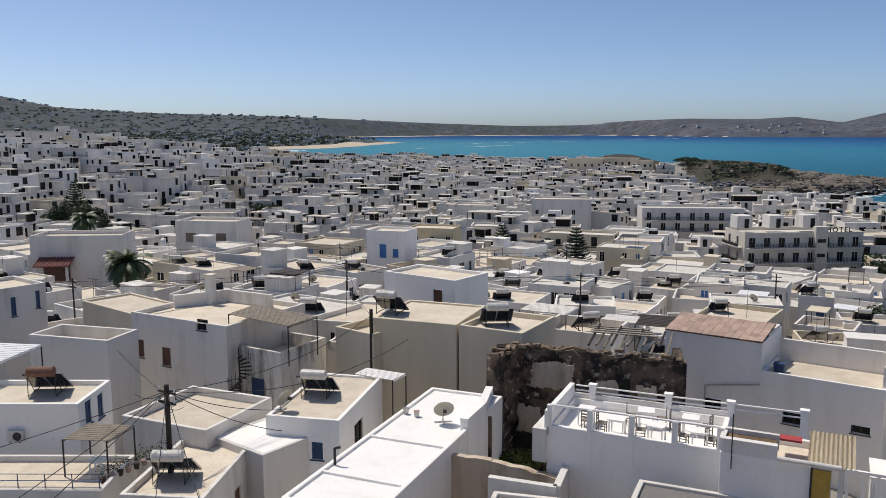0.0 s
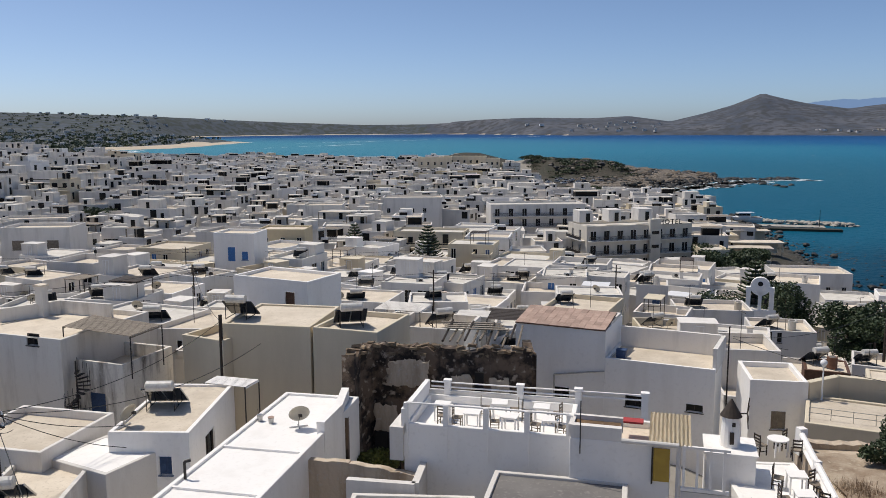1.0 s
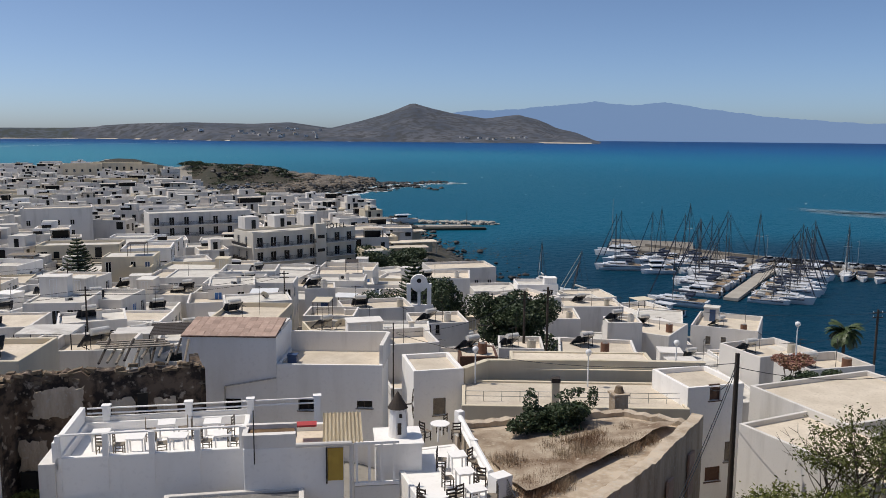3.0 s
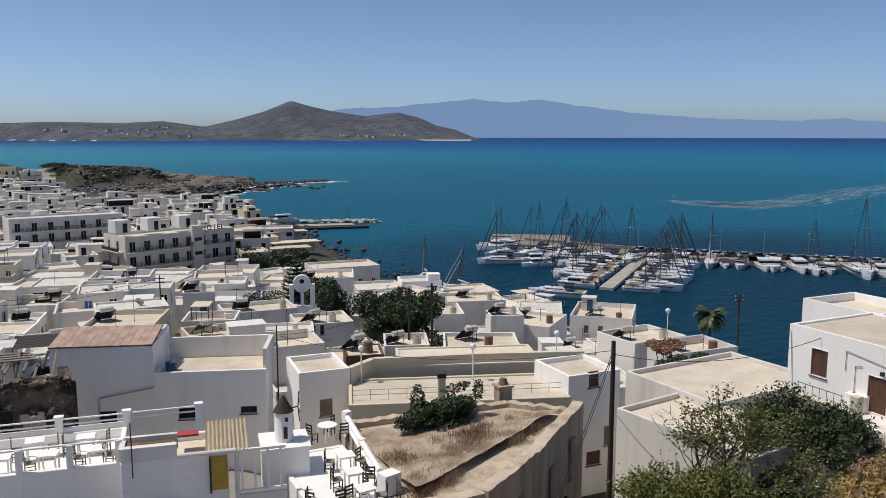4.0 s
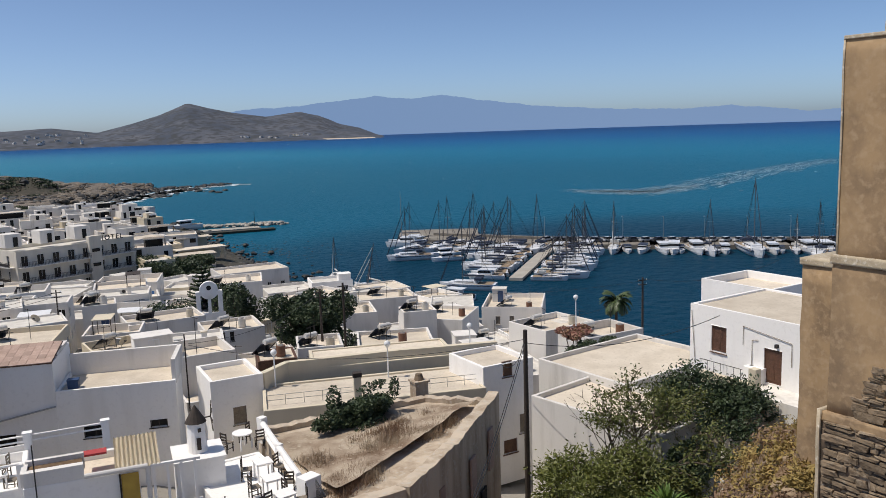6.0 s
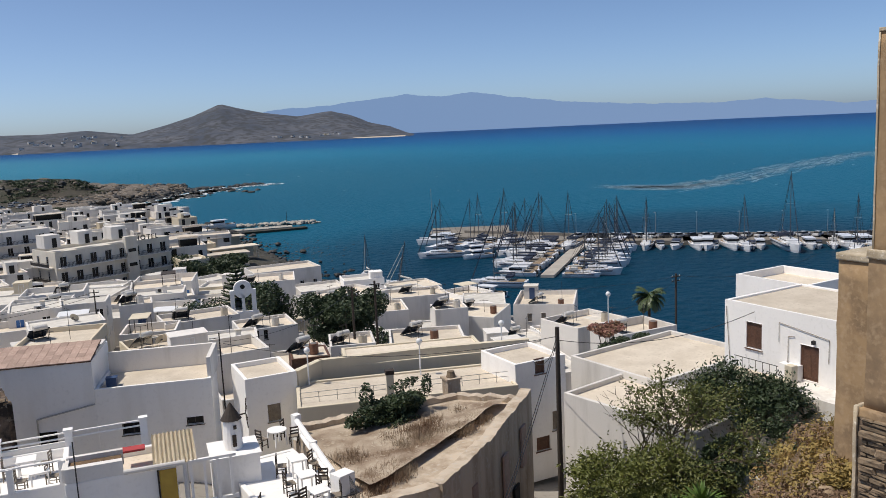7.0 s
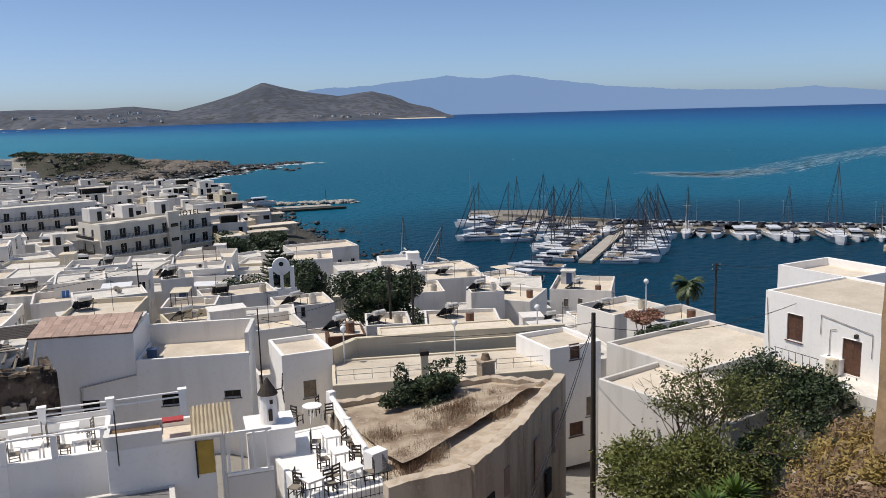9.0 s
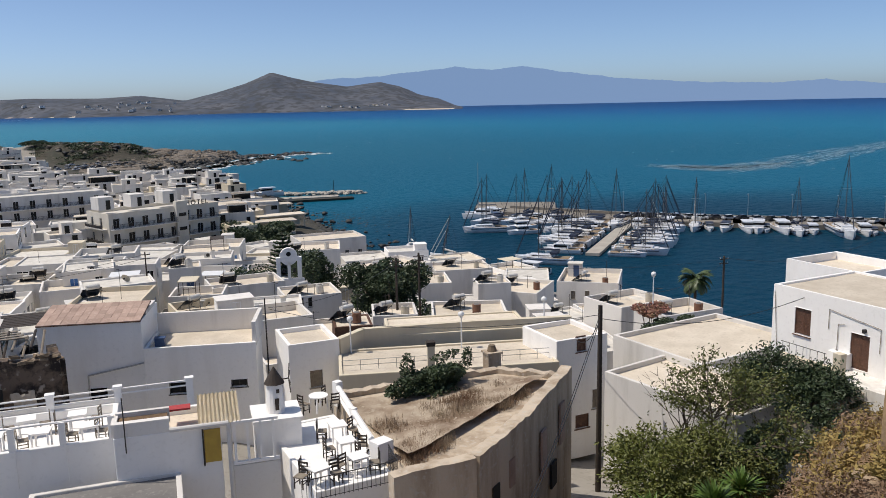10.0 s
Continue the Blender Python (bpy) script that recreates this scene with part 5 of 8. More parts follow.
for k in range(7):
    bm = B()
    box(bm, 0, 0, 0, 0.9, 0.9, 0.8)
    bmesh.ops.bevel(bm, geom=bm.edges[:], offset=0.12, segments=1, affect="EDGES")
    for v in bm.verts:
        v.co += Vector((rnd.uniform(-0.08, 0.08), rnd.uniform(-0.08, 0.08), rnd.uniform(-0.1, 0.1)))
    me = bpy.data.meshes.new("stone")
    bm.to_mesh(me)
    bm.free()
    me.materials.append(STONE)
    slabs.append(me)
z = 29.2
while z < 32.5:
    hgt = rnd.choice((0.035, 0.045, 0.05, 0.06, 0.075, 0.11))
    x = -0.02 if z < 31.6 else 0.25 + 0.5 * (z - 31.7) + rnd.uniform(-0.1, 0.1)
    while x < 1.9:
        w = rnd.uniform(0.08, 0.3) * rnd.choice((1, 1, 1.7))
        face = -0.13 if z < 31.6 else -0.06
        shared("stone", rnd.choice(slabs), bastion, pose(x + w / 2, face + rnd.uniform(-0.012, 0.04), z + hgt / 2 + rnd.uniform(-0.012, 0.012), rnd.uniform(-5, 5), rnd.uniform(-4, 4), rnd.uniform(-6, 6)) @ Matrix.Diagonal((w * 1.08, 0.1, hgt * rnd.uniform(0.95, 1.25), 1)))
        x += w + rnd.uniform(0.0, 0.02)
    z += hgt + 0.008
wall2 = thing("retaining_wall", "weathered brown rendered wall below the castle", "wall", pose(19.0, 6.26, 0, 0, 0, -106))
part("wall_face", rough_block(0, 8, 0, 2.5, 22, 32.75, 14, 0.04), BASTION, wall2, "", True)
part("coping", rough_block(-0.05, 8, -0.05, 2.5, 32.7, 32.85, 15, 0.03), PALEEDGE, wall2, "", True)
for k in range(4):
    part("step", boxes((0.8 + 0.4 * k, 1.2, 32.95 + 0.12 * k, 0.42, 1.6, 0.16 + 0.24 * k)), PALEEDGE, wall2)
lantern = thing("wall_lantern", "dark iron lantern on a post by the wall", "lamp", pose(18.95, 5.35, 32.8))
part("post", tubes(((0, 0, 0), (0, 0, 1.0), 0.04, None, 8)), IRON, lantern)
part("housing", boxes((0, 0, 1.3, 0.1, 0.1, 0.7)), IRON, lantern)


# ---- the town ----
town_rng = random.Random(7)
UNIT = {}


def plain_window(kind):
    """A small window or door in one mesh, for houses further off."""
    if kind not in UNIT:
        w, h = {"pane": (0.9, 1.15), "door": (0.95, 2.05), "bluewin": (0.85, 1.1), "brownwin": (0.85, 1.1), "wide": (1.5, 1.2), "bluedoor": (0.95, 2.05)}[kind]
        filling = {"pane": GLASS, "door": GLASS, "bluewin": BLUE, "brownwin": BROWN, "wide": GLASS, "bluedoor": BLUELIGHT}[kind]
        bm = B()
        for s in (-1, 1):
            box(bm, s * (w / 2 - 0.03), 0.08, h / 2, 0.06, 0.06, h)
        box(bm, 0, 0.08, h - 0.03, w - 0.12, 0.06, 0.06)
        box(bm, 0, 0.08, h / 2, 0.05, 0.06, h - 0.06)
        box(bm, 0, 0.12, h / 2, w - 0.02, 0.02, h - 0.02, 0, 1)
        me = bpy.data.meshes.new(kind)
        bm.to_mesh(me)
        bm.free()
        me.materials.append(PLASTIC)
        me.materials.append(filling)
        UNIT[kind] = (me, w, h)
    return UNIT[kind]


def free(x, y, r):
    return all((x - a) ** 2 + (y - b) ** 2 > (r + c) ** 2 * 0.8 for a, b, c in RESERVED)


TOWN_LABELS = ["whitewashed cubic house with a flat parapet roof", "white house with small dark windows", "white house with a cement roof", "low white house with a roof terrace",
               "pale cream house with a flat roof", "white house with stained walls"]


def town_house(x, y, w, d, rot, z0, h, fine):
    rnd = town_rng
    wall = rnd.choices((WHITE, BRIGHT, GREYWHITE, CREAM, OCHRE), (60, 14, 14, 11, 0.8))[0]
    roof = rnd.choices((ROOF, ROOFWHITE), (1, 1.3))[0]
    ops, wins = [], []
    floors = max(1, int(h / 2.9))
    turn = math.degrees(math.atan2(x, y))
    for side, length in (("f", w), ("r", d), ("l", d)):
        if side == ("l" if turn < 18 else "r" if turn > 42 else ""):
            continue
        n = int(length / 2.0)
        for f in range(floors):
            for k in range(n):
                if rnd.random() < (0.78 if side == "f" else 0.59):
                    kind = rnd.choices(("pane", "door", "bluewin", "brownwin", "wide", "bluedoor"), (8, 6, 1.3, 2.5, 4, 1))[0]
                    me, ow, oh = plain_window(kind)
                    u = (k + 0.5 + rnd.uniform(-0.12, 0.12)) * length / n
                    z = h - 2.75 * (f + 1) + (0.05 if oh > 1.9 else 0.95)
                    if z > 0 and ow / 2 + 0.2 < u < length - ow / 2 - 0.2:
                        ops.append((side, u, z, ow, oh, kind))
    par = rnd.choice((0.2, 0.3, 0.5, 0.8))
    label = TOWN_LABELS[4] if wall == CREAM else rnd.choice(TOWN_LABELS[:4]) if wall != GREYWHITE else TOWN_LABELS[5]
    verts, faces = shell(w, d, h, par, ops)
    body = new("house", mesh_of("house", verts, faces, [wall]))
    body.matrix_basis = pose(x, y, z0, 0, 0, rot)
    tagged(body, label, "house", "houses of the old town")
    bm = B()
    box(bm, 0, 0, h - 0.1, w - 0.43, d - 0.43, 0.2)
    part("roof", bm, roof, body)
    ms = {s: mm for s, mm, _ in sides(w, d)}
    for side, u, z, ow, oh, kind in ops:
        shared("door" if oh > 1.9 else "window", plain_window(kind)[0], body, ms[side] @ pose(u, 0, z))
    if rnd.random() < 0.6:
        aw, ad, ah = w * rnd.uniform(0.4, 0.7), rnd.uniform(2.0, 3.4), h * rnd.uniform(0.5, 0.85)
        ax = rnd.choice((-1, 1)) * (w - aw) / 2
        bm = B()
        box(bm, ax, -d / 2 - ad / 2, ah / 2, aw, ad, ah)
        for px, py, sx2, sy2 in ((0, -ad / 2 + 0.1, aw, 0.2), (-aw / 2 + 0.1, 0, 0.2, ad), (aw / 2 - 0.1, 0, 0.2, ad)):
            box(bm, ax + px, -d / 2 - ad / 2 + py, ah + 0.2, sx2, sy2, 0.6)
        an = part("annex", bm, wall, body)
        part("annex_roof", boxes((ax, -d / 2 - ad / 2, ah, aw - 0.42, ad - 0.3, 0.12)), roof, an)
        me, ow, oh = plain_window(rnd.choice(("pane", "door", "brownwin", "bluedoor")))
        if ah > oh + 1.2:
            shared("window", me, an, pose(ax, -d / 2 - ad - 0.1, ah - oh - 0.7))
    if rnd.random() < (0.1 if turn < 30 else 0.05):
        cw = rnd.uniform(2.0, 3.5)
        cx = rnd.uniform(-w / 2 + cw / 2, w / 2 - cw / 2)
        can = part("canopy", boxes((cx, 0, h + 2.15, cw, min(d, 3.0), 0.08)), rnd.choice((GREYWOOD, CREAM, PLASTIC, DARKWOOD)), body)
        for s in (-1, 1):
            for t in (-1, 1):
                part("post", boxes((cx + s * (cw / 2 - 0.1), t * (min(d, 3.0) / 2 - 0.1), h + 1.05, 0.07, 0.07, 2.15)), DARKWOOD, can)
    if rnd.random() < 0.26:
        bw, bd, bh = rnd.uniform(1.8, 3.2), rnd.uniform(1.8, 2.8), rnd.uniform(1.5, 2.4)
        sx, sy = rnd.choice((-1, 1)), rnd.choice((-1, 1))
        bm = B()
        box(bm, sx * (w / 2 - bw / 2 - 0.3), sy * (d / 2 - bd / 2 - 0.3), h + bh / 2, bw, bd, bh)
        box(bm, sx * (w / 2 - bw / 2 - 0.3), sy * (d / 2 - bd / 2 - 0.3), h + bh + 0.05, bw + 0.16, bd + 0.16, 0.1)
        rr = part("roof_room", bm, wall, body)
        shared("door", plain_window(rnd.choice(("door", "door", "bluedoor")))[0], rr, pose(sx * (w / 2 - bw / 2 - 0.3), sy * (d / 2 - bd / 2 - 0.3) - bd / 2 - 0.09, h) @ Matrix.Diagonal((0.85, 1, min(1, (bh - 0.15) / 2.05), 1)))
    return body


def far_house(verts, faces, index, x, y, w, d, rot, z0, h, rnd):
    """A distant house into a joined mesh: walls, roof, roof room and black boxes painted as panes and shaded openings.
    """
    m = pose(x, y, z0, 0, 0, rot)
    wall = rnd.choices((0, 1, 2, 3), (8, 6, 2, 1))[0]

    def add(x0, y0, za, x1, y1, zb, mi, top_mi):
        k = len(verts)
        for px, py, pz in ((x0, y0, za), (x1, y0, za), (x1, y1, za), (x0, y1, za), (x0, y0, zb), (x1, y0, zb), (x1, y1, zb), (x0, y1, zb)):
            verts.append(tuple(m @ Vector((px, py, pz))))
        for f, i in (((0, 1, 5, 4), mi), ((1, 2, 6, 5), mi), ((2, 3, 7, 6), mi), ((3, 0, 4, 7), mi), ((4, 5, 6, 7), top_mi)):
            faces.append([k + a for a in f])
            index.append(i)
    add(-w / 2, -d / 2, 0, w / 2, d / 2, h, wall, 4 if rnd.random() < 0.6 else 5)
    for (px, py, qx, qy) in ((-w / 2, -d / 2, w / 2, -d / 2 + 0.25), (-w / 2, d / 2 - 0.25, w / 2, d / 2), (-w / 2, -d / 2, -w / 2 + 0.25, d / 2), (w / 2 - 0.25, -d / 2, w / 2, d / 2)):
        add(px, py, h - 0.1, qx, qy, h + 0.5, wall, wall)
    if rnd.random() < 0.42:
        bw, bx = rnd.uniform(2, w * 0.6), rnd.uniform(-w / 5, w / 5)
        bh = rnd.uniform(1.6, 2.8)
        add(bx - bw / 2, -d / 4, h, bx + bw / 2, d / 4, h + bh, wall, 5)
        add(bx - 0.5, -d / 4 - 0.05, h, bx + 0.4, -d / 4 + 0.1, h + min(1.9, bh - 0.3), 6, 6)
    roll = rnd.random()
    if roll < 0.35:
        cx, cw = rnd.uniform(-w / 4, w / 4), rnd.uniform(1.6, 3.0)
        add(cx - cw / 2, -d / 3, h + 0.4, cx + cw / 2, -d / 3 + 0.5, h + 1.3, 7, 7)
        add(cx - cw / 2, -d / 3 - 0.5, h + 1.2, cx + cw / 2, -d / 3, h + 1.7, 2, 2)
    elif roll < 0.6:
        cx, cw = rnd.uniform(-w / 5, w / 5), rnd.uniform(w * 0.35, w * 0.6)
        add(cx - cw / 2, -d / 2 + 0.3, h + 2.1, cx + cw / 2, 0, h + 2.3, 5, rnd.choice((4, 5, 8)))
        # black block painted in place of the shade beneath the canopy
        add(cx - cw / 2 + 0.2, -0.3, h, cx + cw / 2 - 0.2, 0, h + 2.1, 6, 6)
        for px in (cx - cw / 2, cx + cw / 2 - 0.2):
            add(px, -d / 2 + 0.3, h, px + 0.2, -d / 2 + 0.5, h + 2.1, 8, 8)
    if h > 5 and rnd.random() < 0.4:
        zb = h - 2.8
        add(-w * 0.42, -d / 2 - 1.1, zb - 0.15, w * 0.42, -d / 2, zb, wall, wall)
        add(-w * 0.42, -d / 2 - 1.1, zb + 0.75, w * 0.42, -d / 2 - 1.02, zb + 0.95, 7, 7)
    for f in range(max(1, int(h / 2.9))):
        for s in ("f", "r"):
            length = w if s == "f" else d
            n = int(length / 2.4)
            for k in range(n):
                if rnd.random() < (0.66 if math.hypot(x, y) < 340 else 0.5):
                    u = -length / 2 + (k + 0.5) * length / n
                    z = h - 2.8 * (f + 1) + rnd.choice((0.1, 0.9))
                    hh, ww = rnd.choice((1.2, 1.9, 2.0)), rnd.choice((0.9, 1.0, 1.2, 1.7))
                    if z < 0.2:
                        continue
                    if s == "f":
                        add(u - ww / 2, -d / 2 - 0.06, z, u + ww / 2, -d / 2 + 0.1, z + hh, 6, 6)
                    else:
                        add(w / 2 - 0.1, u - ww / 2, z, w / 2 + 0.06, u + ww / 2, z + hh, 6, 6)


def low_roofline(dist, head):
    """Greatest roof height where the town steps down towards the shore."""
    if not 15 < head < 36 or dist > 178:
        return 99.0
    slope = np.interp(head, [15, 18, 28, 36], [8.0, 9.4, 9.5, 9.8])
    if 26 < head < 36 and dist < 104:
        slope = 12.4
    return 36 - dist * math.tan(radians(float(slope)))


def build_town():
    rnd = town_rng
    for low, high, cell in ((62, 130, 7.4), (130, 162, 9.0)):
        n = int(high / cell) + 1
        for i in range(-n, n + 1):
            for j in range(0, int(1.6 * n)):
                c, s = math.cos(radians(-30)), math.sin(radians(-30))
                gx, gy = (i + rnd.uniform(-0.2, 0.2)) * cell, (j + rnd.uniform(-0.2, 0.2)) * cell * 0.95 - high * 0.3
                x, y = c * gx - s * gy, s * gx + c * gy
                dist, head = math.hypot(x, y), math.degrees(math.atan2(x, y))
                roll = [rnd.random() for _ in range(4)]
                if not (low <= dist < high and -33 < head < 74) or head > 56 and dist > 80 or coast_distance(np.array([x]), np.array([y]))[0] < 7:
                    continue
                w, d = cell * (0.72 + 0.5 * roll[0]), cell * (0.66 + 0.4 * roll[1])
                if roll[2] < 0.06 or not free(x, y, min(w, d) / 2):
                    continue
                h = (4.4 if head < 2 else 3.2) + (3.6 if head < 2 else 3.2 if head < 30 else 1.2) * roll[3] ** 1.5 + (1.5 if dist > 150 and roll[2] > 0.85 else 0)
                z0 = float(ground(x, y)) - 0.8
                roofline = low_roofline(dist, head)
                if z0 + 0.8 + h > roofline:
                    h = max(2.3, roofline - z0 - 0.8)
                    z0 = min(z0, roofline - h - 0.8)
                town_house(x, y, w, d, rnd.gauss(-30, 9), z0, h + 0.8, True)
    verts, faces, index = [], [], []
    for low, high, cell in ((162, 340, 9.3), (340, 620, 12.0), (620, 1000, 15.0)):
        n = int(high / cell) + 1
        for i in range(-n, n + 1):
            for j in range(0, n + 1):
                x, y = (i + rnd.uniform(-0.3, 0.3)) * cell, (j + rnd.uniform(-0.3, 0.3)) * cell
                dist, head = math.hypot(x, y), math.degrees(math.atan2(x, y))
                if not (low <= dist < high and -33 < head < (30 if dist < 340 else 17 if dist < 480 else 15.3 if dist < 560 else 13)) or coast_distance(np.array([x]), np.array([y]))[0] < 14:
                    continue
                if dist > 700 and rnd.random() < 0.45 or not free(x, y, 5):
                    continue
                z0 = float(ground(x, y)) - 1
                h = rnd.choice((4.2, 4.6, 5.2, 7.2, 7.6)) + (3.0 if x < -60 and 250 < dist < 520 and rnd.random() < 0.6 else 0)
                far_house(verts, faces, index, x, y, cell * rnd.choice((0.65, 0.8, 0.95, 1.1, 1.6)), cell * rnd.uniform(0.6, 0.9), rnd.gauss(-15, 11), z0, min(h, max(3.0, low_roofline(dist, head) - z0)), rnd)
    # villages on the far slopes
    for k in range(260):
        head, dist = radians(rnd.choice((rnd.gauss(11, 2.5), rnd.gauss(22, 3), rnd.uniform(-30, 16)))), rnd.uniform(2700, 3900)
        x, y = dist * math.sin(head), dist * math.cos(head)
        z = float(ground(x, y))
        if z > 4 and coast_distance(np.array([x]), np.array([y]))[0] > 30:
            far_house(verts, faces, index, x, y, rnd.uniform(9, 22), 10, rnd.gauss(-15, 20), z - 2, rnd.uniform(6, 9), rnd)
    me = mesh_of("distant_houses", verts, faces, [WHITE, GREYWHITE, BRIGHT, CREAM, ROOF, ROOFWHITE, GLASS, DARKFILL, GREYWOOD], index)
    tagged(new("distant_houses", me), "distant whitewashed houses of the town by the bay", "houses", kind="stuff")


def bay_ops(n, w, zs, ow=1.0, oh=2.05, kind="glass", start=0.0):
    return [("f", start + (k + 0.5) * (w - start) / n, z, ow, oh, kind) for z in zs for k in range(n)]


def balcony_row(top, w, d, z, x0, x1, mat=WHITE):
    """A balcony slab with an iron rail along the front."""
    slab = part("balcony", boxes(((x0 + x1) / 2, -d / 2 - 0.55, z, x1 - x0, 1.1, 0.16)), mat, top)
    part("rail", tubes(((x0, -d / 2 - 1.05, z + 1.0), (x1, -d / 2 - 1.05, z + 1.0), 0.03, None, 6), ((x0, -d / 2 - 1.05, z + 0.55), (x1, -d / 2 - 1.05, z + 0.55), 0.02, None, 6)), IRON, slab)
    n = int((x1 - x0) / 0.28)
    bm = B()
    for k in range(n + 1):
        x = x0 + (x1 - x0) * k / n
        box(bm, x, -d / 2 - 1.05, z + 0.55, 0.06, 0.03, 0.95)
    part("railing_grille", bm, IRON, slab)


# hotel by the shore
hw, hd, hz = 25.0, 10.0, 4.4
hotel = house(73.5, 171.0, hw, hd, 4.0, 14.9, hz, "three-storey white hotel with dark balcony rails", bay_ops(8, hw, (1.2, 4.3, 7.4), 1.4) + [("l", 2.5, 4.3, 1.0, 2.05, "glass"), ("l", 6.5, 4.3, 1.0, 2.05, "glass"), ("l", 2.5, 7.4, 1.0, 2.05, "glass"), ("l", 6.5, 7.4, 1.0, 2.05, "glass")], par=0.7, wall=HOTELWALL, roof=ROOFWHITE)
for z in (4.2, 7.3):
    balcony_row(hotel, hw, hd, z, -12.3, 2.0)
    balcony_row(hotel, hw, hd, z, 4.5, 12.3)
for z in (4.2, 7.3):
    b = part("side_balcony", boxes((-hw / 2 - 0.5, 0, z, 1.0, 8.0, 0.16)), WHITE, hotel)
    part("rail", boxes((-hw / 2 - 0.97, 0, z + 0.95, 0.05, 8.0, 0.06), (-hw / 2 - 0.97, 0, z + 0.5, 0.03, 8.0, 0.6)), IRON, b)
part("tower_wall", boxes((3.2, -hd / 2 - 0.3, 5.9, 2.6, 1.2, 11.6)), HOTELWALL, hotel)
for z in (5.0, 8.0):
    part("tower_window", boxes((3.2, -hd / 2 - 0.92, z + 0.8, 1.7, 0.1, 0.7)), GLASS, hotel)
for x, w2 in ((-10.8, 3.2), (-4.0, 3.0), (3.4, 3.4)):
    part("roof_room", boxes((x, 1.0, 12.2, w2, 3.5, 2.6)), WHITE, hotel)
    part("roof_door", boxes((x + 0.4, -0.8, 11.9, 0.9, 0.12, 1.9)), GLASS, hotel)
sign = bpy.data.curves.new("sign", "FONT")
sign.body, sign.size, sign.extrude = "HOTEL", 1.5, 0.08
sign.space_character = 1.25
sign.materials.append(IRON)
so = new("roof_sign", sign)
so.matrix_basis = pose(78.0, 165.6, 14.95, 90, 0, 4.0)
tagged(so, "dark capital letters HOTEL standing on a parapet", "sign")
# second long building behind
b2 = house(66.0, 219.0, 26.0, 10.0, -6.0, 15.2, 5.0, "long white apartment house with rows of dark balcony doors", bay_ops(7, 26, (1.0, 4.2, 7.0), 1.3), par=0.5, roof=ROOFWHITE)
for z in (4.0, 6.9):
    balcony_row(b2, 26, 10, z, -12.5, 12.5)
house(46.0, 196.0, 20.0, 9.0, -12.0, 11.2, 5.0, "white two-storey building with wide arches", bay_ops(6, 20, (0.8, 4.2), 1.4), par=0.4, roof=ROOFWHITE)
house(98.0, 190.0, 14.0, 9.0, 2.0, 11.5, 3.0, "flat-roofed white beach cafe", bay_ops(3, 14, (1.0, 4.4), 1.6), par=0.3, roof=ROOF)
for x, y, r in ((108, 182, -20), (116, 190, -15), (112, 206, -10), (126, 212, -15)):
    shelter = thing("beach_canopy", "flat pale canopy roof on posts by the shore", "canopy", pose(x, y, 3.5, 0, 0, r), "shore canopies")
    part("roof_slab", boxes((0, 0, 3.2, 13, 5.0, 0.25)), ROOF, shelter)
    for px in (-6, -2, 2, 6):
        for py in (-2.2, 2.2):
            part("post", boxes((px, py, 1.5, 0.2, 0.2, 3.2)), CREAM, shelter)
    part("back_wall", boxes((0, 1.8, 1.5, 12, 0.2, 3.0)), CREAM, shelter)
# middle-distance houses of the old town, each where it stands
house(-40.5, 144.0, 11.0, 7.0, -8, 20.3, 9, "wide white house with grey shuttered windows", bay_ops(2, 11, (7.6,), 1.9, 1.6, "grey") + [("f", 8.6, 2.6, 1.0, 2.0, "grey")], par=0.5)
porch = thing("tiled_porch", "small porch with a red tiled roof against a white wall", "porch", pose(-51.8, 108.0, 11, 0, 0, 4))
for x in (-1.9, 1.9):
    part("pillar", boxes((x, -1.1, 3.6, 0.3, 0.3, 7.2)), WHITE, porch)
# box proud of the wall; the doorway's shade is put into its brown
part("recess", boxes((0, 0.55, 6.0, 3.4, 0.3, 2.4)), BROWN, porch, "brown shaded doorway")
part("rear_wall", boxes((0, 0.8, 3.4, 4.2, 0.3, 6.8)), WHITE, porch)
shed = part("roof_slope", boxes((0, 0, 0, 4.6, 2.6, 0.14)), REDTILE, porch, "dark red tiled roof")
shed.matrix_basis = pose(0, -0.3, 7.5, 20)
for k in range(12):
    ridge = part("tile", tubes(((-2.2 + 0.4 * k, -1.3, 0.08), (-2.2 + 0.4 * k, 1.3, 0.08), 0.1, None, 6)), REDTILE, shed)
house(-7.5, 120.0, 6.0, 5.0, -20, 21.4, 11, "white house with pale blue walls and blue door", [("f", 2.6, 6.4, 1.1, 2.0, "bright"), ("f", 4.6, 6.6, 0.9, 1.2, "bright")], par=0.3, wall=BRIGHT)
house(-1.5, 150.0, 8.5, 6.0, -15, 18.2, 9, "yellow rendered house with dark windows", bay_ops(3, 9, (6.4,), 0.9, 1.3), par=0.3, wall=OCHRE)
house(32.5, 224.0, 16.0, 9.0, -10, 17.2, 4, "tall white house with dark windows and terrace", bay_ops(4, 13, (3.2, 6.4, 9.0), 1.0, 1.3), par=0.5)
house(8.0, 215.0, 10.0, 8.0, -10, 16.4, 4, "grey white house with blue doors", bay_ops(3, 9, (3.0, 6.2), 0.9, 1.3, "bluedark"), par=0.5, wall=GREYWHITE)
house(-49.5, 112.0, 12.0, 6.0, 4, 21.9, 11, "white house with a plain wall and parapet roof", [("f", 10.4, 7.6, 1.0, 1.3, "grey")], par=0.5)
house(44.2, 95.2, 3.8, 4.0, -25, 16.6, 8, "white roof-level house with a blue door", [("f", 2.4, 5.6, 0.9, 1.9, "bluedoor")], par=0.25)
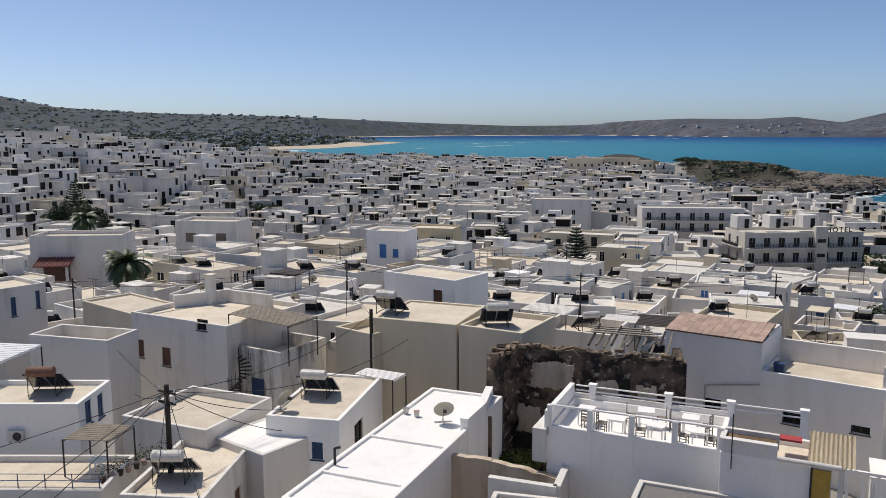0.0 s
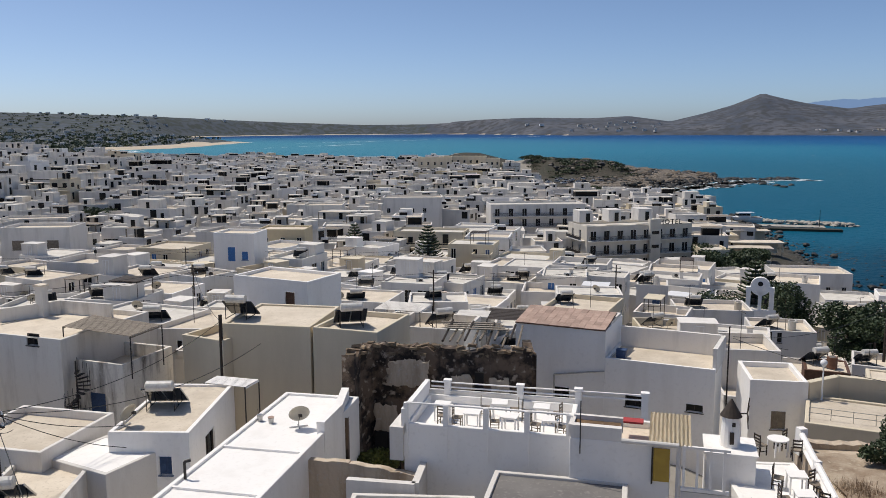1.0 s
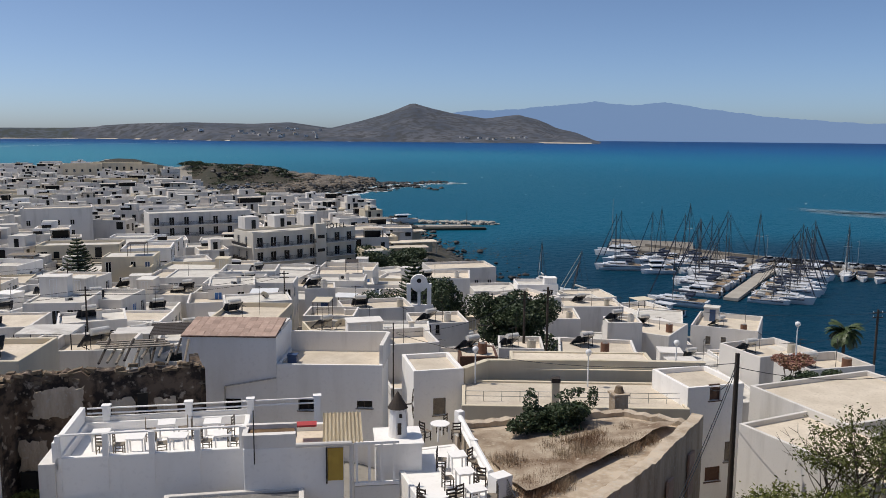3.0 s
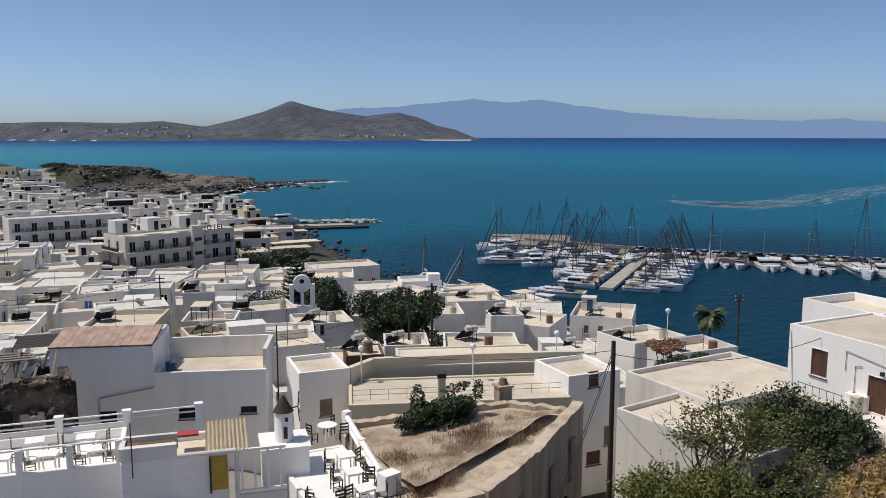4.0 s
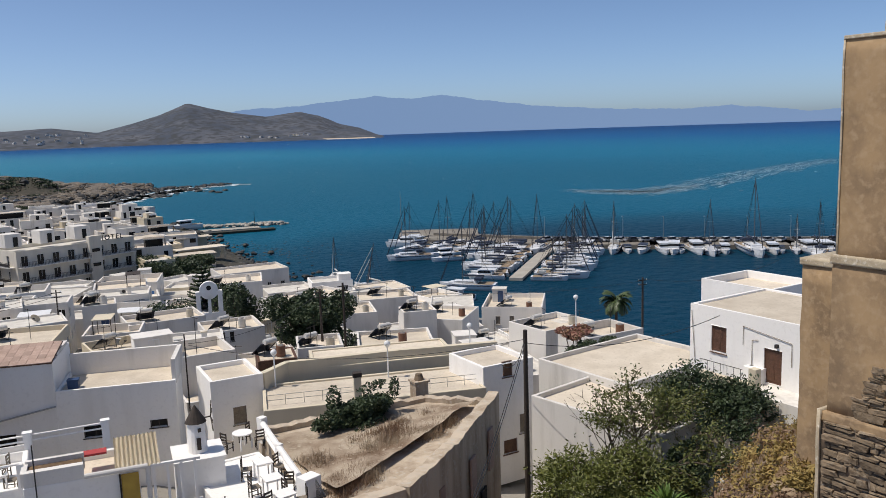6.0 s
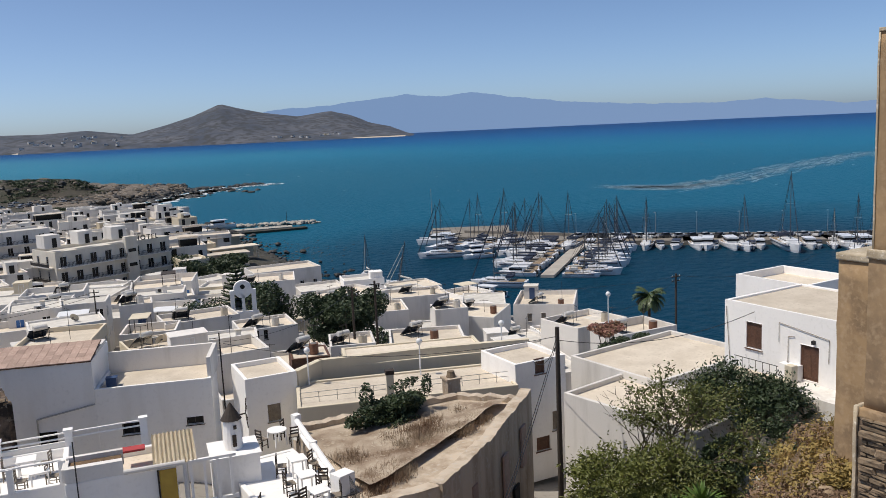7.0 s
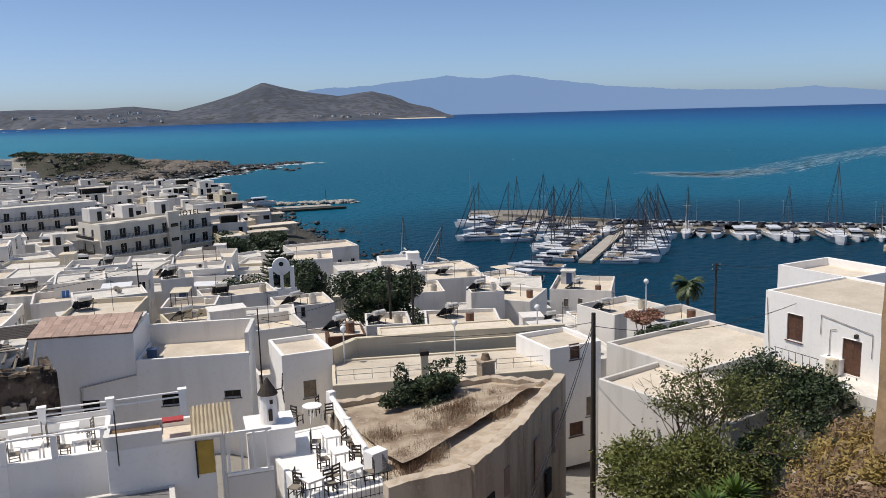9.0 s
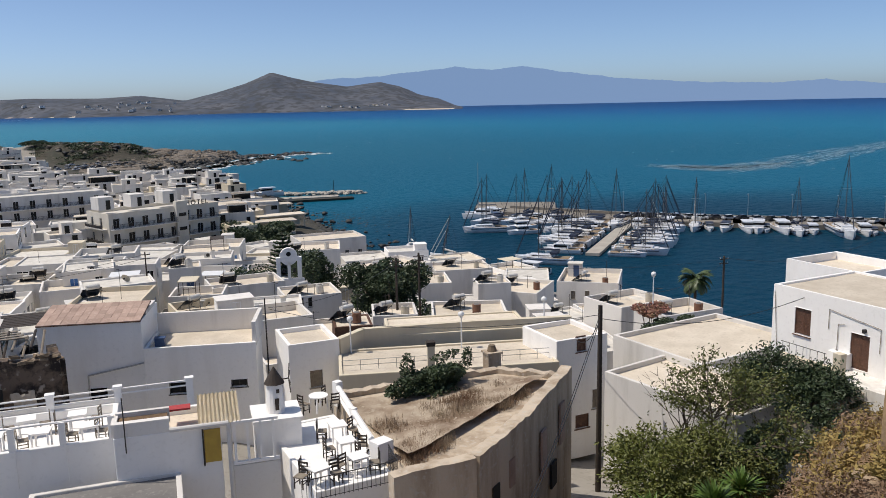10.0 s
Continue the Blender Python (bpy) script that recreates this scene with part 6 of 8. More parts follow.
house(48.0, 87.5, 8.5, 6.0, -18, 15.2, 7, "white house with a terrace of pot plants", bay_ops(3, 8.5, (4.6,), 0.9, 1.4, "dark"), par=0.5)
# harbour front
house(80.40, 100.93, 12.12, 9.00, -2.9, 10.5, 1, "white harbour house with a beige parapet roof", [], par=0.5, wall=WHITE, roof=ROOF)
house(78.13, 70.80, 8.06, 8.00, -66.0, 12.0, 1, "white harbour house with stepped roof rooms", [], par=0.5, wall=WHITE, roof=ROOF)
house(72.80, 70.01, 4.19, 3.50, -35.2, 13.6, 5, "white roof room with two small windows", [], par=0.3, wall=WHITE, roof=ROOF)
house(70.97, 81.45, 7.41, 7.00, -35.3, 12.5, 1, "white house between the tree and the harbour", [], par=0.4, wall=WHITE, roof=ROOF)
house(94.95, 71.44, 8.59, 10.00, -57.9, 10.5, 0.5, "large white harbour house with window rows", [("f", 2.31, 7.49, 0.64, 1.20, "grey"), ("f", 4.28, 7.58, 0.64, 1.19, "grey")], par=0.7, wall=WHITE, roof=ROOF)
house(90.45, 94.22, 9.31, 7.00, -32.4, 9.6, 0.5, "white quay house with a flat roof", [], par=0.5, wall=WHITE, roof=ROOF)
house(50.75, 77.80, 6.31, 6.00, -23.0, 15.0, 8, "white house with small windows among roofs", [("f", 1.76, 5.70, 0.44, 1.14, "dark"), ("f", 2.71, 5.73, 0.45, 1.08, "dark")], par=0.4, wall=WHITE, roof=ROOF)
house(43.88, 60.31, 3.48, 4.00, -31.5, 16.0, 10, "brown timber-clad roof shed", [], par=0.1, wall=BROWN, roof=ROOF)
house(50.57, 62.27, 4.40, 5.00, -36.3, 15.5, 9, "white house with a roof garden", [], par=0.6, wall=WHITE, roof=ROOF)
house(56.77, 57.95, 7.49, 6.00, -40.9, 15.2, 8, "low white house with a red roof box", [], par=0.4, wall=WHITE, roof=ROOF)
house(73.46, 50.27, 7.22, 6.00, -12.7, 14.5, 6, "white terrace house with round pillars", [], par=0.7, wall=WHITE, roof=ROOF)
house(68.59, 41.21, 6.61, 5.00, -19.5, 16.0, 7, "white walled terrace by the harbour", [], par=0.8, wall=WHITE, roof=ROOF)

house(80.0, 122.0, 11.0, 9.0, -35, 11.0, 1, "broad white house with a parapet roof near the shore", bay_ops(3, 11, (3.8,), 0.9, 1.4), par=0.6)
house(98.0, 142.0, 14.0, 9.0, -20, 8.4, 1, "low white building at the water's edge", bay_ops(5, 14, (3.4,), 0.9, 1.4), par=0.5)
house(78.0, 48.0, 8.0, 9.0, -20, 12.4, 3, "white house with rooftop terrace and white pillars", [], par=0.6)
RESERVED += [(28, 27, 13), (38, 18, 14), (50, 12, 12), (20, 26, 10), (53, 34, 6), (57, 72, 6), (56, 91, 5), (24, 137, 4), (-35, 91, 6.5), (97, 57, 4), (128, 600, 40)]

# church belfry
bel = thing("church_belfry", "whitewashed church gable with two bell arches", "belfry", pose(56.5, 91.0, 8.0, 0, 0, -30))
for x in (-1.35, 0, 1.35):
    part("pier", boxes((x, 0, 6.6, 0.55 if x else 0.4, 0.7, 2.6)), BRIGHT, bel)
part("lower_wall", boxes((0, 0, 2.7, 3.8, 0.9, 5.4)), BRIGHT, bel)
part("shoulder", boxes((-2.3, 0, 2.4, 0.8, 0.8, 4.4), (2.3, 0, 2.4, 0.8, 0.8, 4.4)), BRIGHT, bel)
part("arch_band", boxes((0, 0, 8.05, 3.3, 0.75, 0.5)), BRIGHT, bel)
bm = B()
tube(bm, (0, -0.35, 8.4), (0, 0.35, 8.4), 1.15, None, 20)
part("gable", bm, BRIGHT, bel)
# no hole: a near-black disc is the shade in the eye
part("eye", tubes(((0, -0.4, 8.75), (0, -0.3, 8.75), 0.3, None, 14)), DARKFILL, bel)
part("nave", boxes((0, 4.0, 2.0, 5.0, 7.0, 5.0)), WHITE, bel)
for x in (-0.68, 0.68):
    part("bell", tubes(((x, 0, 6.3), (x, 0, 6.8), 0.22, 0.12, 10)), IRON, bel)

# fort-like houses on the rise by the bay
house(118.0, 560.0, 30.0, 16.0, -14, 16.0, 4, "cream villa with rows of arched windows", bay_ops(7, 30, (3.0, 7.5), 1.5, 2.2), par=0.8, wall=CREAM, near=False)
house(95.0, 548.0, 22.0, 14.0, -12, 16.0, 4, "cream rendered building on a rocky rise", bay_ops(5, 22, (3.0, 7.0), 1.3, 2.0), par=0.8, wall=CREAM, near=False)
house(92.0, 452.0, 26.0, 12.0, -12, 11.5, 3, "yellow ochre building with parapets", bay_ops(6, 26, (3.0,), 1.3, 2.0), par=0.8, wall=OCHRE, near=False)
house(132.0, 545.0, 14.0, 12.0, -14, 15.0, 4, "cream house with pitched roof edge", bay_ops(4, 14, (3.0, 6.6), 1.3, 2.0), par=0.4, wall=CREAM, near=False)


build_town()

# ---- clutter on town roofs ----
roof_rng = random.Random(21)
slots = [o for o in scene.collection.objects if o.get("group") == "houses of the old town" and o.location.length < 128]
for k, ob in enumerate(slots):
    rnd = roof_rng
    top_z = max(v.co.z for v in ob.data.vertices[:]) - 0.45
    half = min(max(v.co.x for v in ob.data.vertices), max(v.co.y for v in ob.data.vertices)) - 1.2
    here = ob.matrix_basis

    def spot():
        return here @ Vector((rnd.uniform(-half, half), rnd.uniform(-half, half), top_z - 0.05))
    if rnd.random() < 0.5:
        p = spot()
        copy_thing(roof_heater, pose(p.x, p.y, p.z, 0, 0, rnd.uniform(-15, 15)))
    if rnd.random() < 0.25:
        p = spot()
        copy_thing(big_dish, pose(p.x, p.y, p.z, 0, 0, rnd.uniform(-60, 60)))
    if rnd.random() < 0.45:
        p = spot()
        ant = thing("roof_antenna", "thin television antenna on a flat roof", "antenna", pose(p.x, p.y, p.z, 0, 0, rnd.uniform(0, 180)), "roof antennas")
        h = rnd.uniform(2.0, 3.4)
        part("mast", tubes(((0, 0, 0), (0, 0, h), 0.025, None, 5)), IRON, ant)
        part("boom", tubes(((-0.6, 0, h - 0.1), (0.6, 0, h - 0.1), 0.025, None, 5)), IRON, ant)
    if rnd.random() < 0.3:
        p = spot()
        box_t = thing("chimney", "small whitewashed chimney on a flat roof", "chimney", pose(p.x, p.y, p.z, 0, 0, rnd.uniform(-40, 0)), "roof chimneys")
        part("shaft", boxes((0, 0, 0.5, 0.5, 0.45, 1.1)), WHITE, box_t)
        part("cap", boxes((0, 0, 1.1, 0.62, 0.56, 0.1)), ROOF, box_t)
    if rnd.random() < 0.22:
        p = spot()
        ac = thing("air_conditioner", "pale air conditioning unit on a flat roof", "air conditioner", pose(p.x, p.y, p.z, 0, 0, rnd.uniform(-40, 0)), "roof units")
        part("casing", boxes((0, 0, 0.35, 0.85, 0.35, 0.62)), TANKWHITE, ac)
        part("grille", tubes(((0.12, -0.16, 0.35), (0.12, -0.2, 0.35), 0.25, None, 14)), IRON, ac)

# clutter on the roofs of the single houses between the old town and the harbour
for ob in [o for o in scene.collection.objects if o.type == "EMPTY" and o.get("category") == "house" and 72 < o.location.length < 150 and o.location.x > 20]:
    roof_part = [c for c in ob.children if c.name.split(".")[0] == "roof"][0]
    ex = max(v.co.x for v in roof_part.data.vertices) - 0.6
    ey = max(v.co.y for v in roof_part.data.vertices) - 0.6
    ez = max(v.co.z for v in roof_part.data.vertices)
    rnd = roof_rng
    if min(ex, ey) < 0.8:
        continue

    def on_roof(sx, sy):
        return ob.matrix_basis @ Vector((sx * ex, sy * ey, ez))
    p = on_roof(rnd.uniform(-0.8, -0.3), rnd.uniform(-0.5, 0.7))
    copy_thing(roof_heater, pose(p.x, p.y, p.z, 0, 0, rnd.uniform(-25, 15)))
    if min(ex, ey) > 1.8 and rnd.random() < 0.5:
        p = on_roof(rnd.choice((-0.7, 0.7)), 0.6)
        rm = thing("stair_head", "small whitewashed stair room on a flat roof", "roof room", pose(p.x, p.y, p.z, 0, 0, math.degrees(ob.matrix_basis.to_euler().z)), "roof rooms")
        part("wall", boxes((0, 0, 0.95, 2.0, 1.8, 1.9)), WHITE, rm)
        part("slab", boxes((0, 0, 1.95, 2.2, 2.0, 0.12)), ROOFWHITE, rm)
        part("door", boxes((0.2, -0.91, 0.85, 0.8, 0.06, 1.7)), DARKFILL if rnd.random() < 0.6 else BLUE, rm)
    for k in range(1):
        p = on_roof(rnd.uniform(-0.9, 0.9), rnd.uniform(-0.9, 0.9))
        ant = thing("roof_antenna", "thin television antenna on a flat roof", "antenna", pose(p.x, p.y, p.z, 0, 0, rnd.uniform(0, 180)), "roof antennas")
        h = rnd.uniform(1.6, 3.2)
        part("mast", tubes(((0, 0, 0), (0, 0, h), 0.03, None, 5)), IRON, ant)
        part("boom", tubes(((-0.6, 0, h - 0.1), (0.6, 0, h - 0.1), 0.03, None, 5)), IRON, ant)
    p = on_roof(rnd.uniform(0.1, 0.9), rnd.uniform(-0.9, 0.2))
    tk = thing("water_tank", "round weathered water tank on a flat roof", "tank", pose(p.x, p.y, p.z), "roof tanks")
    part("drum", tubes(((0, 0, 0.05), (0, 0, 1.0), 0.42, None, 16)), rnd.choice((TANKWHITE, RUST, DISHGREY)), tk)
    part("lid", tubes(((0, 0, 1.0), (0, 0, 1.08), 0.3, 0.2, 12)), GREYROOF, tk)

# ---- marina ----
quay = thing("mole", "long concrete harbour mole with parked cars", "quay")


def strip(parent, name, pts, width, z0, z1, mat):
    for p, q in zip(pts, pts[1:]):
        p, q = Vector((*p, 0)), Vector((*q, 0))
        mid, v = (p + q) / 2, q - p
        part(name, boxes((mid.x, mid.y, (z0 + z1) / 2, v.length + width * 0.3, width, z1 - z0, math.degrees(math.atan2(v.y, v.x)))), mat, parent)


MOLE = [(190, 176), (199, 139), (213, 110), (231, 78), (252, 46)]
strip(quay, "deck", MOLE, 9, -2, 1.3, QUAY)
strip(quay, "sea_wall", [(x + 4.6, y + 2.0) for x, y in MOLE], 1.2, -2, 2.1, QUAY)
part("head_platform", boxes((201, 182, -0.35, 26, 16, 3.3, -50)), QUAY, quay)
pier = thing("floating_pier", "narrow floating pontoon between moored boats", "pier")
strip(pier, "pontoon", [(196, 134), (151, 113)], 3.2, 0.1, 0.75, CONCRETE)


def hull_mesh(length, beam, height, bow=1.0):
    bm = B()
    rows = []
    for i in range(11):
        t = i / 10
        half = beam / 2 * (1 - max(0, (t - 0.45) / 0.55) ** 2.2) * (0.86 + 0.14 * min(1, t * 4))
        sheer = height * (1 + 0.18 * bow * t * t)
        x = -length / 2 + length * t
        half = max(half, 0.02)
        rows.append([bm.verts.new((x - 0.05 * length * (t > 0.9) * (1 - z), s * half * k, z * sheer)) for s, k, z in ((-1, 1, 1), (-1, 0.9, 0.35), (-1, 0.55, -0.25), (1, 0.55, -0.25), (1, 0.9, 0.35), (1, 1, 1))])
    for r0, r1 in zip(rows, rows[1:]):
        for k in range(6):
            bm.faces.new((r0[k], r1[k], r1[(k + 1) % 6], r0[(k + 1) % 6]))
    bm.faces.new(rows[0])
    bm.faces.new(rows[-1][::-1])
    bmesh.ops.recalc_face_normals(bm, faces=bm.faces)
    return bm


def sailboat(m, length, label, cover, tall=1.25):
    top = thing("sailing_yacht", label, "boat", m, "moored boats")
    h = length * 0.11
    part("hull", hull_mesh(length, length * 0.3, h), HULL, top, smooth=False)
    part("stripe", boxes((-0.05 * length, 0, h * 0.8, length * 0.75, length * 0.292, 0.14)), NAVY, top)
    part("deck", boxes((-0.1 * length, 0, h * 1.03, length * 0.7, length * 0.25, 0.06)), TEAK, top)
    part("cabin", boxes((0.03 * length, 0, h * 1.25, length * 0.38, length * 0.17, h * 0.45), (0.06 * length, 0, h * 1.1, length * 0.5, length * 0.2, h * 0.3)), HULL, top)
    part("cabin_window", boxes((0.03 * length, 0, h * 1.27, length * 0.3, length * 0.174, h * 0.18)), GLASS, top)
    mh = length * tall * 0.84
    part("mast", tubes(((0.08 * length, 0, h), (0.08 * length, 0, h + mh), 0.11, 0.07, 8)), MAST, top)
    part("boom", tubes(((0.08 * length, 0, h + 1.5), (-0.3 * length, 0, h + 1.6), 0.07, None, 6)), STEEL, top)
    part("sail_cover", tubes(((0.06 * length, 0, h + 1.75), (-0.29 * length, 0, h + 1.8), 0.2, 0.14, 8)), cover, top)
    part("sprayhood", boxes((-0.2 * length, 0, h + 1.1, 1.6, length * 0.22, 0.5)), cover, top)
    bm = B()
    for p in ((0.49 * length, 0), (-0.49 * length, 0), (0.05 * length, 0.14 * length), (0.05 * length, -0.14 * length)):
        tube(bm, (p[0], p[1], h), (0.08 * length, 0, h + mh * 0.97), 0.035, None, 4)
    part("rigging", bm, IRON, top)
    part("furled_sail", tubes(((0.46 * length, 0, h + 0.6), (0.1 * length, 0, h + mh * 0.9), 0.09, 0.05, 6)), cover, top)
    part("spreader", tubes(((0.08 * length, -0.9, h + mh * 0.55), (0.08 * length, 0.9, h + mh * 0.55), 0.03, None, 5)), STEEL, top)
    return top


def motorboat(m, length, label, dark=False):
    top = thing("motor_boat", label, "boat", m, "moored boats")
    h = length * 0.12
    part("hull", hull_mesh(length, length * 0.34, h), HULL, top)
    part("deck", boxes((-0.1 * length, 0, h * 1.02, length * 0.66, length * 0.28, 0.06)), TEAK, top)
    part("cabin", boxes((0.0, 0, h * 1.5, length * 0.36, length * 0.24, h * 1.0)), HULL, top)
    part("windscreen", boxes((0.02 * length, 0, h * 1.65, length * 0.34, length * 0.25, h * 0.4)), GLASS, top)
    part("hardtop", boxes((-0.05 * length, 0, h * 2.1, length * 0.44, length * 0.26, 0.1)), NAVY if dark else HULL, top)
    part("engine", boxes((-0.5 * length, 0, h * 0.9, 0.5, 0.5, 0.9)), IRON, top)
    return top


yacht = sailboat(pose(137, 116, 0, 0, 0, 118), 13, "white sailing yacht with navy covers moored at a pier", NAVY)
yacht_small = sailboat(pose(128, 150, 0, 0, 0, 60), 9, "small white sailing yacht with pale covers", TANKWHITE, 1.3)
launch = motorboat(pose(184, 176, 0, 0, 0, 160), 9, "white motor boat moored by the mole")
launch_dark = motorboat(pose(180, 170, 0, 0, 0, 160), 7, "small motor boat with dark top", True)
boat_rng = random.Random(3)
pier_dir = (Vector((151, 113, 0)) - Vector((196, 134, 0))).normalized()
pier_n = Vector((-pier_dir.y, pier_dir.x, 0))
head = math.degrees(math.atan2(pier_n.y, pier_n.x))
for k in range(14):
    base = Vector((193, 132.5, 0)) + pier_dir * k * 3.45
    for s in (-1, 1):
        kind = boat_rng.choice((yacht, yacht, yacht_small, launch))
        p = base + pier_n * s * (10.0 if kind is yacht else 7.6)
        sc = boat_rng.uniform(0.85, 1.1)
        copy_thing(kind, pose(p.x, p.y, 0, 0, 0, head + (0 if s > 0 else 180) + boat_rng.uniform(-4, 4)) @ Matrix.Scale(sc, 4))
mole_pts = [Vector((*p, 0)) for p in MOLE]
for p, q, n in ((mole_pts[0], mole_pts[1], 11), (mole_pts[1], mole_pts[2], 8), (mole_pts[2], mole_pts[3], 13), (mole_pts[3], mole_pts[4], 11)):
    v = (q - p).normalized()
    side = Vector((v.y, -v.x, 0))
    if side.x > 0:
        side = -side
    for k in range(n):
        c = p.lerp(q, (k + 0.5 + boat_rng.uniform(-0.35, 0.35)) / n)
        if boat_rng.random() < 0.12:
            continue
        kind = boat_rng.choices((launch, launch_dark, yacht_small, yacht), (5, 4, 2, 1))[0]
        off = 4.8 + (6.8 if kind is yacht else 4.8)
        c = c + side * off
        copy_thing(kind, pose(c.x, c.y, 0, 0, 0, math.degrees(math.atan2(side.y, side.x)) + boat_rng.uniform(-12, 12)) @ Matrix.Scale(boat_rng.uniform(0.85, 1.4), 4))
for x, y, r in ((128, 112, 100), (176, 158, 165), (170, 152, 150), (208, 60, 200), (222, 48, 210), (216, 66, 190), (164, 146, 150), (170, 164, 160), (160, 156, 140), (178, 148, 120), (184, 160, 110), (182, 152, 130), (172, 138, 120)):
    copy_thing(yacht if boat_rng.random() < 0.6 else launch, pose(x, y, 0, 0, 0, r))
cata = thing("catamaran", "white sailing catamaran at the end of the mole", "boat", pose(179, 176, 0, 0, 0, 125), "moored boats")
for s in (-1, 1):
    hh = part("hull", hull_mesh(12, 1.7, 1.5), HULL, cata)
    hh.matrix_basis = pose(0, s * 2.5, 0)
part("bridge_deck", boxes((-1, 0, 1.5, 7, 5.2, 0.6)), HULL, cata)
part("saloon", boxes((-0.8, 0, 2.3, 4.6, 4.4, 1.1)), HULL, cata)
part("saloon_window", boxes((-0.6, 0, 2.4, 4.3, 4.46, 0.45)), GLASS, cata)
part("hardtop", boxes((-2.6, 0, 3.2, 3.4, 4.4, 0.12)), HULL, cata)
part("mast", tubes(((1.2, 0, 2), (1.2, 0, 17), 0.13, 0.08, 8)), STEEL, cata)
part("boom", tubes(((1.2, 0, 4.0), (-4.4, 0, 4.1), 0.14, None, 6)), NAVY, cata)


def car_thing(m, mat, label):
    top = thing("car", label, "car", m, "parked cars")
    bm = B()
    box(bm, 0, 0, 0.62, 4.1, 1.7, 0.62)
    bmesh.ops.bevel(bm, geom=bm.edges[:], offset=0.14, segments=2, affect="EDGES")
    part("body", bm, mat, top)
    bm = B()
    box(bm, -0.15, 0, 1.18, 2.3, 1.5, 0.56)
    for v in bm.verts:
        if v.co.z > 1.2:
            v.co.x = -0.15 + (v.co.x + 0.15) * 0.72
            v.co.y *= 0.86
    cab = part("cabin", bm, GLASS, top, "dark car windows")
    part("roof", boxes((-0.15, 0, 1.47, 1.6, 1.28, 0.05)), mat, cab)
    for x in (-1.25, 1.25):
        for y in (-0.78, 0.78):
            part("wheel", tubes(((x, y - 0.1, 0.32), (x, y + 0.1, 0.32), 0.32, None, 12)), CABLE, top)
    return top


dark_car = car_thing(pose(206, 125, 1.3, 0, 0, -60), CARDARK, "dark car parked on the harbour mole")
light_car = car_thing(pose(209, 119, 1.3, 0, 0, -60), CARLIGHT, "pale car parked on the harbour mole")
for p, q, n in ((mole_pts[1], mole_pts[2], 9), (mole_pts[2], mole_pts[3], 10), (mole_pts[3], mole_pts[4], 8)):
    v = q - p
    for k in range(n):
        c = p.lerp(q, (k + 0.3) / n) + Vector((1.4, 0.6, 0))
        copy_thing(dark_car if boat_rng.random() < 0.6 else light_car, pose(c.x, c.y, 1.3, 0, 0, math.degrees(math.atan2(v.y, v.x)) + boat_rng.uniform(30, 60)))
for k in range(7):
    c = mole_pts[1].lerp(mole_pts[3], k / 6)
    lp = thing("street_lamp", "tall harbour lamp post on the mole", "lamp", pose(c.x + 3.4, c.y + 1.5, 1.3), "harbour lamps")
    part("post", tubes(((0, 0, 0), (0, 0, 7), 0.09, 0.06, 8)), STEEL, lp)
    part("head", boxes((-0.4, 0, 7, 0.9, 0.25, 0.12)), STEEL, lp)
for x, y, h in ((124, 134, 13.5), (112, 122, 12.0)):
    b = copy_thing(yacht_small, pose(x, y, 0, 7, -8, 100))
for x, y, r in ((158, 452, 20), (163, 455, 24), (168, 458, 18), (175, 462, 30), (181, 466, 25), (188, 471, 35), (152, 448, 20), (146, 458, 30), (153, 463, 40), (160, 468, 30), (150, 474, 70), (158, 480, 60), (166, 474, 35), (172, 482, 30), (146, 486, 75), (164, 490, 20), (178, 488, 35), (140, 470, 30), (186, 482, 20)):
    copy_thing(light_car if boat_rng.random() < 0.7 else dark_car, pose(x, y, float(ground(x, y)), 0, 0, r))
# jetty by the beach and its rocks
jetty = thing("jetty", "stone jetty with rubble end in the bay", "jetty")
strip(jetty, "deck", [(160, 268), (182, 257)], 6, -2, 1.0, CONCRETE)
strip(jetty, "dark_quay", [(158, 262), (184, 250)], 4, -2, 0.8, ROCK)
bm = tubes(((181, 257, 1), (181, 257, 7), 0.12, 0.1, 8))
part("beacon", bm, IRON, jetty)
workboat = motorboat(pose(163, 276, 1.2, 0, 0, 170), 13, "fishing boat hauled out on the jetty")


def rock_mesh(rnd):
    bm = B()
    bmesh.ops.create_icosphere(bm, subdivisions=2, radius=1)
    off = Vector((rnd.uniform(0, 50), rnd.uniform(0, 50), 0))
    for v in bm.verts:
        v.co *= 1 + 0.45 * noise.noise(v.co * 1.1 + off)
        v.co.z *= 0.6
    me = bpy.data.meshes.new("rock")
    bm.to_mesh(me)
    bm.free()
    return me


rock_rng = random.Random(9)
rock_shapes = [rock_mesh(rock_rng) for _ in range(6)]


def rocks(name, label, spots, mat):
    verts, faces = [], []
    for x, y, z, r in spots:
        me = rock_rng.choice(rock_shapes)
        m = pose(x, y, z, 0, 0, rock_rng.uniform(0, 360)) @ Matrix.Scale(r, 4)
        k = len(verts)
        verts += [tuple(m @ v.co) for v in me.vertices]
        faces += [[k + i for i in p.vertices] for p in me.polygons]
    return tagged(new(name, mesh_of(name, verts, faces, [mat])), label, "rocks", kind="stuff")


